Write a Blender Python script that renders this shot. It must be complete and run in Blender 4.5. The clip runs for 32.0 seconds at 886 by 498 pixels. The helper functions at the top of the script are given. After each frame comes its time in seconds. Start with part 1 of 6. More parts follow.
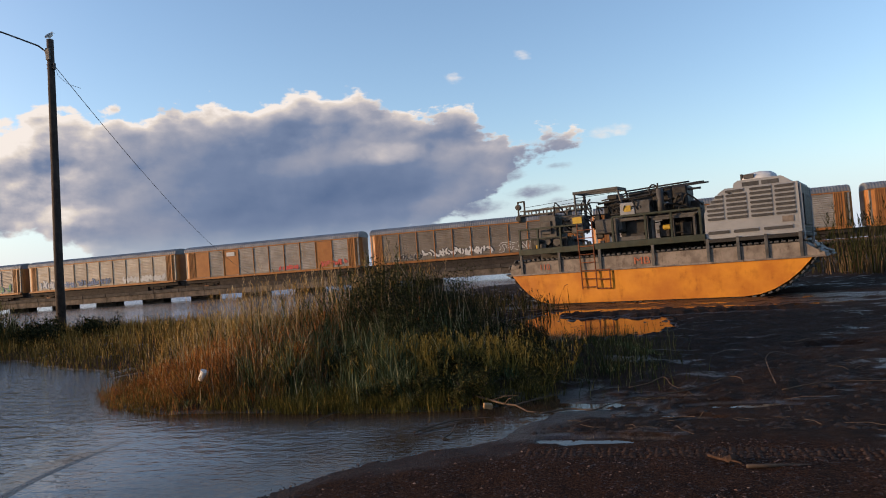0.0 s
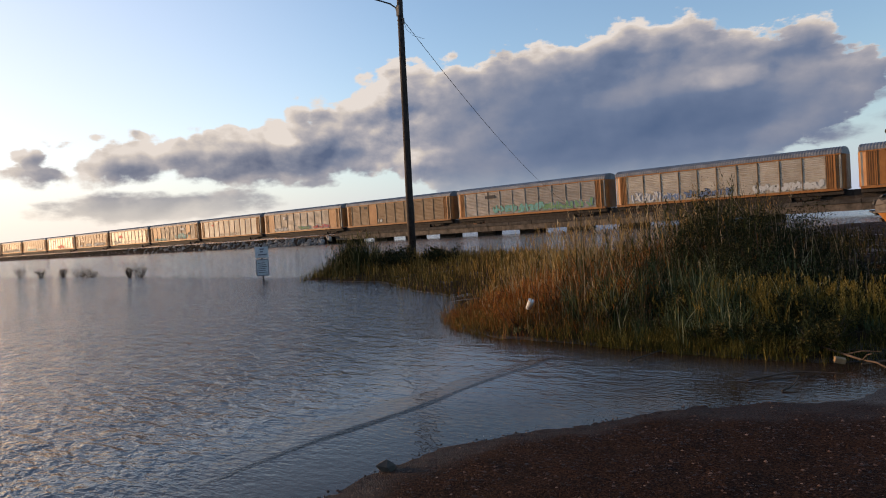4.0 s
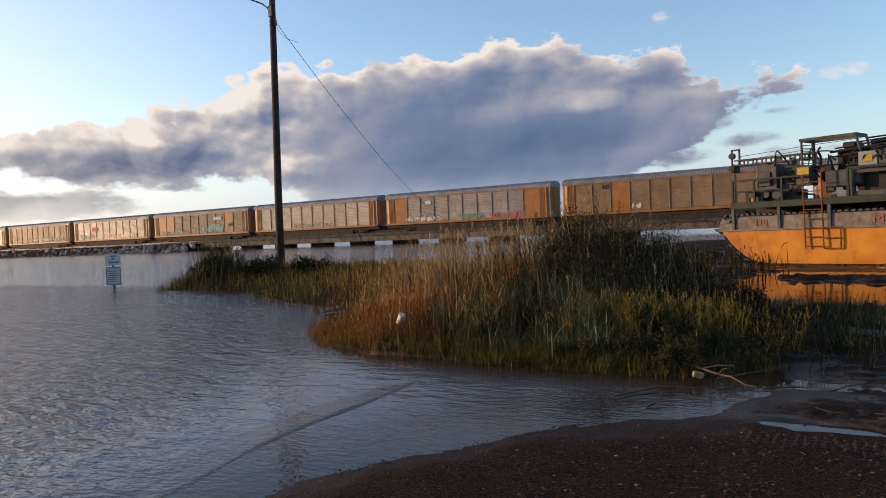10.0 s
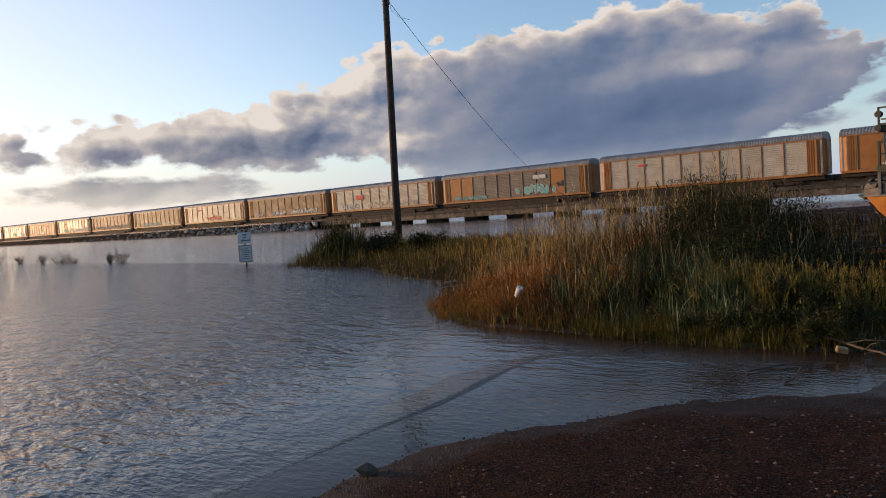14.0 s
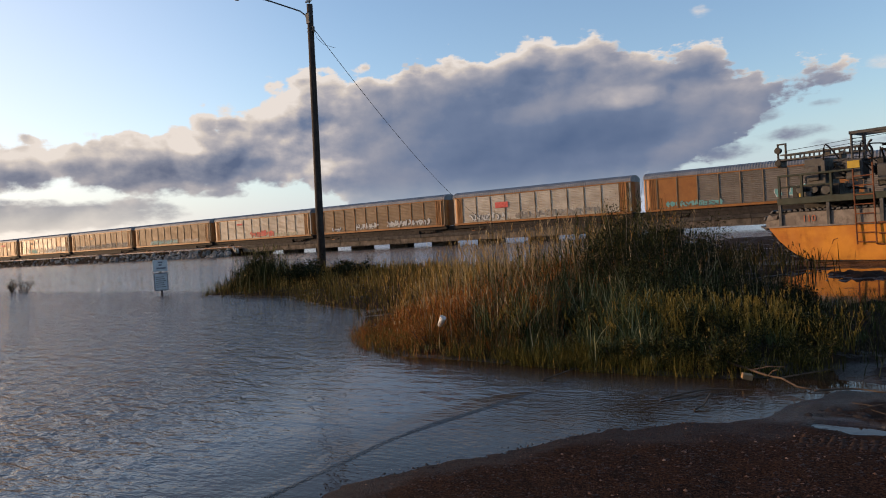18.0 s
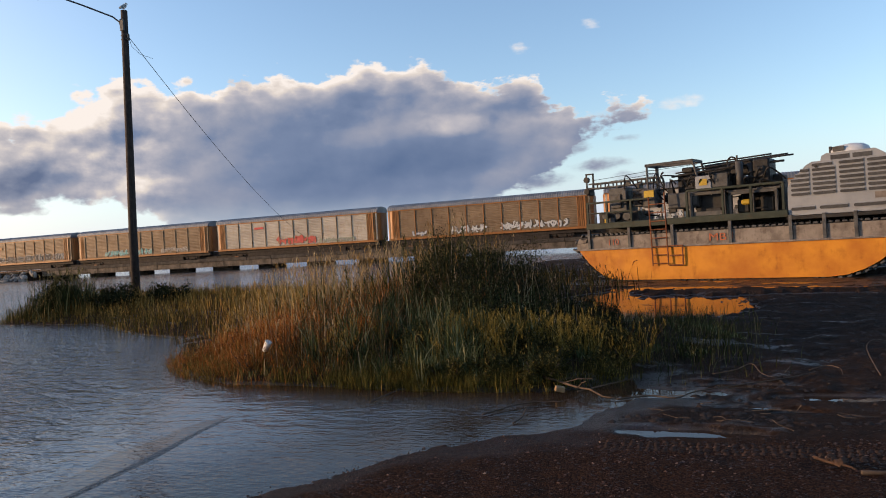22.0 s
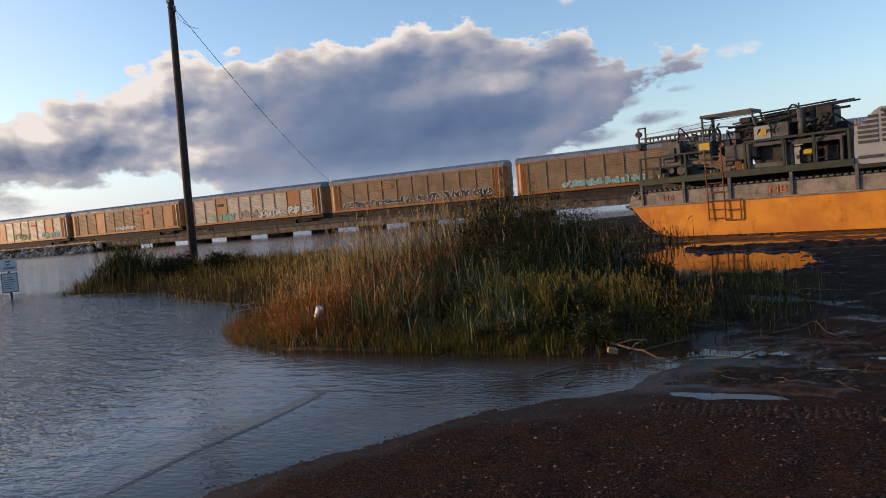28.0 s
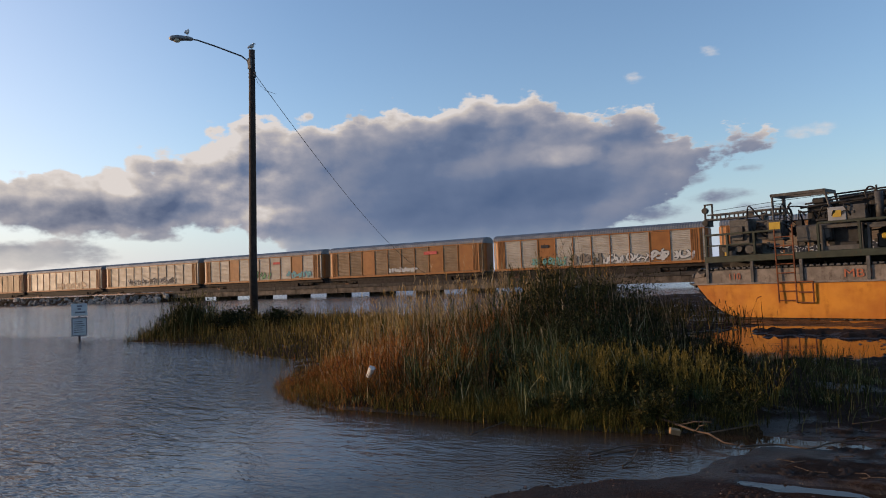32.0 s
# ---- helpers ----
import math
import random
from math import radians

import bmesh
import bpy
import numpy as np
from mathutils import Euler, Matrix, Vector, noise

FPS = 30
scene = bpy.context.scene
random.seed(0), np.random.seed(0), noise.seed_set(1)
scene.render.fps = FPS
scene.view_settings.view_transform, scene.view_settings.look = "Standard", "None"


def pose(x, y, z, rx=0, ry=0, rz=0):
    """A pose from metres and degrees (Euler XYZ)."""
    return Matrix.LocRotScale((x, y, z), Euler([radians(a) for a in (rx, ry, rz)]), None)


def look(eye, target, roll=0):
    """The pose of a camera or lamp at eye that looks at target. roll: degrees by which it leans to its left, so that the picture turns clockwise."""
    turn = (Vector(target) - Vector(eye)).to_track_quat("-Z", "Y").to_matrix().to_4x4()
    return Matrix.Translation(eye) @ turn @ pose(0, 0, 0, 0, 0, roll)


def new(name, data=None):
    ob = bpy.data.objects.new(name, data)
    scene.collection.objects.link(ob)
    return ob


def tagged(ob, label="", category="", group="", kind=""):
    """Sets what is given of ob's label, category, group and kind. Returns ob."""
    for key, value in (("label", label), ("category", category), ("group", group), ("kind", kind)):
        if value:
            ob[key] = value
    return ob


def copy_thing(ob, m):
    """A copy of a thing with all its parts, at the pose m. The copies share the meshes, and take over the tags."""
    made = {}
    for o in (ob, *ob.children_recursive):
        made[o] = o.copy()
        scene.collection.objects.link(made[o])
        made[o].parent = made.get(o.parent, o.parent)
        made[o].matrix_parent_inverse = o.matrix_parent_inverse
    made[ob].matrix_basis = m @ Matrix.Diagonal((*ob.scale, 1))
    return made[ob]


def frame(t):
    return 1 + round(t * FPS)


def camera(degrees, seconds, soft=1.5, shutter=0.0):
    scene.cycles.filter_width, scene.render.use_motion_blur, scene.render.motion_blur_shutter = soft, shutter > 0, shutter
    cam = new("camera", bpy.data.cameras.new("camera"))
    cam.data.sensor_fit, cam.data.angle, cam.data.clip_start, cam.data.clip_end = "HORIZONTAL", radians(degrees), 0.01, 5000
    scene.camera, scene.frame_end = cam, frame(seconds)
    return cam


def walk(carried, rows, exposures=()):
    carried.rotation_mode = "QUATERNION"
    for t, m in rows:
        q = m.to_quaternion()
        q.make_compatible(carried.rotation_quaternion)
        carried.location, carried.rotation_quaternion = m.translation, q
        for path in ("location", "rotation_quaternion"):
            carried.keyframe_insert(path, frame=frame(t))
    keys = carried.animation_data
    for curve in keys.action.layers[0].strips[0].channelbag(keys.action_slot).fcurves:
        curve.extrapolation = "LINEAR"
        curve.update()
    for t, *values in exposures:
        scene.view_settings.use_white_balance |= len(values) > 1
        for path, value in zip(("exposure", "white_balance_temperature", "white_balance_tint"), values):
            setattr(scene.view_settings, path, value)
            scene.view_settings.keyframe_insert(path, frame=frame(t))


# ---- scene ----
# light levels: exposure in stops, sky, clouds, sun
EXPOSURE, SKY, CLOUDS, SUN = 0.92, 0.160, 0.485, 3.1
# ---- camera: t, x, y, z, yaw, pitch, roll ----
cam = camera(64.98, 32.0, soft=1.0)
PATH = [
    (0.0, 0.236, -0.312, 1.643, 17.23, 1.73, 4.33),
    (0.5, 0.338, -0.176, 1.634, 14.01, 2.86, 4.78),
    (1.0, 0.294, -0.197, 1.650, 7.91, 3.03, 3.12),
    (1.5, 0.287, -0.194, 1.638, 8.36, -2.39, 2.99),
    (2.0, 0.196, -0.285, 1.658, 20.38, -1.81, 4.13),
    (2.5, 0.179, -0.318, 1.658, 35.77, -2.91, 4.29),
    (3.0, 0.149, -0.319, 1.658, 42.56, -3.15, 4.14),
    (3.5, 0.177, -0.248, 1.647, 43.89, -1.82, 4.15),
    (5.5, 0.215, -0.253, 1.634, 41.07, -2.53, 2.00),
    (6.0, 0.224, -0.254, 1.653, 40.14, -1.75, 1.75),
    (6.5, 0.233, -0.217, 1.630, 37.55, -1.10, 2.60),
    (7.0, 0.240, -0.256, 1.610, 31.89, -2.97, 5.28),
    (7.5, 0.144, -0.106, 1.651, 25.82, -5.30, 3.23),
    (8.0, 0.055, 0.094, 1.656, 37.20, -1.09, 2.79),
    (8.5, 0.011, 0.101, 1.653, 37.12, -4.90, 2.97),
    (9.0, -0.024, 0.091, 1.650, 35.73, -2.94, 2.30),
    (9.5, -0.025, 0.081, 1.645, 33.67, -2.48, 3.11),
    (10.0, -0.007, 0.052, 1.654, 33.04, -1.48, 2.55),
    (10.5, 0.009, 0.104, 1.639, 30.44, -1.47, 2.16),
    (11.0, 0.024, 0.081, 1.647, 27.96, -4.71, 1.52),
    (11.5, 0.058, 0.019, 1.655, 26.37, -4.53, 1.63),
    (12.0, 0.023, 0.019, 1.659, 25.50, -4.58, 2.32),
    (12.5, -0.025, 0.020, 1.650, 35.38, -3.34, 3.47),
    (13.0, -0.059, 0.045, 1.651, 40.99, -2.74, 3.50),
    (13.5, -0.048, 0.026, 1.633, 42.35, -3.06, 3.81),
    (15.5, -0.049, 0.063, 1.632, 41.91, -2.87, 4.35),
    (16.0, -0.061, 0.027, 1.657, 40.93, -3.20, 4.09),
    (16.5, -0.069, 0.022, 1.646, 40.44, -3.44, 3.70),
    (17.0, -0.057, -0.019, 1.643, 40.85, -3.69, 3.84),
    (17.5, -0.032, 0.054, 1.651, 40.17, -2.54, 3.95),
    (18.0, -0.020, 0.050, 1.672, 36.25, -1.21, 3.51),
    (18.5, -0.007, 0.057, 1.671, 34.65, -1.61, 4.33),
    (19.0, -0.015, 0.091, 1.657, 35.24, -0.78, 3.55),
    (19.5, -0.002, 0.102, 1.645, 28.96, -1.53, 2.49),
    (20.0, 0.042, 0.088, 1.644, 23.81, -1.17, 1.57),
    (20.5, 0.039, 0.088, 1.656, 18.72, -0.76, 1.76),
    (21.0, 0.048, 0.099, 1.647, 18.74, -1.36, 2.57),
    (21.5, 0.045, 0.105, 1.658, 18.52, -1.59, 3.29),
    (22.0, 0.015, 0.053, 1.665, 22.32, -0.21, 3.36),
    (22.5, 0.019, -0.005, 1.667, 30.39, -2.22, 4.25),
    (23.0, 0.007, 0.045, 1.663, 33.59, -3.94, 5.49),
    (23.5, -0.011, -0.011, 1.670, 35.79, -4.00, 5.38),
    (24.0, -0.008, 0.078, 1.637, 35.50, -3.07, 5.13),
    (24.5, -0.071, 0.031, 1.633, 39.83, -3.82, 3.71),
    (25.0, -0.030, 0.162, 1.641, 43.21, -4.44, 5.93),
    (25.5, -0.033, 0.107, 1.621, 41.41, -4.57, 4.87),
    (26.0, -0.009, 0.111, 1.623, 36.05, -4.11, 5.40),
    (26.5, 0.020, 0.039, 1.652, 30.46, -3.72, 4.36),
    (28.5, 0.003, 0.194, 1.676, 26.28, -2.62, 4.95),
    (29.0, -0.005, 0.193, 1.673, 27.68, 0.40, 4.45),
    (29.5, 0.023, 0.205, 1.664, 26.98, 2.40, 3.52),
    (30.0, -0.006, 0.224, 1.646, 28.84, 2.84, 2.46),
    (30.5, -0.006, 0.230, 1.643, 29.02, 2.52, 2.43),
    (31.0, -0.021, 0.227, 1.639, 29.26, 2.59, 2.52),
    (31.5, -0.021, 0.216, 1.644, 30.89, 3.09, 2.48),
    (32.0, -0.038, 0.248, 1.631, 31.23, 2.75, 2.15),
]
# the film camera's own exposure, in stops
EXPOSED = [(0.0, -0.04), (0.5, -0.08), (1.0, -0.22), (2.0, 0.25), (3.0, -0.25), (6.0, -0.28), (7.0, -0.2), (9.0, -0.05), (10.0, -0.08), (11.0, 0.15), (12.0, 0.32), (13.0, -0.28), (16.0, -0.25),
           (19.0, -0.2), (20.0, 0.03), (22.0, 0.03), (23.0, 0.08), (24.0, 0.05), (25.0, -0.25), (26.0, -0.12), (29.0, -0.12), (30.0, -0.30), (32.0, -0.38)]
walk(cam, [(t, pose(x, y, z, 90 + pitch, roll, yaw)) for t, x, y, z, yaw, pitch, roll in PATH], exposures=[(t, EXPOSURE + e, 5800 if t > 27 else 6020, 17) for t, e in EXPOSED])

# ---- sky, clouds and sun ----
SUN_AZ, SUN_EL = 109.0, 8.0   # degrees to the left of +y, degrees up


class Net:
    """A small writer of shader nodes."""

    def __init__(self, tree):
        self.tree, self.n, self.l = tree, tree.nodes, tree.links
        self.n.clear()

    def put(self, socket, value):
        if isinstance(value, bpy.types.NodeSocket):
            self.l.new(value, socket)
        elif isinstance(value, tuple) and len(value) == 3 and socket.type == "RGBA":
            socket.default_value = (*value, 1)
        else:
            socket.default_value = value

    def add(self, kind, out=0, props=(), **ins):
        node = self.n.new(kind)
        for k, v in dict(props).items():
            if k == "operation":
                node.operation = v
            elif k == "use_clamp":
                node.use_clamp = v
            elif k == "interpolation_type":
                node.interpolation_type = v
            elif k == "attribute_name":
                node.attribute_name = v
        for k, v in ins.items():
            key = int(k[1:]) if k[0] == "i" and k[1:].isdigit() else k.replace("_", " ")
            self.put(node.inputs[key], v)
        return node.outputs[out]

    def math(self, op, a, b=0.0, c=0.0, clamp=False):
        return self.add("ShaderNodeMath", 0, {"operation": op, "use_clamp": clamp}, i0=a, i1=b, i2=c)

    def vec(self, op, a, b=(0, 0, 0)):
        return self.add("ShaderNodeVectorMath", 0, {"operation": op}, i0=a, i1=b)

    def noise(self, vector, scale, detail=4.0, rough=0.55, out=0, warp=0.0):
        return self.add("ShaderNodeTexNoise", out, {}, Vector=vector, Scale=scale, Detail=detail, Roughness=rough, Distortion=warp)

    def step(self, x, lo, hi, a=0.0, b=1.0, kind="SMOOTHSTEP"):
        return self.add("ShaderNodeMapRange", 0, {"interpolation_type": kind}, i0=x, i1=lo, i2=hi, i3=a, i4=b)

    def mix(self, f, a, b, mode="MIX"):
        node = self.n.new("ShaderNodeMix")
        node.data_type, node.blend_type = "RGBA", mode
        for s, v in zip((node.inputs[0], node.inputs[6], node.inputs[7]), (f, a, b)):
            self.put(s, v)
        return node.outputs[2]


world = bpy.data.worlds.new("sky")
scene.world = world
world.use_nodes = True
w = Net(world.node_tree)
sky = w.n.new("ShaderNodeTexSky")
sky.sky_type, sky.sun_disc = "NISHITA", False
sky.sun_elevation, sky.sun_rotation = radians(SUN_EL), radians(-SUN_AZ)
sky.air_density, sky.dust_density, sky.ozone_density = 1.0, 0.9, 1.6
way = w.add("ShaderNodeTexCoord")
xyz = w.n.new("ShaderNodeSeparateXYZ")
w.l.new(way, xyz.inputs[0])
az = w.math("DEGREES", w.math("ARCTAN2", w.math("MULTIPLY", xyz.outputs[0], -1.0), xyz.outputs[1]))
el = w.math("DEGREES", w.math("ARCSINE", xyz.outputs[2]))
# the long cloud bank: its top and its base over the azimuth, in degrees
TOP = [(3.0, 9.0), (7.0, 11.3), (10.0, 11.8), (13.0, 11.8), (15.2, 13.5), (18.0, 13.2), (20.0, 13.9), (23.2, 14.8), (29.0, 15.3), (33.0, 14.8), (36.4, 14.6), (38.0, 15.0), (39.6, 13.8), (43.0, 14.0), (46.2, 13.7),
       (48.7, 12.6), (51.0, 11.5), (54.0, 11.0), (57.7, 10.7), (61.0, 10.4), (64.0, 9.0), (67.5, 9.2), (70.0, 7.9), (72.4, 7.8), (75.0, 7.0), (79.0, 6.0)]
BASE = [(2.0, 11.0), (6.0, 9.6), (9.0, 7.6), (12.0, 5.6), (15.0, 4.0), (18.0, 2.6), (20.5, 1.6), (23.5, 1.2), (30.0, 1.0), (40.0, 2.2), (44.0, 3.4), (47.0, 4.7), (52.0, 4.9), (57.0, 4.2), (62.0, 4.4), (68.7, 4.8), (75.0, 5.0), (79.0, 6.5)]
# light on the bank from end to end: the sunlit flank at about 45 degrees
FLANK = [(5.0, 0.46), (12.0, 0.46), (18.0, 0.46), (24.0, 0.42), (31.0, 0.40), (37.0, 0.46), (41.0, 0.53), (44.5, 0.58), (48.5, 0.57), (51.0, 0.54), (56.0, 0.54), (62.0, 0.55), (68.0, 0.56), (76.0, 0.50)]
# single clouds off the bank: azimuth, elevation, half width, half height, in degrees, and thickness
# the last four are added out of view; two dim the sun's glow
SINGLE = [(11.4, 7.5, 2.9, 1.1, 0.55), (9.2, 5.8, 4.2, 0.9, 0.50), (14.8, 5.0, 5.0, 1.2, 0.60), (4.5, 4.6, 6.0, 0.7, 0.40), (6.7, 7.7, 2.0, 0.6, 0.30), (2.7, 10.1, 2.6, 1.1, 0.42), (9.5, 9.9, 3.0, 0.8, 0.40),
          (14.4, 15.6, 1.7, 1.2, 0.20), (9.6, 16.8, 1.6, 0.7, 0.16), (65.0, 3.0, 10.0, 1.4, 0.9), (54.0, 4.5, 3.0, 0.8, 0.35), (88, 7.0, 9, 3.0, 0.7), (106, 8.0, 9, 4.5, 0.9), (-75, 9, 30, 4, 0.6), (150, 12, 35, 5, 0.7)]
# darker and brighter folds in the bank: azimuth, elevation, half width, half height, amount
FOLDS = [(29.0, 6.6, 13.0, 3.0, -0.18), (21.0, 7.4, 8.0, 2.0, -0.16), (36.0, 10.2, 6.0, 2.6, -0.10), (20.7, 9.7, 3.0, 1.0, 0.26), (53.5, 6.3, 5.0, 1.4, -0.12), (60.5, 6.6, 4.0, 1.6, -0.10), (71.5, 6.0, 4.5, 1.5, -0.18),
         (56.2, 8.1, 1.6, 0.8, 0.34), (61.2, 9.8, 2.6, 1.1, 0.26), (46.5, 10.5, 4.2, 4.5, 0.08), (13.0, 10.8, 5.0, 1.0, -0.16), (27.0, 13.9, 6.0, 1.4, 0.16), (50.0, 9.0, 2.2, 2.6, 0.10), (66.0, 6.8, 2.4, 1.6, 0.14)]
flat = w.add("ShaderNodeCombineXYZ", 0, {}, X=w.math("MULTIPLY", az, 0.1), Y=w.math("MULTIPLY", el, 0.14), Z=0.0)


def along(points, scale):
    """A value over the azimuth, run smoothly through the points."""
    node = w.n.new("ShaderNodeValToRGB")
    w.l.new(w.step(az, -10.0, 90.0, kind="LINEAR"), node.inputs[0])
    stops = node.color_ramp
    stops.interpolation = "CARDINAL"
    for i, (a, v) in enumerate(points):
        e = stops.elements[i] if i < 2 else stops.elements.new(1.0)
        e.position, e.color = (a + 10) / 100, (v / scale, v / scale, v / scale, 1)
    return w.math("MULTIPLY", node.outputs[0], scale)


def spot(x, y, a, e, ra, re):
    da, de = w.math("DIVIDE", w.math("SUBTRACT", x, a), ra), w.math("DIVIDE", w.math("SUBTRACT", y, e), re)
    return w.math("ADD", w.math("MULTIPLY", da, da), w.math("MULTIPLY", de, de))


warp = w.vec("SCALE", w.vec("SUBTRACT", w.noise(flat, 1.6, 4.0, 0.6, out=1), (0.5, 0.5, 0.5)))
warp.node.inputs["Scale"].default_value = 2.2
wx = w.n.new("ShaderNodeSeparateXYZ")
w.l.new(warp, wx.inputs[0])
azw, elw = w.math("ADD", az, w.math("MULTIPLY", wx.outputs[0], 1.6)), w.math("ADD", el, w.math("MULTIPLY", wx.outputs[1], 0.7))
puffs = w.noise(flat, 2.4, 9.0, 0.56)
fine_b = w.noise(w.vec("ADD", flat, (0.05, 0.06, 0.0)), 2.4, 9.0, 0.56)
soft_a = w.noise(flat, 1.5, 3.0, 0.5)
soft_b = w.noise(w.vec("ADD", flat, (0.14, 0.16, 0.0)), 1.5, 3.0, 0.5)
billow_at = w.vec("ADD", flat, w.vec("SCALE", warp))
billow_at.node.inputs[1].links[0].from_node.inputs["Scale"].default_value = 0.07
lump_a = w.add("ShaderNodeTexVoronoi", 0, {}, Vector=billow_at, Scale=2.6)
lump_b = w.add("ShaderNodeTexVoronoi", 0, {}, Vector=w.vec("ADD", billow_at, (0.06, 0.08, 0.0)), Scale=2.6)
lump_c = w.add("ShaderNodeTexVoronoi", 0, {}, Vector=billow_at, Scale=6.5)
wisps = w.noise(w.vec("MULTIPLY", flat, (0.7, 1.4, 1.0)), 7.0, 6.0, 0.6)
# ragged to the right, heaped and firm to the left
heaps = w.math("ADD", w.math("MULTIPLY", w.math("SUBTRACT", 0.40, lump_a), 1.5), w.math("MULTIPLY", w.math("SUBTRACT", 0.40, lump_c), 1.2))
top = w.math("ADD", along(TOP, 20.0), w.math("MULTIPLY", heaps, w.math("ADD", w.step(az, 14.0, 30.0, 0.4, 1.0), w.step(az, 46.0, 54.0, 0.0, 0.7))))
top = w.math("ADD", top, w.math("ADD", w.math("MULTIPLY", w.math("SUBTRACT", puffs, 0.5), 4.2), w.math("MULTIPLY", w.math("SUBTRACT", wisps, 0.5), 1.3)))
under = w.math("SUBTRACT", top, el)
over = w.math("SUBTRACT", elw, along(BASE, 20.0))
density = w.math("MINIMUM", w.math("DIVIDE", under, 1.1), w.math("ADD", w.math("DIVIDE", over, 1.5), w.math("MULTIPLY", w.math("SUBTRACT", puffs, 0.5), 3.4)))
ragged = w.math("ADD", w.math("MULTIPLY", w.math("SUBTRACT", puffs, 0.5), 1.7), w.math("MULTIPLY", w.math("SUBTRACT", wisps, 0.5), 1.1))
density = w.math("ADD", w.math("ADD", w.math("MINIMUM", density, 1.4), w.step(az, 8.0, 19.0, -0.28, 0.0)), w.math("MULTIPLY", ragged, w.step(az, 13.0, 28.0, 2.0, 0.25)))
apart = -9.0
for a, e, ra, re, peak in SINGLE:
    apart = w.math("MAXIMUM", apart, w.math("SUBTRACT", peak, spot(azw, elw, a, e, ra, re)))
density = w.math("MAXIMUM", density, w.math("ADD", apart, w.math("MULTIPLY", ragged, 0.9)))
cover = w.math("MULTIPLY", w.step(density, -0.06, w.math("ADD", w.step(az, 14.0, 34.0, 0.7, 0.32), w.step(az, 44.0, 56.0, 0.0, 0.22))), w.step(el, 0.4, 5.0, 0.35, 1.0))
glow = w.math("ADD", along(FLANK, 1.0), w.step(under, -0.2, w.step(az, 44.0, 54.0, 2.6, 3.4), w.step(az, 40.0, 52.0, 0.46, 0.36), 0.0))
for a, e, ra, re, amount in FOLDS:
    glow = w.math("ADD", glow, w.step(spot(azw, elw, a, e, ra, re), 0.0, 1.25, amount, 0.0))
relief = w.math("MULTIPLY", w.math("SUBTRACT", soft_a, soft_b), 0.9)
relief = w.math("ADD", relief, w.math("MULTIPLY", w.math("SUBTRACT", puffs, fine_b), w.step(az, 34.0, 50.0, 0.70, 1.0)))
relief = w.math("ADD", relief, w.math("MULTIPLY", w.math("SUBTRACT", lump_b, lump_a), w.step(az, 34.0, 50.0, 0.30, 0.7)))
glow = w.math("ADD", glow, w.math("MULTIPLY", relief, w.math("MAXIMUM", w.step(under, 1.0, 6.0, 1.0, 0.38), w.step(az, 38.0, 47.0, 0.0, 1.25))))
glow = w.math("ADD", glow, w.step(el, 3.0, 8.0, -0.10, 0.0))
glow = w.math("ADD", glow, w.step(density, 0.0, 0.9, 0.16, 0.0), clamp=True)
tint = w.n.new("ShaderNodeValToRGB")
w.l.new(glow, tint.inputs[0])
ramp = tint.color_ramp.elements
ramp[0].position, ramp[0].color = 0.0, (0.120, 0.178, 0.285, 1)
ramp[1].position, ramp[1].color = 1.0, (1.06, 0.95, 0.78, 1)
for p, c in ((0.30, (0.205, 0.262, 0.362)), (0.52, (0.37, 0.385, 0.425)), (0.70, (0.56, 0.53, 0.51)), (0.86, (0.84, 0.74, 0.60))):
    e = ramp.new(p)
    e.color = (*c, 1)
low = w.step(el, 0.0, 6.0, 1.0, 0.0)
near_sun = w.step(az, 40.0, 80.0)
haze = w.mix(near_sun, (0.27, 0.32, 0.41), (0.95, 0.76, 0.48))
cloud_colour = w.mix(w.math("MULTIPLY", low, w.step(az, 20.0, 70.0, 0.40, 0.75)), tint.outputs[0], haze)
misty = w.mix(near_sun, (2.05, 2.42, 3.10), (3.2, 2.8, 2.1))
clear = w.mix(w.math("MULTIPLY", w.step(el, -1.0, 9.0, 1.0, 0.0), 0.8), sky.outputs[0], misty)
pale = w.math("MULTIPLY", near_sun, w.step(el, 4.0, 34.0, 0.55, 0.15))
clear = w.mix(pale, clear, (3.7, 3.55, 3.45))
cloud_colour = w.mix(w.step(az, 44.0, 60.0, 0.0, 0.40), cloud_colour, w.mix(glow, (0.22, 0.20, 0.205), (1.08, 0.94, 0.73)))
bg_sky = w.add("ShaderNodeBackground", 0, {}, Color=clear, Strength=SKY)
bg_cloud = w.add("ShaderNodeBackground", 0, {}, Color=cloud_colour, Strength=CLOUDS)
both = w.add("ShaderNodeMixShader", 0, {}, i0=cover, i1=bg_sky, i2=bg_cloud)
w.l.new(both, w.n.new("ShaderNodeOutputWorld").inputs["Surface"])

sun_data = bpy.data.lights.new("sun", "SUN")
sun_data.energy, sun_data.angle, sun_data.color = SUN, radians(0.6), (1.0, 0.62, 0.30)
sun = new("sun", sun_data)
to_sun = Vector((-math.sin(radians(SUN_AZ)) * math.cos(radians(SUN_EL)), math.cos(radians(SUN_AZ)) * math.cos(radians(SUN_EL)), math.sin(radians(SUN_EL))))
sun.matrix_world = look(to_sun * 200, (0, 0, 0))

# ---- materials ----
def material(name, build):
    m = bpy.data.materials.new(name)
    m.use_nodes = True
    net = Net(m.node_tree)
    out = net.n.new("ShaderNodeOutputMaterial")
    shader = build(net)
    net.l.new(shader, out.inputs["Surface"])
    return m


def place(net):
    return net.add("ShaderNodeTexCoord", 3)


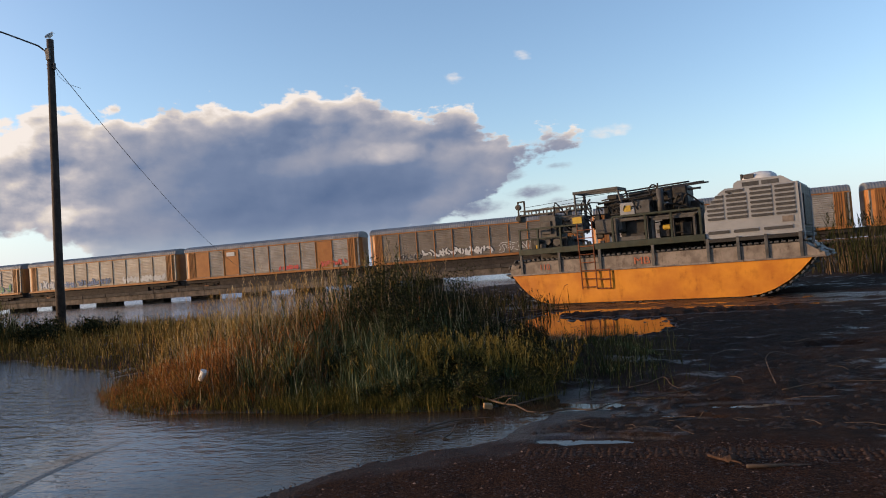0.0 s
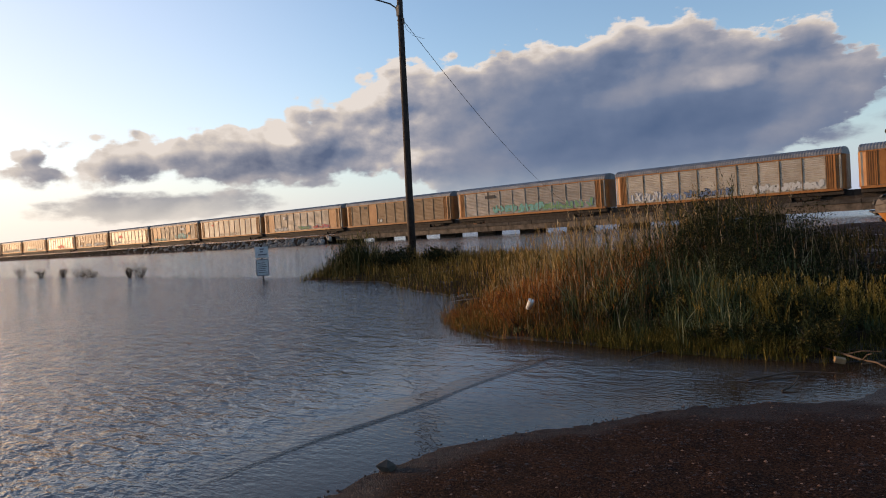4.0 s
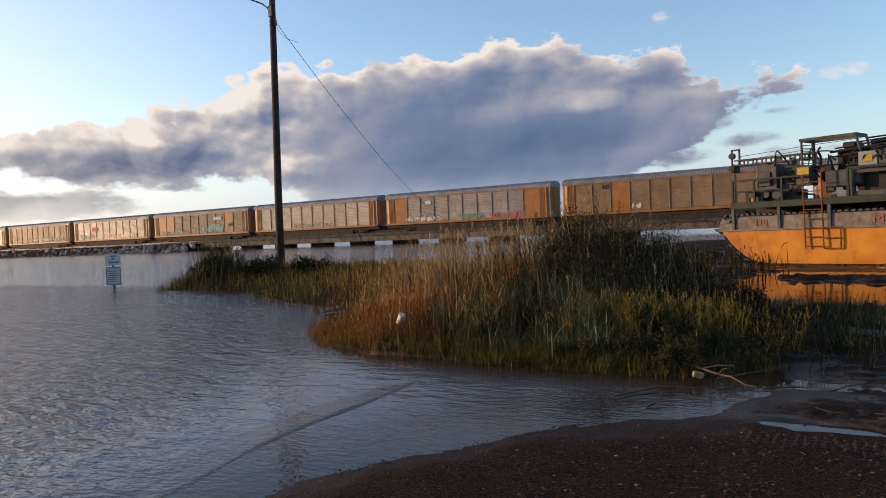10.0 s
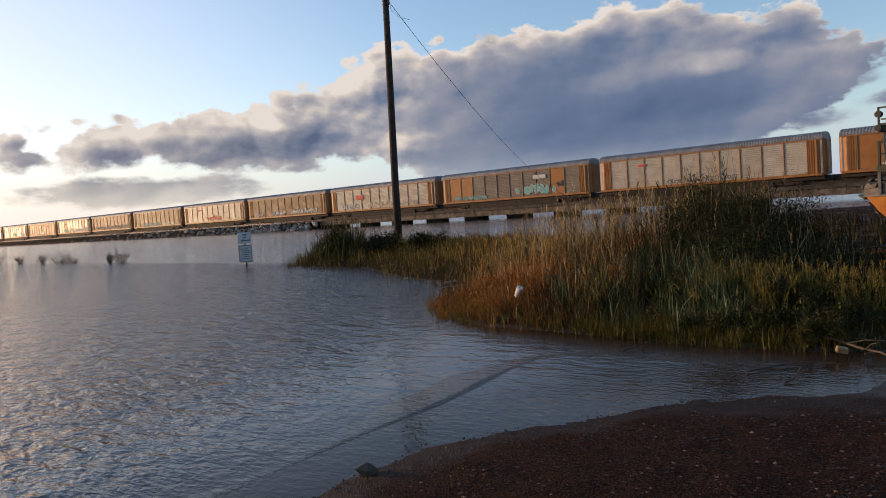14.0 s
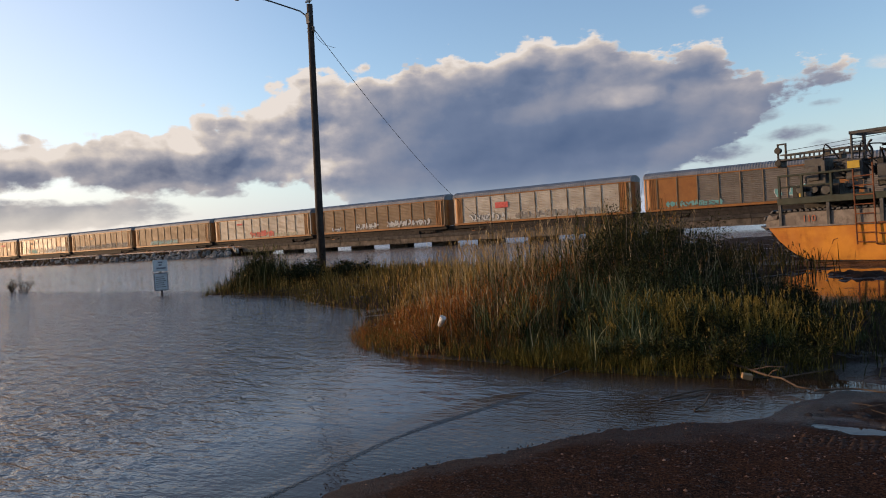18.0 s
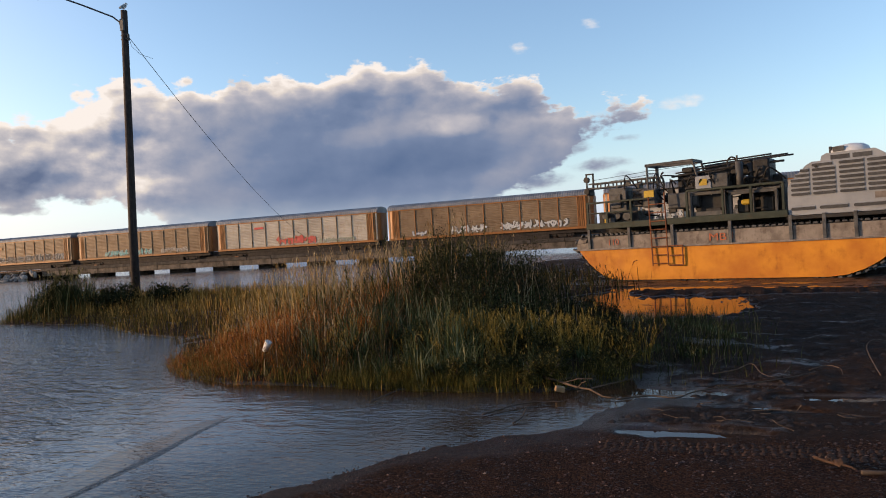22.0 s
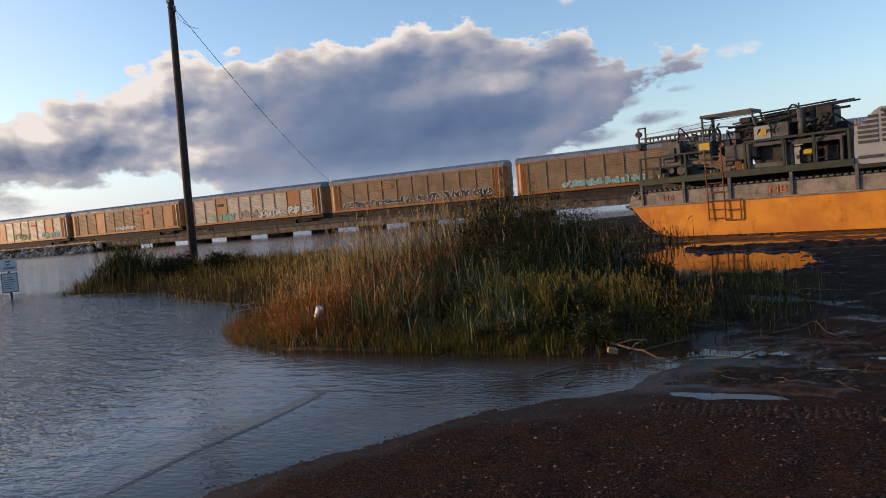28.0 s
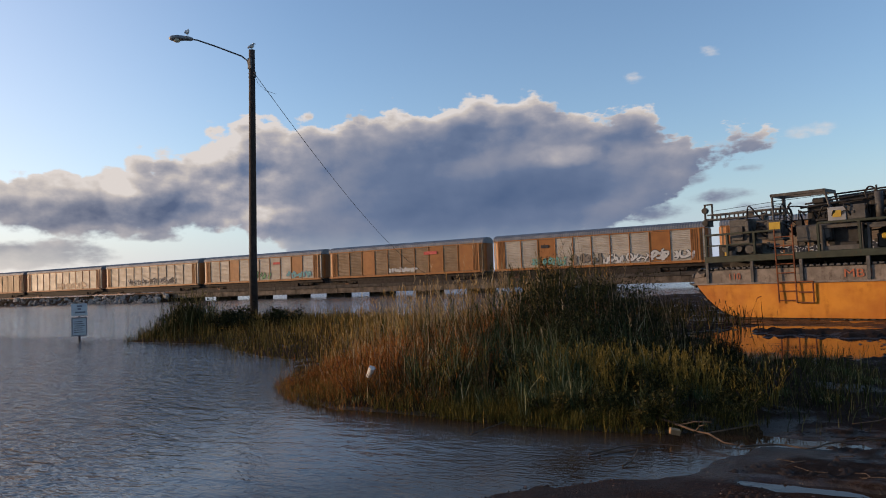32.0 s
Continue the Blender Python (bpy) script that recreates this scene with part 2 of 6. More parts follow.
def bump(net, height, strength, distance):
    return net.add("ShaderNodeBump", 0, {}, Strength=strength, Distance=distance, Height=height)


def principled(net, colour, rough=0.6, metal=0.0, normal=None, spec=0.5):
    node = net.n.new("ShaderNodeBsdfPrincipled")
    net.put(node.inputs["Base Color"], colour)
    net.put(node.inputs["Roughness"], rough)
    net.put(node.inputs["Metallic"], metal)
    net.put(node.inputs["Specular IOR Level"], spec)
    if normal is not None:
        net.l.new(normal, node.inputs["Normal"])
    return node.outputs[0]


def weathered(name, a, b, dirt=(0.08, 0.05, 0.03), scale=3.0, rough=0.55, metal=0.0, wear=0.35, relief=0.3, streak=True, vary=0.12):
    """Painted or bare material: two tones, dirt or rust patches, vertical streaks, fine relief."""
    def build(net):
        p = place(net)
        rnd = net.n.new("ShaderNodeObjectInfo").outputs["Random"]
        p = net.vec("ADD", p, net.add("ShaderNodeCombineXYZ", 0, {}, X=net.math("MULTIPLY", rnd, 37.0), Y=net.math("MULTIPLY", rnd, 11.0), Z=0.0))
        tone = net.noise(p, scale, 5.0, 0.6)
        col = net.mix(net.step(tone, 0.3, 0.7), a, b)
        grime = net.noise(p, scale * 2.7, 8.0, 0.68)
        if streak:
            sp = net.vec("MULTIPLY", p, (1.0, 1.0, 0.12))
            grime = net.math("ADD", net.math("MULTIPLY", grime, 0.55), net.math("MULTIPLY", net.noise(sp, scale * 4.0, 4.0, 0.6), 0.45))
        f = net.step(grime, 0.50, 0.72, 0.0, wear)
        col = net.mix(f, col, dirt)
        shade = net.math("ADD", 1.0 - vary / 2, net.math("MULTIPLY", rnd, vary))
        col = net.mix(1.0, col, net.add("ShaderNodeCombineXYZ", 0, {}, X=shade, Y=shade, Z=shade), "MULTIPLY")
        fine = net.noise(p, scale * 22.0, 3.0, 0.6)
        return principled(net, col, net.step(grime, 0.3, 0.75, rough - 0.1, min(1.0, rough + 0.25)), metal, bump(net, fine, relief, 0.01), 0.3)
    return material(name, build)


def blades(name, low, high, tip, rough=0.7):
    """Grass: colour varied blade by blade, a little light passing through."""
    def build(net):
        rnd = net.add("ShaderNodeNewGeometry", "Random Per Island")
        p = place(net)
        patch = net.noise(p, 0.9, 3.0, 0.6)
        f = net.math("ADD", net.math("MULTIPLY", net.math("POWER", rnd, 1.7), 0.65), net.math("MULTIPLY", net.step(patch, 0.35, 0.7), 0.35))
        col = net.mix(f, low, high)
        col = net.mix(net.step(rnd, 0.78, 0.95, 0.0, 0.8), col, tip)
        d = principled(net, col, rough, 0.0, None, 0.06)
        t = net.add("ShaderNodeBsdfTranslucent", 0, {}, Color=col)
        return net.add("ShaderNodeMixShader", 0, {}, i0=0.10, i1=d, i2=t)
    return material(name, build)


def ground_build(net):
    p = place(net)
    zone = net.add("ShaderNodeAttribute", 2, {"attribute_name": "gravel"})
    wet = net.add("ShaderNodeAttribute", 2, {"attribute_name": "height"})
    n1, n2, n3 = net.noise(p, 0.8, 6.0, 0.6), net.noise(p, 6.0, 6.0, 0.65), net.noise(p, 45.0, 4.0, 0.7)
    mud = net.mix(net.step(n1, 0.35, 0.65), (0.014, 0.0092, 0.0074), (0.032, 0.020, 0.015))
    mud = net.mix(net.step(n2, 0.48, 0.66, 0.0, 0.6), mud, (0.045, 0.026, 0.017))
    stones = net.add("ShaderNodeSeparateXYZ", 0, {}, Vector=net.add("ShaderNodeTexVoronoi", 1, {}, Vector=p, Scale=95.0))
    gravel = net.mix(net.step(stones, 0.2, 1.0), (0.013, 0.0062, 0.004), (0.062, 0.029, 0.015))
    gravel = net.mix(net.step(n2, 0.5, 0.7, 0.0, 0.7), gravel, (0.009, 0.0052, 0.004))
    col = net.mix(zone, mud, gravel)
    damp = net.step(wet, 0.003, 0.034, 0.0, 1.0)
    damp = net.math("ADD", damp, net.math("MULTIPLY", net.math("SUBTRACT", n1, 0.56), 0.9), clamp=True)
    low_lying = net.noise(net.vec("MULTIPLY", p, (0.55, 1.0, 1.0)), 1.5, 7.0, 0.62)
    film = net.math("MULTIPLY", net.step(low_lying, 0.54, 0.66, 0.0, 0.8), net.math("SUBTRACT", 1.0, net.math("MULTIPLY", zone, 0.85)))
    damp = net.math("MULTIPLY", damp, net.math("SUBTRACT", 1.0, film))
    col = net.mix(damp, net.mix(1.0, col, (0.62, 0.58, 0.56), "MULTIPLY"), col)
    cell = net.add("ShaderNodeTexVoronoi", 0, {}, Vector=p, Scale=95.0)
    h = net.math("ADD", net.math("MULTIPLY", n2, 0.7), net.math("MULTIPLY", n3, 0.3))
    h = net.math("ADD", h, net.math("MULTIPLY", net.math("MULTIPLY", cell, -0.4), zone))
    clods = net.noise(p, 13.0, 8.0, 0.72)
    h = net.math("ADD", h, net.math("MULTIPLY", net.math("MULTIPLY", clods, net.math("SUBTRACT", 1.0, net.math("MULTIPLY", zone, 0.8))), 2.2))
    relief = net.n.new("ShaderNodeBump")
    net.put(relief.inputs["Strength"], net.step(film, 0.0, 1.0, 1.0, 0.45))
    net.put(relief.inputs["Distance"], 0.04)
    net.put(relief.inputs["Height"], h)
    rough = net.math("SUBTRACT", net.step(damp, 0.0, 1.0, net.step(zone, 0.0, 1.0, 0.40, 0.62), 0.88), net.math("MULTIPLY", film, 0.16))
    return principled(net, col, rough, 0.0, relief.outputs[0], net.step(damp, 0.0, 1.0, net.step(zone, 0.0, 1.0, 0.34, 0.16), 0.05))


def water_build(net):
    p = net.add("ShaderNodeNewGeometry", "Position")
    sep = net.n.new("ShaderNodeSeparateXYZ")
    net.l.new(p, sep.inputs[0])
    calm = net.math("ADD", net.step(sep.outputs[1], 15.2, 17.0, 1.0, 0.36), net.step(sep.outputs[1], 30.0, 75.0, 0.0, -0.16))
    lee = net.step(net.math("ADD", sep.outputs[0], net.math("MULTIPLY", sep.outputs[1], 0.5)), -6.0, -2.4, 1.0, 0.15)
    bay = net.math("ADD", sep.outputs[0], net.math("MULTIPLY", sep.outputs[1], 0.5))
    pools = net.math("MAXIMUM", net.step(bay, 2.1, 2.6, 1.0, 0.04), net.step(sep.outputs[1], 25.0, 32.0))
    lee = net.math("MULTIPLY", net.math("MAXIMUM", lee, net.step(sep.outputs[1], 25.0, 32.0)), pools)
    turned = net.add("ShaderNodeMapping", 0, {}, Vector=p, Rotation=(0, 0, radians(-36)), Scale=(0.40, 1.0, 1.0))
    turned_b = net.add("ShaderNodeMapping", 0, {}, Vector=p, Rotation=(0, 0, radians(-14)), Scale=(0.5, 1.0, 1.0))
    w0, w1, w2, w3 = net.noise(turned_b, 2.3, 2.0, 0.5, warp=0.3), net.noise(turned, 6.6, 2.0, 0.5, warp=0.4), net.noise(turned_b, 19.0, 2.0, 0.5, warp=0.4), net.noise(turned, 48.0, 2.0, 0.5, warp=0.3)
    depth = net.add("ShaderNodeAttribute", 2, {"attribute_name": "depth"})
    big = net.math("ADD", net.math("MULTIPLY", w0, 1.1), w1)
    h = net.math("ADD", net.math("MULTIPLY", big, net.step(depth, 0.0, 0.25, 0.22, 1.0)), net.math("ADD", net.math("MULTIPLY", w2, 0.42), net.math("MULTIPLY", w3, 0.10)))
    normal = net.n.new("ShaderNodeBump")
    net.put(normal.inputs["Strength"], net.math("MULTIPLY", net.math("MULTIPLY", calm, lee), net.step(depth, 0.0, 0.10, 0.5, 1.0)))
    net.put(normal.inputs["Distance"], 0.100)
    net.put(normal.inputs["Height"], h)
    murk = net.mix(net.noise(p, 0.3, 3.0), (0.058, 0.068, 0.080), (0.078, 0.084, 0.090))
    silt = net.mix(net.noise(p, 2.2, 4.0), (0.022, 0.0125, 0.008), (0.040, 0.024, 0.015))
    murk = net.mix(net.step(depth, 0.02, 0.26), silt, murk)
    surface = principled(net, murk, net.step(sep.outputs[1], 17.0, 80.0, 0.05, 0.16), 0.0, normal.outputs[0], net.step(depth, 0.0, 0.3, 0.22, 0.5))
    surface.node.inputs["IOR"].default_value = 1.38
    return surface


def pebble_build(net):
    rnd = net.add("ShaderNodeNewGeometry", "Random Per Island")
    ramp = net.n.new("ShaderNodeValToRGB")
    net.l.new(rnd, ramp.inputs[0])
    e = ramp.color_ramp.elements
    e[0].position, e[0].color = 0.0, (0.012, 0.006, 0.004, 1)
    e[1].position, e[1].color = 1.0, (0.32, 0.20, 0.13, 1)
    for p, c in ((0.60, (0.026, 0.015, 0.009, 1)), (0.88, (0.070, 0.034, 0.021, 1)), (0.975, (0.15, 0.082, 0.050, 1))):
        e.new(p).color = c
    return principled(net, ramp.outputs[0], 0.5, 0.0, None, 0.16)


M = {
    "ground": material("ground", ground_build),
    "water": material("water", water_build),
    "wave_water": material("wave_water", water_build),
    "wave_front": material("wave_front", lambda net: principled(net, net.mix(net.noise(place(net), 14.0, 4.0), (0.010, 0.006, 0.004), (0.030, 0.018, 0.011)), 0.22, 0.0, bump(net, net.noise(place(net), 30.0, 3.0), 0.5, 0.02), 0.22)),
    "lamp_grey": weathered("lamp_grey", (0.16, 0.16, 0.16), (0.24, 0.24, 0.235), (0.1, 0.09, 0.08), 4.0, 0.4, 0.4),
    "block_wood": weathered("block_wood", (0.20, 0.125, 0.06), (0.27, 0.18, 0.095), (0.09, 0.06, 0.035), 12.0, 0.9),
    "tread": weathered("tread", (0.020, 0.011, 0.007), (0.058, 0.030, 0.017), (0.012, 0.008, 0.006), 16.0, 0.95, wear=0.4, streak=False),
    "wood_pole": weathered("wood_pole", (0.018, 0.013, 0.011), (0.042, 0.03, 0.024), (0.015, 0.012, 0.01), 4.0, 0.85, wear=0.6, relief=0.6),
    "steel_dark": weathered("steel_dark", (0.035, 0.037, 0.04), (0.075, 0.078, 0.08), (0.06, 0.03, 0.015), 5.0, 0.5, 0.3),
    "concrete": weathered("concrete", (0.045, 0.036, 0.027), (0.15, 0.122, 0.095), (0.022, 0.018, 0.015), 0.8, 0.9, wear=0.8, relief=0.5),
    "concrete_dark": weathered("concrete_dark", (0.03, 0.026, 0.022), (0.07, 0.06, 0.05), (0.02, 0.018, 0.016), 1.2, 0.9, wear=0.7),
    "ballast": weathered("ballast", (0.02, 0.017, 0.014), (0.05, 0.042, 0.034), (0.03, 0.025, 0.02), 6.0, 0.95, wear=0.6, relief=1.0, streak=False),
    "riprap": weathered("riprap", (0.12, 0.11, 0.1), (0.3, 0.28, 0.25), (0.07, 0.06, 0.05), 1.5, 0.9, wear=0.6, streak=False, vary=0.6),
    "rust": weathered("rust", (0.09, 0.030, 0.012), (0.19, 0.066, 0.024), (0.05, 0.022, 0.012), 6.0, 0.85, wear=0.5),
    "rail": weathered("rail", (0.10, 0.055, 0.035), (0.16, 0.09, 0.06), (0.04, 0.025, 0.02), 3.0, 0.6, 0.5),
    "orange_hull": weathered("orange_hull", (0.30, 0.100, 0.003), (0.44, 0.180, 0.007), (0.15, 0.050, 0.010), 0.9, 0.6, wear=0.8, relief=0.15),
    "white_band": weathered("white_band", (0.095, 0.080, 0.068), (0.185, 0.160, 0.138), (0.045, 0.030, 0.022), 2.4, 0.6, wear=0.85),
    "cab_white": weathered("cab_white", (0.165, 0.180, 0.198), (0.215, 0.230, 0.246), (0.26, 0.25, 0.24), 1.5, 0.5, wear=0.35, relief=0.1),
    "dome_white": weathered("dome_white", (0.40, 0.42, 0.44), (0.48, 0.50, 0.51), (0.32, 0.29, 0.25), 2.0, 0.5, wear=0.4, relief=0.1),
    "root": weathered("root", (0.025, 0.0125, 0.007), (0.055, 0.028, 0.014), (0.02, 0.013, 0.009), 14.0, 0.9),
    "slot_dark": weathered("slot_dark", (0.028, 0.03, 0.033), (0.05, 0.052, 0.055), (0.06, 0.055, 0.05), 6.0, 0.7, vary=0.3),
    "deck_green": weathered("deck_green", (0.009, 0.016, 0.011), (0.021, 0.029, 0.020), (0.07, 0.04, 0.02), 3.0, 0.6, wear=0.5),
    "machine_grey": weathered("machine_grey", (0.026, 0.028, 0.030), (0.068, 0.068, 0.066), (0.09, 0.055, 0.035), 3.0, 0.55, wear=0.6),
    "machine_dark": weathered("machine_dark", (0.007, 0.0075, 0.008), (0.022, 0.022, 0.022), (0.06, 0.034, 0.02), 5.0, 0.55, 0.2, wear=0.4),
    "yellow": weathered("yellow", (0.3, 0.2, 0.012), (0.38, 0.26, 0.02), (0.2, 0.12, 0.03), 5.0, 0.5),
    "letter_red": weathered("letter_red", (0.26, 0.075, 0.035), (0.34, 0.11, 0.05), (0.30, 0.2, 0.14), 8.0, 0.7, wear=0.5),
    "sign_white": weathered("sign_white", (0.36, 0.37, 0.38), (0.46, 0.47, 0.48), (0.35, 0.32, 0.28), 6.0, 0.5),
    "sign_ink": weathered("sign_ink", (0.1, 0.1, 0.12), (0.16, 0.16, 0.18), (0.1, 0.1, 0.1), 6.0, 0.6),
    "plastic_white": weathered("plastic_white", (0.72, 0.73, 0.75), (0.80, 0.81, 0.82), (0.5, 0.47, 0.42), 9.0, 0.4, wear=0.3, streak=False),
    "driftwood": weathered("driftwood", (0.045, 0.030, 0.019), (0.10, 0.066, 0.043), (0.06, 0.045, 0.03), 9.0, 0.9),
    "twig_dark": weathered("twig_dark", (0.035, 0.026, 0.02), (0.07, 0.05, 0.035), (0.02, 0.015, 0.012), 9.0, 0.9),
    "feather_grey": weathered("feather_grey", (0.30, 0.29, 0.28), (0.42, 0.41, 0.40), (0.16, 0.14, 0.12), 30.0, 0.8, streak=False),
    "feather_white": weathered("feather_white", (0.60, 0.58, 0.55), (0.72, 0.70, 0.66), (0.4, 0.37, 0.33), 30.0, 0.8, streak=False),
    "lamp_glass": weathered("lamp_glass", (0.50, 0.42, 0.28), (0.62, 0.54, 0.38), (0.3, 0.25, 0.15), 9.0, 0.2, streak=False),
    # railcars
    "galvanised": weathered("galvanised", (0.207, 0.19, 0.163), (0.299, 0.276, 0.241), (0.20, 0.13, 0.08), 0.7, 0.45, 0.25, wear=0.5, vary=0.25),
    "bright_panel": weathered("bright_panel", (0.333, 0.293, 0.23), (0.437, 0.391, 0.316), (0.34, 0.22, 0.12), 0.7, 0.4, 0.1, wear=0.4, vary=0.2),
    "tan_panel": weathered("tan_panel", (0.161, 0.109, 0.061), (0.23, 0.161, 0.094), (0.16, 0.095, 0.05), 0.6, 0.5, 0.1, wear=0.5, vary=0.2),
    "grey_panel": weathered("grey_panel", (0.132, 0.113, 0.09), (0.19, 0.163, 0.132), (0.13, 0.085, 0.05), 0.6, 0.5, 0.15, wear=0.5, vary=0.2),
    "orange_paint": weathered("orange_paint", (0.235, 0.093, 0.022), (0.3, 0.125, 0.03), (0.22, 0.10, 0.04), 0.9, 0.5, wear=0.5),
    "brown_paint": weathered("brown_paint", (0.20, 0.085, 0.04), (0.28, 0.125, 0.055), (0.09, 0.045, 0.025), 0.9, 0.6, wear=0.5),
    "roof_grey": weathered("roof_grey", (0.12, 0.125, 0.135), (0.19, 0.195, 0.205), (0.13, 0.12, 0.11), 0.8, 0.5, 0.3, wear=0.5),
    "under_dark": weathered("under_dark", (0.018, 0.015, 0.013), (0.04, 0.032, 0.026), (0.06, 0.035, 0.02), 2.0, 0.85),
    "spray_white": weathered("spray_white", (0.42, 0.42, 0.4), (0.52, 0.52, 0.5), (0.4, 0.36, 0.3), 3.0, 0.7),
    "spray_black": weathered("spray_black", (0.02, 0.02, 0.022), (0.04, 0.04, 0.045), (0.08, 0.07, 0.06), 3.0, 0.7),
    "spray_teal": weathered("spray_teal", (0.10, 0.27, 0.26), (0.17, 0.36, 0.34), (0.2, 0.2, 0.16), 3.0, 0.7),
    "spray_green": weathered("spray_green", (0.10, 0.22, 0.10), (0.17, 0.30, 0.14), (0.2, 0.18, 0.1), 3.0, 0.7),
    "spray_red": weathered("spray_red", (0.42, 0.06, 0.05), (0.55, 0.12, 0.10), (0.3, 0.16, 0.1), 3.0, 0.7),
    "spray_blue": weathered("spray_blue", (0.10, 0.15, 0.26), (0.17, 0.23, 0.36), (0.2, 0.2, 0.2), 3.0, 0.7),
    "straw": weathered("straw", (0.045, 0.030, 0.018), (0.11, 0.075, 0.045), (0.02, 0.015, 0.01), 9.0, 0.9),
    "clod": weathered("clod", (0.008, 0.0055, 0.0045), (0.024, 0.015, 0.011), (0.05, 0.031, 0.02), 9.0, 0.9, wear=0.4, streak=False),
    "pebble": material("pebble", pebble_build),
    # plants; the greens carry some of the mound's right-hand shade in their colour
    "reed_gold": blades("reed_gold", (0.085, 0.050, 0.013), (0.42, 0.250, 0.060), (0.52, 0.37, 0.14)),
    "reed_rust": blades("reed_rust", (0.11, 0.034, 0.008), (0.38, 0.135, 0.026), (0.40, 0.22, 0.055)),
    "reed_pale": blades("reed_pale", (0.016, 0.024, 0.009), (0.105, 0.128, 0.054), (0.32, 0.30, 0.16)),
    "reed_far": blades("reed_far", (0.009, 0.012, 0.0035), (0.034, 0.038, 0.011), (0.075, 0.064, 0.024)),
    "reed_green": blades("reed_green", (0.009, 0.0125, 0.0035), (0.055, 0.062, 0.018), (0.18, 0.16, 0.068)),
    "grass_yellow": blades("grass_yellow", (0.018, 0.018, 0.004), (0.10, 0.080, 0.018), (0.22, 0.155, 0.05)),
    "grass_tawny": blades("grass_tawny", (0.045, 0.028, 0.006), (0.22, 0.14, 0.028), (0.36, 0.25, 0.07)),
    "grass_bright": blades("grass_bright", (0.020, 0.019, 0.004), (0.115, 0.093, 0.016), (0.27, 0.20, 0.05)),
    "reed_straw": blades("reed_straw", (0.24, 0.17, 0.085), (0.42, 0.32, 0.18), (0.52, 0.43, 0.28)),
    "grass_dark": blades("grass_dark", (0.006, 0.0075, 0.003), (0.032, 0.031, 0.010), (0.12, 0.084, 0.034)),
    "leaf_olive": blades("leaf_olive", (0.014, 0.016, 0.005), (0.060, 0.056, 0.015), (0.16, 0.12, 0.036)),
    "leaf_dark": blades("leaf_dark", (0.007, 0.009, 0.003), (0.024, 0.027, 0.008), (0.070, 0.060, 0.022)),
    "flower_yellow": blades("flower_yellow", (0.10, 0.075, 0.015), (0.22, 0.15, 0.028), (0.34, 0.26, 0.08)),
    "dry_brown": blades("dry_brown", (0.045, 0.030, 0.016), (0.10, 0.068, 0.038), (0.18, 0.13, 0.075)),
}

# ---- mesh helpers ----
def part(name, bm, mat, parent, label="", smooth=False):
    me = bpy.data.meshes.new(name)
    bm.normal_update()
    if smooth:
        for f in bm.faces:
            f.smooth = True
    bm.to_mesh(me)
    bm.free()
    me.materials.append(M[mat])
    ob = new(name, me)
    ob.parent = parent
    if label:
        tagged(ob, label)
    return ob


def again(ob, m, parent=None):
    """The same mesh once more, as an object of its own."""
    o = new(ob.name.split(".")[0], ob.data)
    o.parent = parent or ob.parent
    o.matrix_basis = m
    return o


def thing(name, label, category, m=None, group=""):
    ob = new(name)
    ob.empty_display_size = 0.2
    if m is not None:
        ob.matrix_world = m
    return tagged(ob, label, category, group)


def box(bm, x0, x1, y0, y1, z0, z1, bevel=0.0):
    m = Matrix.Translation(((x0 + x1) / 2, (y0 + y1) / 2, (z0 + z1) / 2)) @ Matrix.Diagonal((x1 - x0, y1 - y0, z1 - z0, 1))
    made = bmesh.ops.create_cube(bm, size=1.0, matrix=m)
    if bevel:
        edges = {e for v in made["verts"] for e in v.link_edges}
        bmesh.ops.bevel(bm, geom=list(edges), offset=bevel, segments=1, affect="EDGES")
    return bm


def slab(x0, x1, y0, y1, z0, z1, bevel=0.01):
    return box(bmesh.new(), x0, x1, y0, y1, z0, z1, bevel)


def tube(bm, points, r, sides=8, r2=None, caps=True):
    """A round bar along points, tapered from r to r2."""
    pts = [Vector(p) for p in points]
    rings = []
    for i, p in enumerate(pts):
        d = (pts[min(i + 1, len(pts) - 1)] - pts[max(i - 1, 0)]).normalized()
        a = Vector((0, 0, 1)) if abs(d.z) < 0.9 else Vector((1, 0, 0))
        a = (a - d * a.dot(d)).normalized()
        b = d.cross(a)
        k = i / max(1, len(pts) - 1)
        rr = r if r2 is None else r + (r2 - r) * k
        rings.append([bm.verts.new(p + (a * math.cos(t) + b * math.sin(t)) * rr) for t in [2 * math.pi * j / sides for j in range(sides)]])
    for u, v in zip(rings, rings[1:]):
        for j in range(sides):
            bm.faces.new((u[j], u[(j + 1) % sides], v[(j + 1) % sides], v[j]))
    if caps:
        bm.faces.new(rings[0][::-1])
        bm.faces.new(rings[-1])
    return bm


def prism(bm, outline, y0, y1):
    """A solid with the given (x, z) outline between two y."""
    a = [bm.verts.new((x, y0, z)) for x, z in outline]
    b = [bm.verts.new((x, y1, z)) for x, z in outline]
    bm.faces.new(a)
    bm.faces.new(b[::-1])
    for i in range(len(a)):
        j = (i + 1) % len(a)
        bm.faces.new((a[j], a[i], b[i], b[j]))
    bmesh.ops.recalc_face_normals(bm, faces=bm.faces)
    return bm


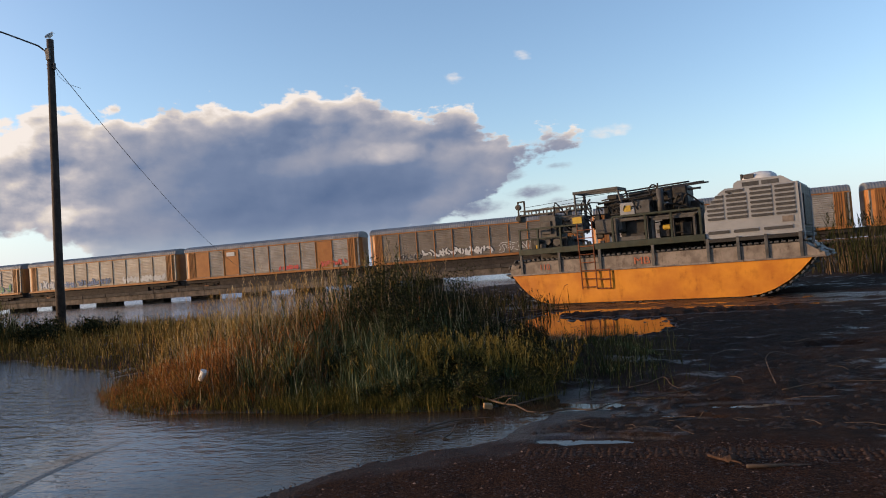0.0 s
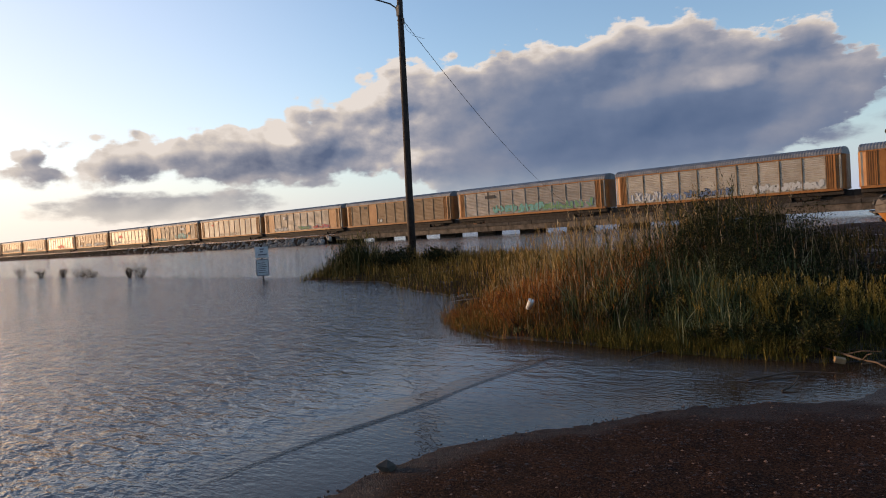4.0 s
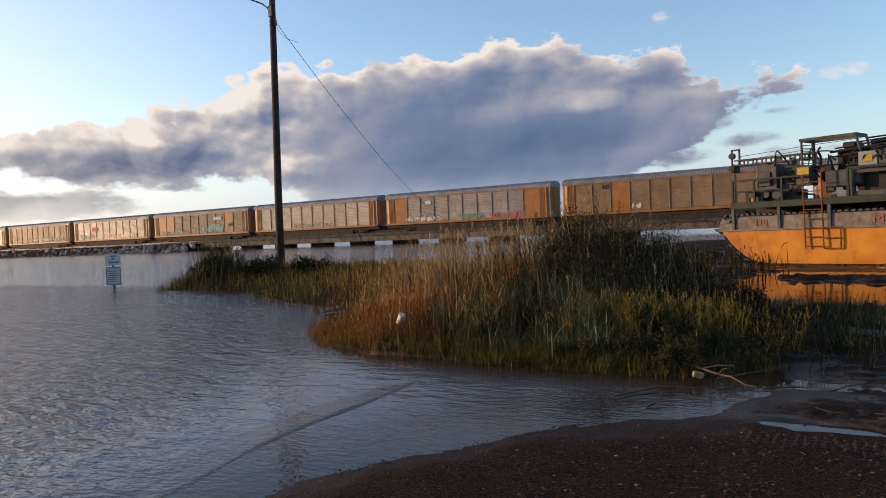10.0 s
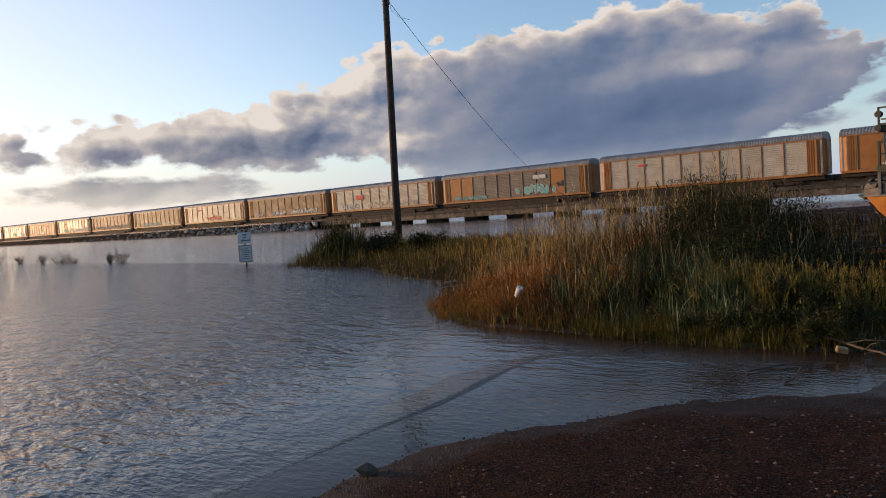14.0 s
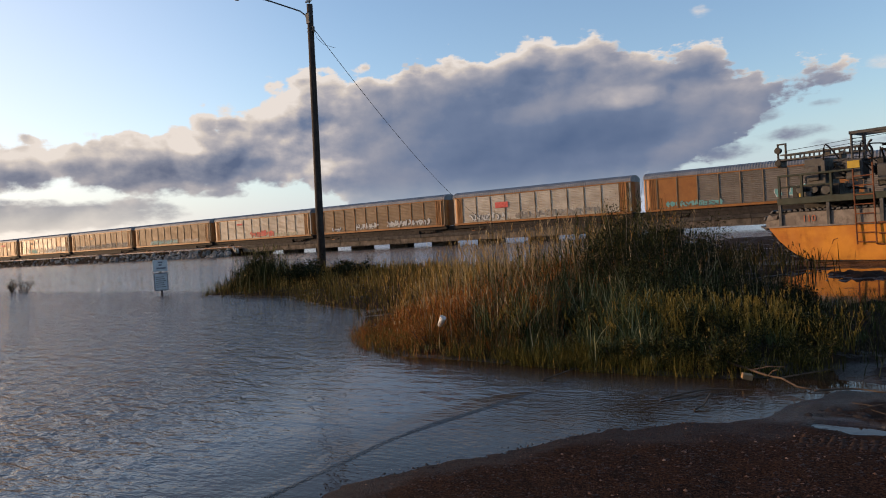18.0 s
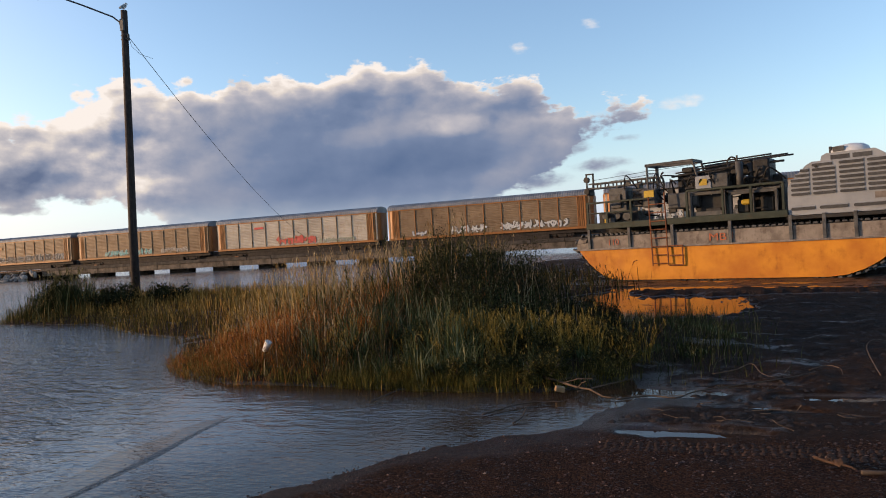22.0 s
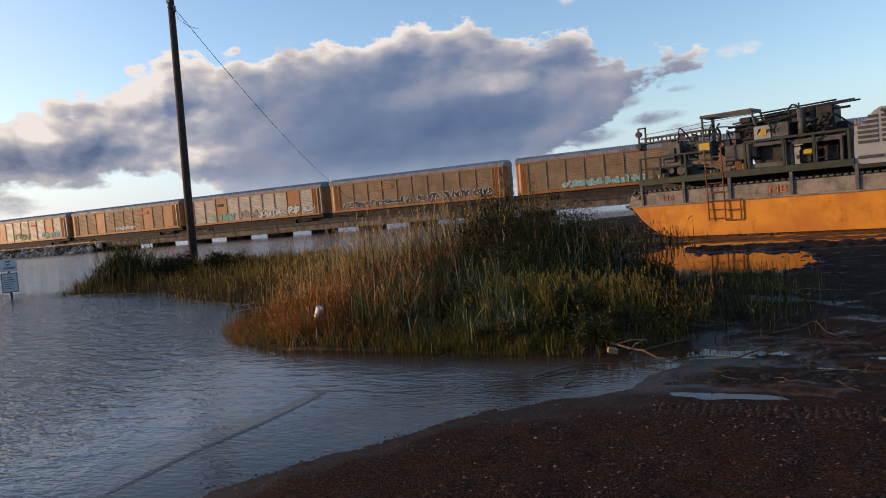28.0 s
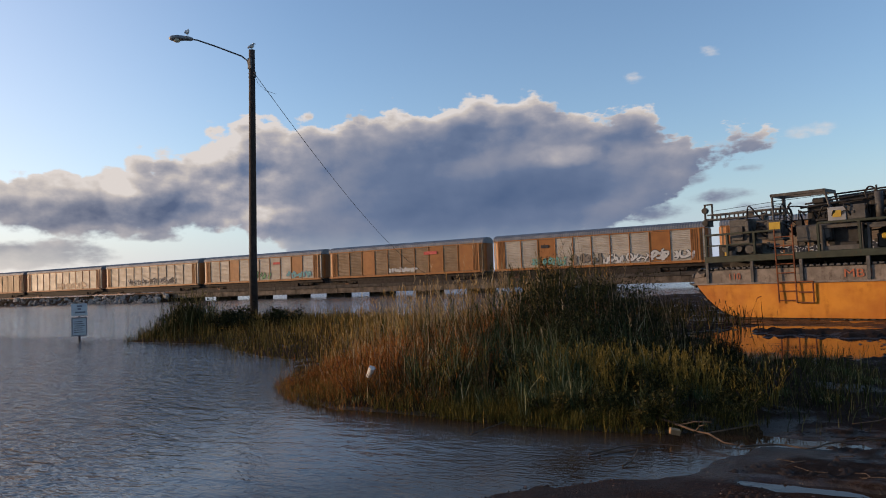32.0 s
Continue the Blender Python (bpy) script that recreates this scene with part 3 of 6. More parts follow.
def raw(name, verts, faces, mat, smooth=True):
    """A large mesh from numpy arrays; faces all of one size."""
    me = bpy.data.meshes.new(name)
    n, k = faces.shape
    me.vertices.add(len(verts))
    me.vertices.foreach_set("co", np.ascontiguousarray(verts, dtype=np.float32).ravel())
    me.loops.add(n * k)
    me.loops.foreach_set("vertex_index", np.ascontiguousarray(faces, dtype=np.int32).ravel())
    me.polygons.add(n)
    me.polygons.foreach_set("loop_start", np.arange(0, n * k, k, dtype=np.int32))
    if smooth:
        me.polygons.foreach_set("use_smooth", np.ones(n, dtype=bool))
    me.update(calc_edges=True)
    me.materials.append(M[mat])
    return new(name, me)


# ---- ground and water ----
RAIL_Y, RAIL_Z = 84.88, 1.78
MOUND = [(-21.4, 14.9), (-17.0, 14.8), (-13.2, 12.6), (-11.2, 11.9), (-9.3, 9.9), (-8.3, 8.75), (-7.4, 8.0), (-6.3, 7.5), (-5.0, 7.5), (-3.5, 7.4),
         (-2.0, 7.5), (-1.3, 8.0), (-0.5, 9.2), (0.3, 10.4), (0.2, 12.0), (-1.4, 13.4), (-3.4, 15.6), (-5.2, 20.0), (-8.0, 22.6), (-13.0, 22.5), (-18.0, 24.5), (-24.5, 25.0), (-26.5, 22.5), (-25.0, 18.5)]
LAND = [(-3.1, -80.0), (-3.3, 0.0), (-3.42, 2.7), (-3.45, 3.4), (-3.0, 4.2), (-2.44, 5.08), (-1.96, 5.66), (-1.40, 6.0), (-1.15, 6.6), (-0.95, 7.3), (-1.0, 7.9), (-1.5, 12.0), (-5.0, 18.0),
        (-9.0, 25.0), (-12.5, 33.0), (-14.5, 44.0), (-13.5, 56.0), (6.0, 60.0), (40.0, 64.0), (500.0, 66.0), (500.0, -80.0)]


def inside_distance(poly, x, y):
    """Distance to a polygon's outline, positive inside."""
    p = np.array(poly)
    q = np.roll(p, -1, 0)
    best, odd = np.full(x.shape, 1e9), np.zeros(x.shape, bool)
    for (ax, ay), (bx, by) in zip(p, q):
        ex, ey = bx - ax, by - ay
        k = np.clip(((x - ax) * ex + (y - ay) * ey) / (ex * ex + ey * ey), 0, 1)
        best = np.minimum(best, np.hypot(x - ax - k * ex, y - ay - k * ey))
        cross = (ay > y) != (by > y)
        with np.errstate(divide="ignore", invalid="ignore"):
            odd ^= cross & (x < ax + (y - ay) * ex / (ey if ey else 1e-12))
    return np.where(odd, best, -best)


def lumps(x, y, size, seed):
    """Smooth noise between -1 and 1 from a few turned waves."""
    r = np.random.RandomState(seed)
    total = np.zeros_like(x)
    for i in range(7):
        a, f, ph = r.uniform(0, 6.283), r.uniform(0.6, 1.9) * 6.283 / size, r.uniform(0, 6.283)
        total += np.sin((x * np.cos(a) + y * np.sin(a)) * f + ph + 1.5 * np.sin((x * np.sin(a) - y * np.cos(a)) * f * 0.6 + ph * 2))
    return total / 4.5


PUDDLES = [(-0.36, 6.06, 0.52, 0.13), (1.35, 3.9, 0.70, 0.28), (0.1, 7.0, 0.22, 0.07), (0.5, 6.85, 0.2, 0.05), (2.95, 6.15, 0.42, 0.22), (3.1, 8.7, 0.50, 0.26), (3.7, 9.5, 0.35, 0.16), (3.95, 11.3, 0.55, 0.25), (2.7, 11.6, 0.35, 0.2), (5.6, 12.2, 0.9, 0.3),
           (-1.9, 16.6, 1.75, 2.6), (-0.5, 16.4, 0.9, 1.9), (-3.3, 19.6, 0.9, 1.3), (0.8, 21.6, 2.6, 0.9), (-1.9, 22.0, 1.6, 0.9), (4.2, 20.2, 2.2, 0.6), (6.2, 16.0, 1.6, 0.45), (1.6, 18.6, 1.6, 0.5), (7.6, 20.5, 2.0, 0.5), (7.5, 9.2, 0.8, 0.5), (2.2, 23.0, 2.2, 0.4), (5.0, 23.4, 2.0, 0.35), (-0.6, 7.6, 0.45, 0.16), (0.1, 8.0, 0.4, 0.12), (0.9, 7.5, 0.5, 0.14)]


def land_height(x, y):
    dm, dl = inside_distance(MOUND, x, y), inside_distance(LAND, x, y)
    d = np.maximum(dm, dl)
    d = d + (0.11 * lumps(x, y, 1.1, 3) + 0.05 * lumps(x, y, 0.32, 4)) * np.clip(1.5 - np.abs(d), 0, 1)
    rise = 0.05 + 0.05 * np.clip((y - 7.5) / 5, 0, 1)
    h = np.where(d > 0, rise * (1 - np.exp(-d / 0.7)), np.maximum(np.maximum(np.minimum(dl * 0.06, dl * 0.16 + 0.06), dm * 0.25), -1.2))
    h += np.where(dm > 0, 0.30 * (1 - np.exp(-np.maximum(dm, 0) / 2.5)), 0)
    solid = np.clip(d / 0.6, 0, 1)
    h += solid * (0.012 * lumps(x, y, 2.6, 5) + 0.008 * lumps(x, y, 0.7, 6))
    mud = solid * np.clip((y - 6.6) / 1.0, 0, 1) * np.clip(1 - dm, 0, 1)
    h -= mud * 0.008
    h += mud * (0.016 * lumps(x, y, 1.1, 8) + 0.016 * lumps(x, y, 0.45, 9) + 0.008 * lumps(x, y, 0.16, 10))
    # the gravel bar swells a little; a tracked machine left a band of cleat marks on it
    h += 0.02 * np.exp(-((x - 1.0) / 4.5) ** 2 - ((y - 3.0) / 2.2) ** 2) * solid
    band = np.exp(-((y - 5.54) / 0.2) ** 2) * np.clip((x + 1.0) / 0.8, 0, 1)
    h += band * 0.005 * lumps(x, y, 0.25, 12)
    for px, py, rx, ry in PUDDLES:
        e = ((x - px) / rx) ** 2 + ((y - py) / ry) ** 2 + (0.35 + 0.5 * (ry > 0.2)) * lumps(x, y * 1.6, 0.55, int(px * 7 + 60))
        k = np.clip((1.9 - e) / 1.1, 0, 1)
        k = k * k * (3 - 2 * k)
        h = h * (1 - k) - 0.03 * k
    # flooded ruts round the buggy
    soft = np.clip(1.4 - ((x - 0.8) / 8.5) ** 2 - ((y - 24.2 + 0.28 * x) / 2.9) ** 2, 0, 1) * np.clip(dl / 1.0, 0, 1)
    h = h * (1 - soft) + soft * (0.009 + 0.016 * lumps(x * 0.35, y, 1.3, 31) + 0.010 * lumps(x * 0.5, y, 0.5, 32))
    # railway bank, left and right of the trestle
    off = np.abs(y - RAIL_Y)
    bank = np.clip(1.30 - np.maximum(off - 3.4, 0) * 0.42 + 0.08 * lumps(x, y, 3.0, 15), -1.2, 1.3)
    ends = np.clip((-106.0 - x) / 4.0, 0, 1) + np.clip((x - 14.0) / 4.0, 0, 1)
    h = np.where((ends > 0) & (off < 10), np.maximum(h, bank * ends - 1.2 * (1 - ends)), h)
    # a sunken bank that just breaks the surface
    berm = np.exp(-((y - 16.3 - 0.012 * (x + 40)) / 0.5) ** 2) * np.clip((-22.0 - x) / 4, 0, 1) * np.clip((x + 130) / 20, 0, 1)
    h = np.where(berm > 0.05, np.maximum(h, -0.35 + 0.345 * berm + 0.03 * lumps(x, y, 1.5, 17)), h)
    return h


def graded(lo, hi, centre, fine, grow):
    """Coordinates spaced finely round a centre and ever wider away from it."""
    out = [centre]
    for end, sign in ((hi, 1), (lo, -1)):
        c, s, run = centre, fine, []
        while sign * (end - c) > 0:
            c += sign * s
            s = min(s * grow, 120.0)
            run.append(c)
        out = out + run if sign > 0 else run[::-1] + out
    return np.array(out)


gx = graded(-2600, 2600, 0.0, 0.042, 1.0165)
gy = graded(-400, 2600, 4.2, 0.042, 1.0155)
X, Y = np.meshgrid(gx, gy)
Z = land_height(X, Y)
nx, ny = len(gx), len(gy)
idx = np.arange(nx * ny).reshape(ny, nx)
quads = np.stack([idx[:-1, :-1], idx[:-1, 1:], idx[1:, 1:], idx[1:, :-1]], -1).reshape(-1, 4)
ground = raw("ground", np.stack([X, Y, Z], -1).reshape(-1, 3), quads, "ground")
tagged(ground, "dark wet mud and reddish gravel shore with puddles", "ground", kind="structure")
gravelly = np.clip((6.15 + 0.35 * lumps(X, Y, 1.5, 21) - Y) / 0.5, 0, 1) * np.clip(inside_distance(LAND, X, Y) * 4 + 2.4, 0, 1)
for key, values in (("gravel", gravelly), ("height", Z)):
    ground.data.attributes.new(key, "FLOAT", "POINT").data.foreach_set("value", values.astype(np.float32).ravel())

cols, rows = np.unique(np.append(np.arange(0, nx, 3), nx - 1)), np.unique(np.append(np.arange(0, ny, 3), ny - 1))
WX, WY = np.meshgrid(gx[cols], gy[rows])
idx = np.arange(WX.size).reshape(WX.shape)
quads = np.stack([idx[:-1, :-1], idx[:-1, 1:], idx[1:, 1:], idx[1:, :-1]], -1).reshape(-1, 4)
water = raw("water", np.stack([WX, WY, 0 * WX], -1).reshape(-1, 3), quads, "water")
water.data.attributes.new("depth", "FLOAT", "POINT").data.foreach_set("value", np.clip(-Z[np.ix_(rows, cols)], 0, 2).astype(np.float32).ravel())
tagged(water, "rippled grey-blue bay water under an evening sky", "water", kind="structure")

# ---- railway: trestle, bank, track ----
TRESTLE_X0, TRESTLE_X1, SPAN = -106.1, 16.0, 4.2
trestle = thing("railway_trestle", "weathered concrete railway trestle on low piers over the bay", "bridge")
n_span = int((TRESTLE_X1 - TRESTLE_X0) / SPAN)
slab_bm = slab(-SPAN / 2 + 0.01, SPAN / 2 - 0.01, -3.0, 3.0, 0.62, 1.40, 0.03)
curb_bm = slab(-SPAN / 2 + 0.02, SPAN / 2 - 0.02, -3.12, -2.80, 1.40, 1.86, 0.02)
cap_bm = slab(-1.3, 1.3, -1.1, 1.1, 0.40, 0.61, 0.04)
pile_bm = slab(-1.9, 1.9, -0.8, 0.8, -1.2, 0.615, 0.05)
d0 = part("deck_slab", slab_bm, "concrete", trestle)
c0 = part("kerb", curb_bm, "concrete_dark", trestle)
p0 = part("pier_cap", cap_bm, "concrete", trestle)
f0 = part("pier", pile_bm, "concrete_dark", trestle)
for i in range(n_span):
    x = TRESTLE_X0 + SPAN * (i + 0.5)
    for j, o in enumerate((d0, c0)):
        m = Matrix.Translation((x, RAIL_Y, 0))
        if i == 0:
            o.matrix_basis = m
        else:
            again(o, m)
    for o in (p0, f0):
        if i % 2 == 0 and not -24 < x < -15:
            m = Matrix.Translation((x, RAIL_Y, 0))
            if i == 0:
                o.matrix_basis = m
            else:
                again(o, m)
track = thing("railway_track", "rusty rails on dark sleepers and ballast", "railway")
part("ballast_bed", slab(-700, 420, RAIL_Y - 2.7, RAIL_Y + 2.7, 1.30, 1.56, 0.1), "ballast", track)
for y in (-0.72, 0.72):
    part("rail", slab(-700, 420, RAIL_Y + y - 0.035, RAIL_Y + y + 0.035, 1.60, RAIL_Z, 0.008), "rail", track)
s0 = part("sleeper", slab(-0.12, 0.12, RAIL_Y - 1.3, RAIL_Y + 1.3, 1.50, 1.62, 0.01), "concrete_dark", track)
s0.matrix_basis = Matrix.Translation((-120, 0, 0))
for i in range(1, 250):
    again(s0, Matrix.Translation((-120 + 0.6 * i, 0, 0)))


def rock(seed, r):
    rr = random.Random(seed)
    bm = bmesh.new()
    bmesh.ops.create_icosphere(bm, subdivisions=1, radius=r)
    k = (rr.uniform(0.8, 1.4), rr.uniform(0.7, 1.2), rr.uniform(0.5, 0.85))
    for v in bm.verts:
        v.co = Vector((v.co.x * k[0], v.co.y * k[1], v.co.z * k[2])) * rr.uniform(0.72, 1.2)
    return bm


riprap = thing("riprap", "pale broken stones along the waterline of the railway bank", "rocks")
kinds = [part("stone", rock(i, 0.45), "riprap", riprap) for i in range(6)]
rr = random.Random(5)
count = 0
for i in range(298):
    x = -107 - abs(rr.gauss(0, 1)) * 46 if i > 50 else rr.uniform(-128, -106)
    u = rr.random() ** 1.5
    y, z = RAIL_Y - 6.55 + 3.1 * u, -0.05 + 1.28 * u
    m = Matrix.Translation((x, y, z)) @ Euler((rr.uniform(0, 6), rr.uniform(0, 6), rr.uniform(0, 6))).to_matrix().to_4x4() @ Matrix.Scale(rr.uniform(0.25, 1.0) ** 1.3 * 1.5, 4)
    if i < 6:
        kinds[i].matrix_basis = m
    else:
        again(kinds[i % 6], m)

# ---- railcars: local x along the car, near side at -y, z from the rail ----
SPEED, FIRST, PITCH = 11.40, -36.1, 28.6


def slatted(x0, x1, z0, z1, y):
    """A panel of horizontal corrugations in three fields between proud bands, one sheet."""
    rows = [(0.0, 0.02), (0.0, -0.05), (0.018, -0.05)]
    for f in range(3):
        a, b = 0.018 + f * 0.327, 0.018 + f * 0.327 + 0.309
        rows += [(a + (b - a) * i / 10, -0.035 if i % 2 else 0.0) for i in range(11)]
        rows += [(b, -0.05), (b + 0.018, -0.05)]
    rows += [(1.0, -0.05), (1.0, 0.02)]
    bm = bmesh.new()
    prev = None
    for k, off in rows:
        row = [bm.verts.new((x, y + off, z0 + (z1 - z0) * k)) for x in (x0, x1)]
        if prev:
            bm.faces.new((prev[0], prev[1], row[1], row[0]))
        prev = row
    return bm


def meshed(bm, mat, name):
    me = bpy.data.meshes.new(name)
    bm.normal_update()
    bm.to_mesh(me)
    bm.free()
    me.materials.append(M[mat])
    return me


def roof_mesh():
    """An arched roof of standing corrugations."""
    bm = bmesh.new()
    outline = [(-1.52, 4.98), (-1.54, 5.10), (-1.40, 5.42), (-1.0, 5.66), (-0.5, 5.77), (0, 5.80), (0.5, 5.77), (1.0, 5.66), (1.40, 5.42), (1.54, 5.10), (1.52, 4.98)]
    prev = None
    n = 90
    for i in range(2 * n + 1):
        x = -13.55 + 27.1 * i / (2 * n)
        k = 0.035 if i % 2 else 0.0
        row = [bm.verts.new((x, y * (1 + k * 0.4), z + k * (1 if abs(y) < 1.5 else 0))) for y, z in outline]
        if prev:
            for a in range(len(row) - 1):
                bm.faces.new((prev[a], prev[a + 1], row[a + 1], row[a]))
        else:
            bm.faces.new(row[::-1])
        prev = row
    bm.faces.new(prev)
    return bm


BAYS = 10
EDGE, X_END = 11.9, 13.6
BAY = 2 * EDGE / BAYS
CAR = {}
for look_name in ("galvanised", "bright_panel", "tan_panel", "grey_panel", "orange_paint", "brown_paint"):
    CAR["panel", look_name] = meshed(slatted(-BAY / 2 + 0.07, BAY / 2 - 0.07, 1.38, 4.86, -1.50), look_name, "side_panel")
    CAR["sheet", look_name] = meshed(slab(-BAY / 2 + 0.07, BAY / 2 - 0.07, -1.535, -1.48, 1.38, 4.86, 0.012), look_name, "side_sheet")
    CAR["post", look_name] = meshed(slab(-0.055, 0.055, -1.60, -1.46, 1.30, 4.92, 0.015), look_name, "side_post")
    CAR["body", look_name] = meshed(slab(-13.4, 13.4, -1.47, 1.47, 1.15, 5.0, 0.03), look_name, "body")
    bm = slab(-13.45, 13.45, -1.60, -1.44, 1.05, 1.33, 0.02)
    box(bm, -13.45, 13.45, -1.58, -1.44, 4.90, 5.02)
    CAR["sill", look_name] = meshed(bm, look_name, "side_sill")
    bm = slab(11.95, 12.62, -1.56, -1.44, 1.34, 4.90, 0.02)
    for u in (12.05, 12.3, 12.52):
        box(bm, u - 0.03, u + 0.03, -1.60, -1.55, 1.36, 4.88)
    CAR["corner", look_name] = meshed(bm, look_name, "corner_panel")
    bm = bmesh.new()
    outline = [(12.66, -1.58), (12.86, -1.60), (13.2, -1.46), (13.62, -1.18), (13.72, -0.9), (13.72, 0.9), (13.6, 1.18), (12.66, 1.45)]
    lo, hi = [bm.verts.new((x, y, 1.2)) for x, y in outline], [bm.verts.new((x, y, 4.96)) for x, y in outline]
    for a in range(len(lo)):
        b = (a + 1) % len(lo)
        bm.faces.new((lo[a], lo[b], hi[b], hi[a]))
    bm.faces.new(hi)
    bm.faces.new(lo[::-1])
    CAR["door", look_name] = meshed(bm, look_name, "end_door")
CAR["roof"] = meshed(roof_mesh(), "roof_grey", "roof")
bm = slab(-13.5, 13.5, -1.3, 1.3, 0.62, 1.12, 0.03)
box(bm, -8.2, 8.2, -1.25, 1.25, 0.12, 0.66)
box(bm, -13.2, 13.2, -0.6, 0.6, 0.02, 0.66)
box(bm, -14.28, 14.28, -0.75, 0.75, 0.06, 1.08)
CAR["frame"] = meshed(bm, "under_dark", "underframe")
bm = slab(-1.45, 1.45, -1.12, -0.92, 0.36, 0.62, 0.04)
box(bm, -0.5, 0.5, -1.14, -0.9, 0.22, 0.62)
for u in (-0.9, 0.9):
    box(bm, u - 0.16, u + 0.16, -1.16, -0.9, 0.28, 0.60)
box(bm, -0.3, 0.3, -0.95, 1.1, 0.35, 0.75)
box(bm, -1.45, 1.45, 0.92, 1.12, 0.36, 0.62)
CAR["truck"] = meshed(bm, "under_dark", "bogie")
bm = bmesh.new()
for y in (-0.72, 0.72):
    tube(bm, [(0, y - 0.06, 0.42), (0, y + 0.06, 0.42)], 0.42, 16)
tube(bm, [(0, -0.7, 0.42), (0, 0.7, 0.42)], 0.08, 8)
CAR["wheels"] = meshed(bm, "rail", "wheelset")
bm = slab(13.5, 14.3, -0.12, 0.12, 0.72, 0.98, 0.03)
box(bm, 14.0, 14.3, -0.2, 0.2, 0.68, 1.02)
CAR["coupler"] = meshed(bm, "rust", "coupler")
bm = bmesh.new()
for u in (12.98, 13.34):
    tube(bm, [(u, -1.62, 1.1), (u, -1.62, 4.5)], 0.018, 6)
for q in range(9):
    tube(bm, [(12.98, -1.62, 1.25 + q * 0.38), (13.34, -1.62, 1.25 + q * 0.38)], 0.014, 6)
CAR["ladder"] = meshed(bm, "steel_dark", "ladder")


def scrawl(seed, length, height, outline_w):
    """Unreadable sprayed lettering: fat rounded strokes, as (fill, outline) meshes."""
    rr = random.Random(seed)
    fills, lines = bmesh.new(), bmesh.new()
    x = 0.0
    while x < length:
        wd = height * rr.uniform(0.55, 0.95)
        cx, cz = x + wd / 2, height / 2 + rr.uniform(-0.06, 0.06) * height
        for bmx, grow, y in ((lines, outline_w, -1.556), (fills, 0.0, -1.562)):
            strokes = rr.getstate()
            local = random.Random(seed * 97 + int(x * 100))
            for s in range(local.randint(2, 4)):
                ang, ln, th = local.choice((0.1, 1.5, 1.7, 0.9, 2.3, 1.4)), height * local.uniform(0.5, 0.95), height * local.uniform(0.14, 0.24) + grow
                ox, oz = local.uniform(-0.28, 0.28) * wd, local.uniform(-0.2, 0.2) * height
                dx, dz = math.cos(ang) * ln / 2, math.sin(ang) * ln / 2
                bend = local.uniform(-0.3, 0.3) * height
                pts = []
                for q in range(7):
                    k = q / 6 * 2 - 1
                    nx_, nz_ = -math.sin(ang), math.cos(ang)
                    b = bend * (1 - k * k)
                    pts.append((cx + ox + dx * k + nx_ * b, min(max(cz + oz + dz * k + nz_ * b, th / 2), height * 1.1)))
                prev = None
                for q in range(7):
                    a, b = pts[max(q - 1, 0)], pts[min(q + 1, 6)]
                    L = math.hypot(b[0] - a[0], b[1] - a[1]) or 1
                    t = th / 2 * (0.75 if q in (0, 6) else 1)
                    n_ = (-(b[1] - a[1]) / L * t, (b[0] - a[0]) / L * t)
                    yy = y - 0.0012 * s - 0.02
                    row = (bmx.verts.new((pts[q][0] + n_[0], yy, pts[q][1] + n_[1])), bmx.verts.new((pts[q][0] - n_[0], yy, pts[q][1] - n_[1])))
                    if prev:
                        bmx.faces.new((prev[0], prev[1], row[1], row[0]))
                    prev = row
        x += wd * 0.9
    return fills, lines


def railcar(k, panels, posts, ends, solid=(), tags=(), plate=None, solid_look="orange_paint"):
    """panels, posts, ends: looks; solid: bays with plain painted sheets; tags: (x, z, length, height, fill, outline)."""
    words = {"galvanised": "galvanised grey", "bright_panel": "pale bright metal", "tan_panel": "tan-brown", "grey_panel": "dull brown-grey", "orange_paint": "orange", "brown_paint": "rusty brown"}
    car = thing("railcar", f"car-carrier railcar, {words[panels]} panels, {words[ends]} ends" + (", sprayed lettering" if tags else ""), "railcar", group="railcars of the train")
    def put(key, m=Matrix()):
        me = CAR[key]
        o = new(me.name.split(".")[0], me)
        o.parent, o.matrix_basis = car, m
        return o
    turn = Matrix.Rotation(math.pi, 4, "Z")
    mirror = Matrix.Diagonal((-1, 1, 1, 1))
    put(("body", panels))
    put("roof")
    put(("sill", ends))
    put("frame")
    for i in range(BAYS):
        x = -EDGE + BAY * (i + 0.5)
        if i in solid:
            put(("sheet", solid_look), Matrix.Translation((x, 0, 0)))
        else:
            put(("panel", panels), Matrix.Translation((x, 0, 0)))
    for i in range(BAYS + 1):
        put(("post", posts), Matrix.Translation((-EDGE + BAY * i, 0, 0)))
    for m in (Matrix(), mirror):
        put(("corner", ends), m)
        put(("door", ends), m)
    put("ladder")
    for m in (Matrix(), turn):
        put("coupler", m)
    for x in (-9.8, 9.8):
        t = put("truck", Matrix.Translation((x, 0, 0)))
        for u in (-0.9, 0.9):
            o = new("wheelset", CAR["wheels"])
            o.parent, o.matrix_basis = t, Matrix.Translation((u, 0, 0))
    for j, (x, z, ln, ht, fill, line) in enumerate(tags):
        a, b = scrawl(k * 31 + j * 7 + 400, ln, ht, 0.12 * ht)
        for bmx, mat in ((b, line), (a, fill)):
            o = tagged(part("graffiti", bmx, mat, car, "sprayed lettering"), kind="stuff")
            o.location = (x, 0, z)
    if plate:
        x, z, wd, ht, mat = plate
        part("emblem", slab(x, x + wd, -1.62, -1.575, z, z + ht, 0.02), mat, car, "faded emblem plate")
    return car


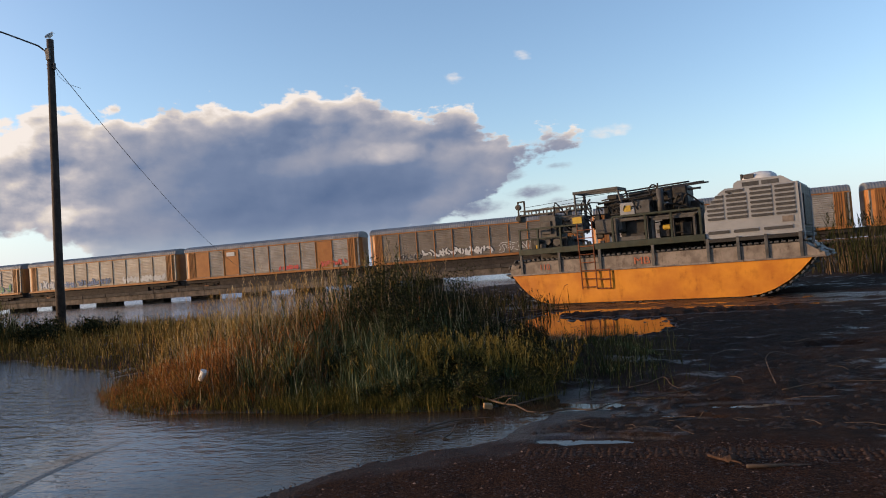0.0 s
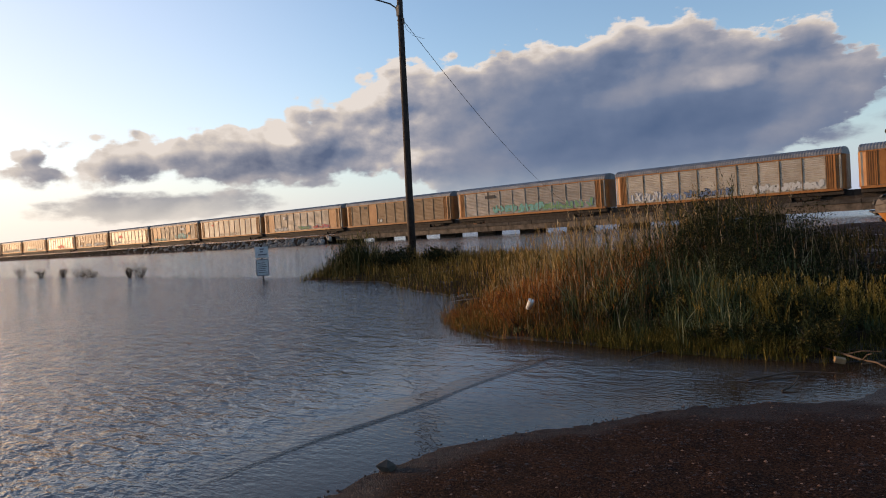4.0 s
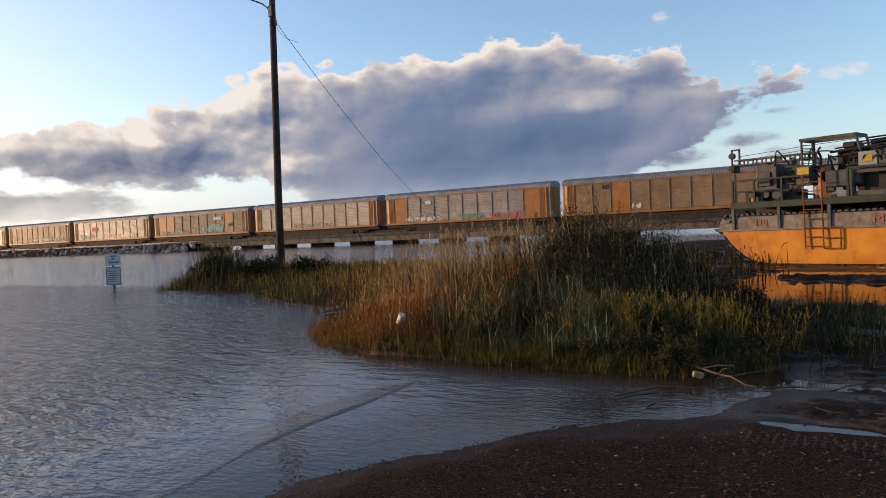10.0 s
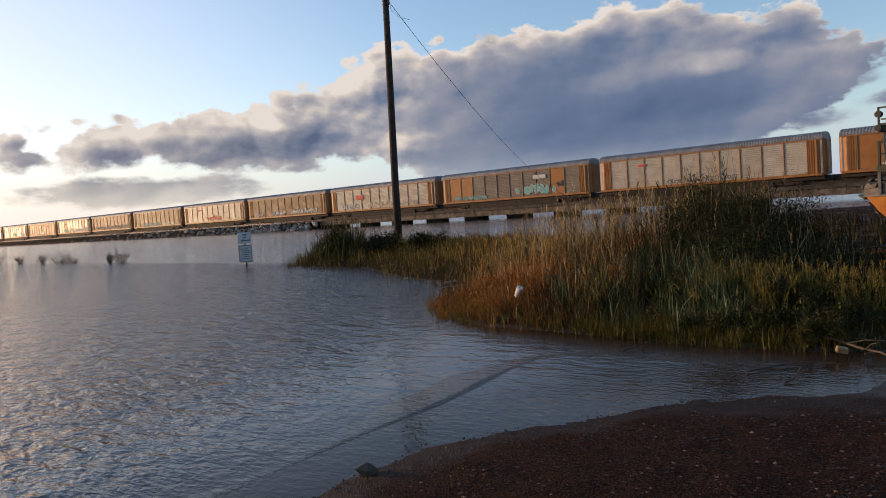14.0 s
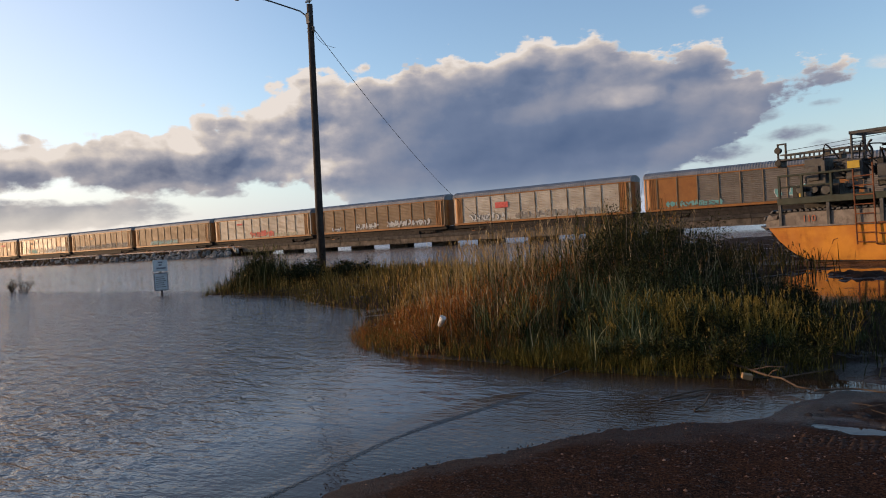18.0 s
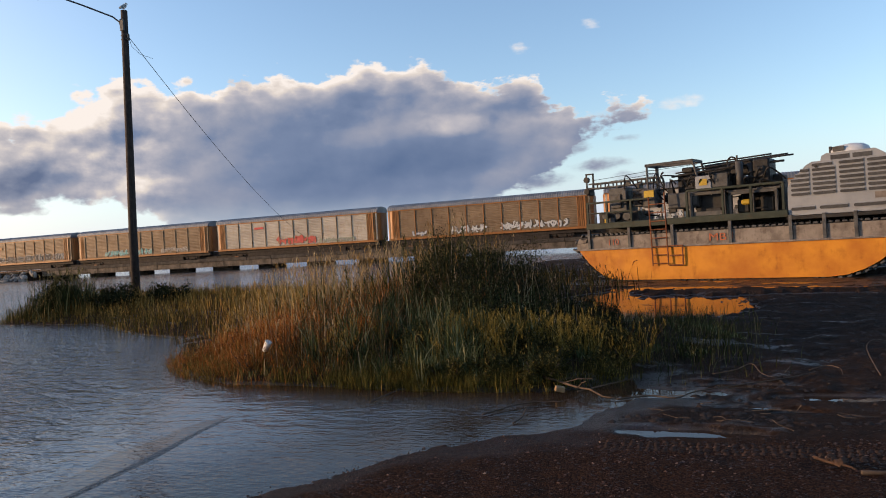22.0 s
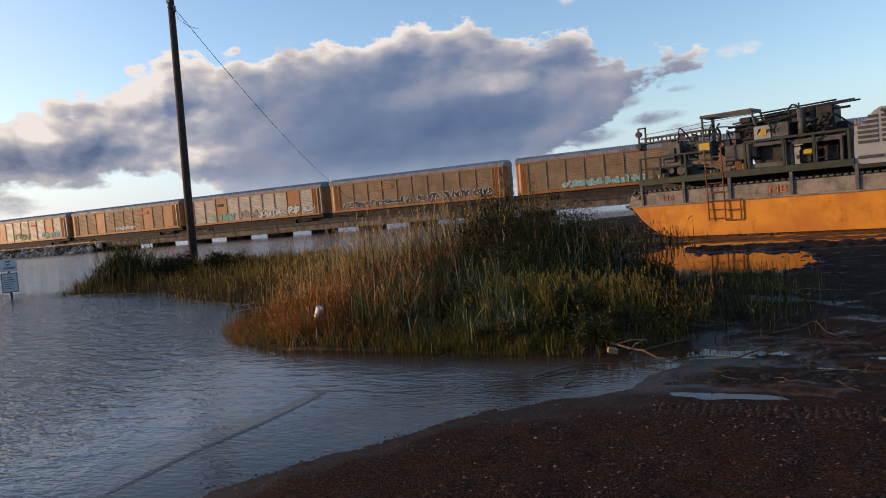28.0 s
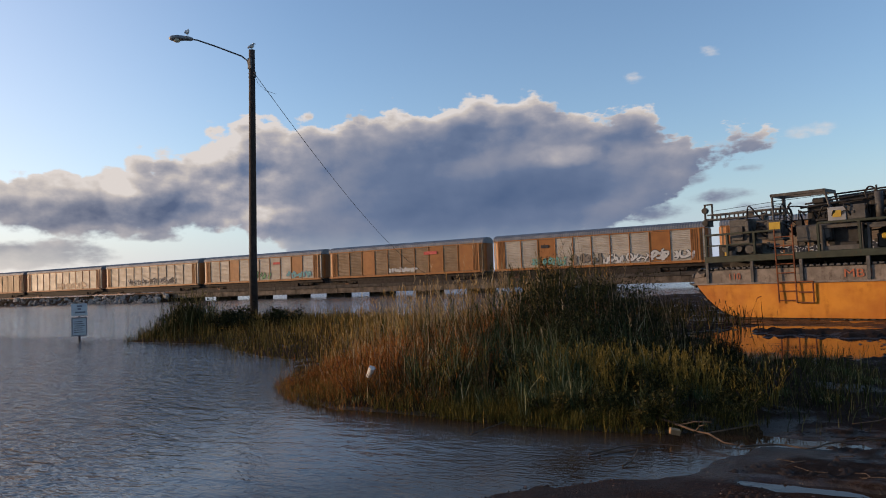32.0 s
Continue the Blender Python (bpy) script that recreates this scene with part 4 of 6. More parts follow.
G_, B_, T_, D_, O_, R_ = "galvanised", "bright_panel", "tan_panel", "grey_panel", "orange_paint", "brown_paint"
WH, BK, TE, GN, RD, BL = "spray_white", "spray_black", "spray_teal", "spray_green", "spray_red", "spray_blue"
FLEET = {
    -5: dict(panels=D_, posts=O_, ends=O_), -4: dict(panels=G_, posts=O_, ends=O_), -3: dict(panels=D_, posts=O_, ends=O_, tags=[(-6, 1.5, 4, 0.9, WH, BK)]),
    -2: dict(panels=G_, posts=O_, ends=O_, solid=(1, 8)),
    -1: dict(panels=D_, posts=O_, ends=O_, tags=[(-6.6, 1.45, 8.4, 1.1, WH, BK), (3.4, 1.45, 6.5, 1.25, D_, WH), (-10.5, 1.4, 3.4, 0.8, BK, WH)]),
    0: dict(panels=G_, posts=O_, ends=O_, solid=(0, 2, 8), tags=[(1.5, 1.4, 2.6, 0.7, RD, RD), (7.6, 1.5, 3.4, 0.8, RD, O_)], plate=(-6.6, 4.0, 1.3, 0.55, WH)),
    1: dict(panels=B_, posts=T_, ends=O_, tags=[(-11.6, 1.4, 4.4, 1.2, WH, BL), (-6.8, 1.4, 1.8, 0.9, BL, WH), (-4.3, 1.5, 6.0, 0.9, BL, BK), (4.2, 1.4, 7.0, 0.9, WH, WH)]),
    2: dict(panels=G_, posts=G_, ends=O_, tags=[(-6.0, 1.4, 9.0, 1.3, TE, GN), (3.2, 1.4, 8.2, 1.2, GN, BL)], plate=(-7.6, 3.9, 2.0, 0.45, BK)),
    3: dict(panels=T_, posts=T_, ends=O_, solid=(2,), tags=[(-4.6, 1.6, 1.0, 0.6, WH, WH)], plate=(-8.2, 4.2, 0.9, 0.5, BK), solid_look=O_),
    4: dict(panels=G_, posts=T_, ends=O_, solid=(0, 9), tags=[(-9.5, 1.4, 5.0, 0.8, WH, BK), (-1.0, 1.4, 4.5, 0.8, GN, BL), (4.4, 1.4, 5.0, 0.7, RD, BL)], plate=(-6.2, 3.8, 1.0, 0.55, WH)),
    5: dict(panels=B_, posts=O_, ends=O_, tags=[(-4, 1.4, 8.0, 0.7, D_, WH)], plate=(-8.0, 3.9, 1.1, 0.3, RD)),
    6: dict(panels=D_, posts=T_, ends=O_, solid=(0, 1, 8), tags=[(1.2, 1.55, 6.4, 1.35, TE, WH), (-11, 1.4, 6.5, 0.7, TE, D_), (8.0, 2.3, 1.4, 1.0, BK, BK)], plate=(4.3, 3.7, 2.2, 0.55, WH)),
    7: dict(panels=B_, posts=T_, ends=O_, tags=[(-10.8, 1.45, 5.4, 1.0, WH, BK), (-3, 1.4, 12.0, 0.9, G_, D_)], plate=(-6.3, 3.1, 2.1, 0.8, RD)),
    8: dict(panels=T_, posts=O_, ends=O_, tags=[(-4.6, 1.4, 4.4, 1.0, WH, BK), (2.0, 1.45, 8.6, 1.0, WH, BK), (-10, 1.4, 1.6, 0.7, WH, BL)]),
    9: dict(panels=B_, posts=T_, ends=O_, tags=[(-3.0, 1.4, 6.6, 1.2, RD, O_), (4.2, 1.35, 5.4, 0.6, G_, GN)], plate=(-6.6, 3.9, 1.6, 0.3, RD)),
    10: dict(panels=T_, posts=T_, ends=O_, tags=[(-7.5, 1.4, 9.0, 0.9, TE, WH), (4.0, 1.4, 5.0, 0.8, D_, WH)]),
    11: dict(panels=T_, posts=O_, ends=O_, solid=(), tags=[(-11.5, 1.4, 11.0, 1.0, BK, WH), (0.8, 1.4, 10.4, 1.15, BK, WH)], plate=(-4.6, 3.7, 1.5, 0.4, O_)),
    12: dict(panels=B_, posts=O_, ends=O_, solid=(2, 8), tags=[(-8.0, 1.4, 4.8, 1.05, TE, GN), (-2.6, 1.4, 3.6, 1.3, D_, BK), (1.2, 1.4, 5.4, 1.1, WH, BK), (7.0, 1.45, 5.2, 1.25, WH, BK)], plate=(-6.7, 3.75, 1.1, 0.4, BK)),
    13: dict(panels=T_, posts=O_, ends=O_, solid=(2, 7, 9), tags=[(-2.2, 1.5, 4.8, 0.75, WH, WH)], plate=(4.0, 3.85, 2.2, 0.45, RD)),
    14: dict(panels=B_, posts=O_, ends=O_, solid=(2, 8), tags=[(-2.2, 1.4, 4.2, 1.3, GN, BK), (6.2, 1.4, 4.2, 1.3, TE, BL)], plate=(3.2, 3.8, 1.6, 0.35, RD)),
    15: dict(panels=B_, posts=T_, ends=O_, tags=[(-6.5, 1.45, 14.0, 1.2, BK, WH)]),
    16: dict(panels=B_, posts=O_, ends=R_, tags=[(-2, 1.4, 10.0, 1.2, D_, R_)]),
    17: dict(panels=T_, posts=T_, ends=R_),
}
FLEET_REST = [dict(panels=B_, posts=O_, ends=O_), dict(panels=T_, posts=T_, ends=O_), dict(panels=B_, posts=T_, ends=R_, tags=[(-6, 1.4, 8, 0.9, WH, BK)]),
              dict(panels=T_, posts=O_, ends=O_), dict(panels=G_, posts=O_, ends=R_)]
TRAIN = {}
for k in range(-5, 29):
    TRAIN[k] = railcar(k, **FLEET.get(k, FLEET_REST[k % 5]))

# ---- amphibious drilling buggy: local x along it, near side at y = 0, z from the mud ----
BUGGY = pose(-0.35, 25.25, 0.02, 0, 0, -16.5)
buggy = thing("amphibious_buggy", "orange pontoon marsh buggy with drilling machinery, standing on mud", "marsh buggy", BUGGY)
HULL = [(-5.18, 1.18), (-5.0, 0.96), (-4.78, 0.68), (-4.5, 0.42), (-4.2, 0.20), (-3.85, 0.06), (-3.4, 0.02), (3.3, 0.02), (3.8, 0.08), (4.25, 0.24), (4.65, 0.47), (5.0, 0.76), (5.28, 1.05), (5.38, 1.18)]
for y in (0.0, 2.35):
    part("pontoon", prism(bmesh.new(), HULL, y, y + 1.35), "orange_hull", buggy, "scuffed orange steel pontoon")
    bm = prism(bmesh.new(), [(-5.25, 1.20), (5.72, 1.20), (5.72, 1.30), (5.50, 1.40), (5.15, 1.66), (-4.45, 1.66), (-4.75, 1.46), (-5.25, 1.40)], y + 0.02, y + 1.33)
    part("gunwale_band", bm, "white_band", buggy, "dirty off-white upper band")
    part("rub_rail", slab(-5.28, 5.76, y - 0.05, y + 1.40, 1.155, 1.215, 0.01), "white_band", buggy)
    for u in (-0.02, ):
        for x in (-4.7, -3.1, -1.5, 0.45, 2.3, 3.25, 4.1, 5.1):
            part("stay", slab(x - 0.055, x + 0.055, y - 0.05, y + 0.04, 1.21, 2.0, 0.01), "steel_dark", buggy)
bm = slab(-0.07, 0.07, -0.06, 1.30, -0.012, 0.05, 0.01)
box(bm, -0.03, 0.03, -0.1, 0.1, 0.03, 0.09)
cleat = part("track_cleat", bm, "steel_dark", buggy)
run = [Vector((x, 0, z)) for x, z in [(-4.95, 1.70), (-5.2, 1.5), (-5.3, 1.25)]] + [Vector((x, 0, z)) for x, z in HULL] + [Vector((5.5, 0, 1.35)), Vector((5.3, 0, 1.70))]
run = [Vector((x * 1.012, 0, z - 0.03 if z < 1.3 else z)) for x, _, z in run]
steps = []
for a, b in zip(run, run[1:]):
    steps += [(a + (b - a) * (i / max(1, int((b - a).length / 0.2))), (b - a)) for i in range(max(1, int((b - a).length / 0.2)))]
steps += [(Vector((5.2 - 0.2 * i, 0, 1.70)), Vector((-1, 0, 0))) for i in range(51)]
for i, (p, d) in enumerate(steps):
    ang = math.atan2(d.z, d.x)
    m = Matrix.Translation((p.x, 0.0, p.z)) @ Matrix.Rotation(-ang, 4, "Y") @ Matrix.Rotation(math.pi, 4, "X") @ Matrix.Translation((0, -1.3, 0))
    if i == 0:
        cleat.matrix_basis = m
    else:
        again(cleat, m)
part("track_bed", slab(-4.9, 5.25, 0.05, 1.28, 1.665, 1.70, 0.005), "machine_dark", buggy)
# deck
bm = slab(-4.78, 2.25, -0.06, 0.10, 1.94, 2.17, 0.015)
box(bm, -4.78, 2.25, 3.6, 3.76, 1.94, 2.17)
part("deck_beam", bm, "deck_green", buggy, "dark green deck edge beam")
part("deck_plate", slab(-4.76, 5.2, 0.1, 3.6, 2.02, 2.14, 0.01), "deck_green", buggy)
# dark box added to fill the gap between the pontoons under the deck
part("belly_beam", slab(-4.6, 5.0, 1.5, 2.2, 1.2, 2.0, 0.02), "machine_dark", buggy)
part("cross_beam", slab(2.2, 5.2, -0.04, 3.7, 1.84, 1.96, 0.01), "machine_dark", buggy)
# railing
for x in (-4.72, -3.95, -3.0, -0.95, 0.25, 1.15, 2.12):
    part("rail_post", slab(x - 0.04, x + 0.04, 0.0, 0.07, 2.17, 2.95 if x < -2 else 3.06, 0.008), "deck_green", buggy)
part("top_rail", slab(-4.76, -2.3, -0.005, 0.075, 2.90, 2.97, 0.01), "deck_green", buggy)
part("top_rail", slab(-0.95, 2.16, -0.005, 0.075, 3.02, 3.10, 0.01), "deck_green", buggy)
part("mid_rail", slab(-4.76, -3.0, 0.005, 0.06, 2.52, 2.57, 0.01), "deck_green", buggy)
# ladder and step bracket
lad = part("ladder", tube(tube(bmesh.new(), [(-2.22, -0.12, 0.52), (-2.30, -0.02, 2.95)], 0.026), [(-1.66, -0.12, 0.52), (-1.72, -0.02, 3.1)], 0.026), "rust", buggy, "rusty boarding ladder")
for i in range(8):
    z = 0.60 + 0.30 * i
    part("rung", tube(bmesh.new(), [(-2.22 - 0.01 * i, -0.12 + 0.012 * i, z), (-1.66 - 0.007 * i, -0.12 + 0.012 * i, z)], 0.018, 6), "rust", lad)
bm = bmesh.new()
for a, b in (((-1.66, 0.52), (-1.16, 0.52)), ((-1.16, 0.52), (-1.16, 1.22)), ((-1.60, 0.86), (-1.16, 0.86)), ((-1.62, 1.20), (-1.16, 1.20))):
    tube(bm, [(a[0], -0.07, a[1]), (b[0], -0.07, b[1])], 0.026, 6)
part("step_bracket", bm, "rust", buggy, "rusty welded step bracket")
# painted writing on the band
def lettering(text, x, z, size, mat, parent, y=-0.001, wide=1.0):
    cu = bpy.data.curves.new("lettering", "FONT")
    cu.body, cu.size, cu.extrude = text, size, 0.003
    tmp = new("lettering", cu)
    dg = bpy.context.evaluated_depsgraph_get()
    me = bpy.data.meshes.new_from_object(tmp.evaluated_get(dg))
    bpy.data.objects.remove(tmp)
    me.materials.clear()
    me.materials.append(M[mat])
    o = new("lettering", me)
    o.parent, o.matrix_basis = parent, Matrix.Translation((x, y, z)) @ Matrix.Rotation(math.pi / 2, 4, "X") @ Matrix.Diagonal((wide, 1, 1, 1))
    return o
tagged(lettering("110", -3.98, 1.33, 0.31, "letter_red", buggy), "hand-painted red number")
tagged(lettering("MB", -0.28, 1.31, 0.36, "letter_red", buggy, wide=1.25), "hand-painted red letters")
part("number_bar", slab(0.48, 0.52, 0.0, 0.02, 1.32, 1.57, 0.002), "letter_red", buggy)
part("weld_scar", tube(bmesh.new(), [(-3.05, -0.004, 0.55), (-3.0, -0.004, 0.68), (-2.85, -0.004, 0.74)], 0.012, 5), "rust", buggy)
# engine housing with louvres
CAB = [(2.24, 1.97), (5.16, 1.97), (5.14, 3.58), (2.98, 3.60), (2.80, 3.50), (2.44, 3.12), (2.26, 2.86)]
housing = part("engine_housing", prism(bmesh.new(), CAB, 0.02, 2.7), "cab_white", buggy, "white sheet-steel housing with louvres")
def louvre(x0, x1, z, h=0.088):
    bm = bmesh.new()
    n = 6
    pts = [(x0 + h / 2 - math.cos(math.pi * (i / n - 0.5)) * h / 2, z + math.sin(math.pi * (i / n - 0.5)) * h / 2) for i in range(n + 1)]
    pts += [(x1 - h / 2 + math.cos(math.pi * (0.5 - i / n)) * h / 2, z + math.sin(math.pi * (0.5 - i / n)) * h / 2) for i in range(n + 1)]
    prism(bm, pts, -0.004, 0.012)
    part("louvre", bm, "slot_dark", housing)
    hood = bmesh.new()
    a = [hood.verts.new(p) for p in ((x0 + 0.01, 0.018, z + h / 2 + 0.012), (x1 - 0.01, 0.018, z + h / 2 + 0.012), (x1 - 0.01, -0.014, z + h / 2 - 0.004), (x0 + 0.01, -0.014, z + h / 2 - 0.004))]
    b = [hood.verts.new(v.co + Vector((0, 0, 0.008))) for v in a]
    hood.faces.new(b)
    hood.faces.new(a[::-1])
    for i in range(4):
        hood.faces.new((a[i], a[(i + 1) % 4], b[(i + 1) % 4], b[i]))
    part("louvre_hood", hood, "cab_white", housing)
for r in range(7):
    z = 2.62 + 0.145 * r
    for j, (a, b) in enumerate(((2.36, 2.90), (2.98, 3.62), (3.72, 4.38), (4.46, 5.04))):
        if j == 0 and r > 3:
            a = 2.36 + (r - 3) * 0.14
            if a > 2.7:
                continue
        if j == 1 and r == 6:
            b = 3.55
        louvre(a, b, z)
for a, b in ((2.34, 3.02), (3.14, 3.92), (4.06, 4.92)):
    louvre(a, b, 2.17, 0.10)
part("notice", slab(4.62, 4.95, -0.004, 0.02, 2.34, 2.52, 0.002), "white_band", housing, "faded cream notice")
# open end frame and doors at the housing's end
part("end_panel", slab(5.155, 5.20, 0.2, 2.5, 2.0, 3.5, 0.01), "machine_grey", buggy)
part("radiator", slab(5.20, 5.24, 0.4, 2.3, 2.2, 3.2, 0.01), "machine_dark", buggy)
for y in (0.06, 2.6):
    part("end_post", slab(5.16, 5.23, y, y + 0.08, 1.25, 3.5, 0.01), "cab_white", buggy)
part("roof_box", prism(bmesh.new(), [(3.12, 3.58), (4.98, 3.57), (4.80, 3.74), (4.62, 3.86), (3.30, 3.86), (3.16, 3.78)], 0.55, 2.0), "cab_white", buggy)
for a in (3.42, 4.02):
    part("roof_vent", slab(a, a + 0.52, 0.54, 0.56, 3.64, 3.78, 0.002), "slot_dark", buggy)
bm = bmesh.new()
ring = [(math.cos(t), math.sin(t)) for t in [math.pi * i / 14 for i in range(15)]]
prof = [(3.40, 0.22, 0.30), (3.50, 0.24, 0.34), (3.95, 0.29, 0.40), (4.25, 0.25, 0.34), (4.40, 0.15, 0.22), (4.45, 0.03, 0.05)]
prev = None
for x, rz, ry in prof:
    row = [bm.verts.new((x, 1.1 + c * ry, 3.85 + s * rz)) for c, s in ring]
    if prev:
        for i in range(len(row) - 1):
            bm.faces.new((prev[i], prev[i + 1], row[i + 1], row[i]))
    else:
        bm.faces.new(row[::-1])
    prev = row
bmesh.ops.recalc_face_normals(bm, faces=bm.faces)
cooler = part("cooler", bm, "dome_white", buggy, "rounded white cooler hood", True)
part("cooler_grille", slab(3.34, 3.42, 0.82, 1.38, 3.87, 4.08, 0.01), "slot_dark", cooler)
part("cooler_grille", slab(3.46, 3.78, 0.70, 0.80, 3.90, 4.05, 0.01), "machine_grey", cooler)
part("exhaust_hole", tube(bmesh.new(), [(3.10, 0.03, 3.44), (3.10, -0.012, 3.44)], 0.045, 12), "machine_dark", housing)
# machinery on the deck
def bits(name, mat, *boxes, bevel=0.015, label=""):
    bm = bmesh.new()
    for b in boxes:
        box(bm, *b, bevel)
    return part(name, bm, mat, buggy, label)
bits("winch_housing", "machine_grey", (-4.05, -3.35, 0.5, 1.5, 2.55, 3.45), (-3.95, -3.55, 0.42, 0.5, 2.7, 3.2))
bits("winch_base", "machine_dark", (-4.45, -2.9, 0.4, 1.9, 2.14, 2.55))
bits("pump_cylinder", "machine_grey", (-3.42, -3.28, 0.3, 0.5, 2.9, 3.35))
bits("valve_block", "machine_grey", (-3.15, -2.6, 0.6, 1.4, 2.7, 3.35))
bits("side_cabinet", "machine_grey", (-2.62, -2.12, 0.25, 0.8, 2.62, 3.28), (-2.58, -2.16, 0.22, 0.26, 2.66, 3.05))
bits("warning_plate", "yellow", (-2.55, -2.18, 0.20, 0.225, 2.98, 3.22), bevel=0.003, label="yellow warning plate")
bits("fluid_tank", "machine_grey", (-1.70, -0.62, 0.25, 1.2, 2.50, 3.04), (-0.84, -0.62, 0.2, 0.25, 2.55, 2.98), bevel=0.04)
bits("control_box", "cab_white", (-0.72, -0.18, 0.30, 0.75, 3.10, 3.55), label="white control box with a yellow label")
bits("box_label", "yellow", (-0.58, -0.32, 0.288, 0.30, 3.22, 3.44), bevel=0.002)
bits("control_box", "machine_grey", (-0.16, 0.36, 0.32, 0.85, 3.12, 3.58), (-0.05, 0.05, 0.30, 0.32, 3.3, 3.4))
bits("engine_block", "machine_dark", (-1.55, -0.75, 0.9, 1.8, 3.0, 3.75), (-1.35, -0.95, 0.8, 1.6, 3.75, 3.95), (-0.6, 0.5, 1.0, 2.0, 3.0, 3.95), bevel=0.04)
bits("skid_frame", "machine_grey", (-0.92, 0.30, 0.15, 0.25, 2.88, 3.0), (-0.92, -0.80, 0.15, 0.3, 2.17, 2.9), (0.18, 0.30, 0.15, 0.3, 2.17, 2.9), (-0.8, 0.18, 0.15, 0.22, 2.17, 2.32), bevel=0.008)
bits("skid_inside", "machine_dark", (-0.8, 0.18, 0.5, 1.4, 2.17, 2.88), (-0.4, 0.1, 0.3, 0.5, 2.17, 2.42))
bits("skid_frame", "machine_grey", (0.42, 1.92, 0.15, 0.27, 2.80, 2.90), (0.42, 0.50, 0.15, 0.3, 2.17, 2.85), (1.12, 1.20, 0.15, 0.3, 2.17, 2.85), (1.84, 1.92, 0.15, 0.3, 2.17, 2.85), (0.3, 2.0, 0.2, 0.9, 2.9, 2.96), bevel=0.008)
bits("hydraulic_pump", "machine_dark", (0.6, 1.0, 0.4, 0.9, 2.17, 2.65), (1.3, 1.75, 0.5, 1.0, 2.17, 2.7), (0.55, 1.9, 1.0, 1.8, 2.17, 3.4), bevel=0.05)
bits("tarp_bundle", "yellow", (0.75, 1.05, 0.3, 0.42, 2.45, 2.62), bevel=0.04)
part("pressure_tank", tube(bmesh.new(), [(0.72, 0.5, 3.0), (0.70, 0.5, 3.92)], 0.12, 14), "machine_grey", buggy, smooth=True)
part("pressure_tank", tube(bmesh.new(), [(1.02, 0.7, 3.0), (1.02, 0.7, 3.85)], 0.10, 14), "machine_dark", buggy, smooth=True)
part("vent_pipe", tube(bmesh.new(), [(0.62, 0.6, 3.8), (0.62, 0.6, 4.14)], 0.03, 8), "machine_dark", buggy)
bits("rotary_head", "machine_dark", (1.1, 1.62, 0.6, 1.5, 3.15, 3.95), (1.2, 1.5, 0.5, 0.7, 3.3, 3.7), (0.3, 1.1, 0.9, 1.6, 3.5, 3.98), bevel=0.05)
def hose(name, pts, r, mat="machine_dark", sides=7):
    """A bar or hose, rounded through its points."""
    p = [Vector(q) for q in pts]
    out = []
    for i in range(len(p) - 1):
        a, b, c, d = p[max(i - 1, 0)], p[i], p[i + 1], p[min(i + 2, len(p) - 1)]
        for k in range(6):
            t = k / 6
            out.append(0.5 * ((2 * b) + (c - a) * t + (2 * a - 5 * b + 4 * c - d) * t * t + (3 * b - a - 3 * c + d) * t ** 3))
    return part(name, tube(bmesh.new(), out + [p[-1]], r, sides), mat, buggy, smooth=True)
hose("drill_rod", [(-1.6, 0.9, 3.78), (0.3, 0.9, 3.92), (2.3, 0.9, 3.98)], 0.03)
hose("drill_rod", [(-1.4, 1.1, 3.92), (0.5, 1.1, 4.0), (2.1, 1.1, 4.05)], 0.025)
hose("drill_rod", [(-1.7, 0.75, 3.66), (0.4, 0.75, 3.78), (2.05, 0.75, 3.80)], 0.04)
hose("drill_rod", [(-0.8, 1.3, 4.05), (1.55, 1.3, 4.12)], 0.03)
rr = random.Random(11)
for i in range(34):
    x = rr.uniform(-3.6, 1.6)
    z = rr.uniform(2.7, 3.4)
    hose("hose", [(x, rr.uniform(0.3, 1.0), z), (x + rr.uniform(-0.2, 0.3), rr.uniform(0.2, 0.7), z + rr.uniform(0.2, 0.55)), (x + rr.uniform(0.1, 0.7), rr.uniform(0.4, 1.0), z + rr.uniform(-0.1, 0.4))], rr.uniform(0.015, 0.03))
for i in range(60):
    x, z, y = rr.uniform(-3.9, 1.7), rr.uniform(2.25, 3.6), rr.uniform(0.45, 1.5)
    if i % 3:
        sx, sy, sz = rr.uniform(0.06, 0.22), rr.uniform(0.06, 0.2), rr.uniform(0.06, 0.25)
        bits("fitting", rr.choice(("machine_dark", "machine_dark", "machine_grey")), (x, x + sx, y, y + sy, z, z + sz), bevel=0.012)
    else:
        L = rr.uniform(0.3, 1.1)
        hose("pipe", [(x, y, z), (x + L * 0.5, y, z + 0.01), (x + L, y, z + rr.uniform(-0.05, 0.1))], rr.uniform(0.018, 0.04))
hose("hose_loop", [(0.35, 0.6, 3.75), (0.30, 0.6, 3.95), (0.42, 0.6, 4.10), (0.58, 0.6, 4.02), (0.56, 0.6, 3.8)], 0.028)
hose("lever", [(-1.95, 0.5, 3.0), (-1.9, 0.5, 3.5), (-2.0, 0.5, 3.72), (-1.9, 0.5, 3.85)], 0.035)
hose("lever", [(-1.75, 0.6, 3.0), (-1.7, 0.6, 3.6)], 0.02)
for x, z, r in ((-3.25, 2.36, 0.15), (-3.62, 2.40, 0.12), (-4.1, 2.42, 0.12)):
    part("cable_drum", tube(bmesh.new(), [(x, 0.18, z), (x, 0.4, z)], r, 16), "machine_grey", buggy, smooth=False)
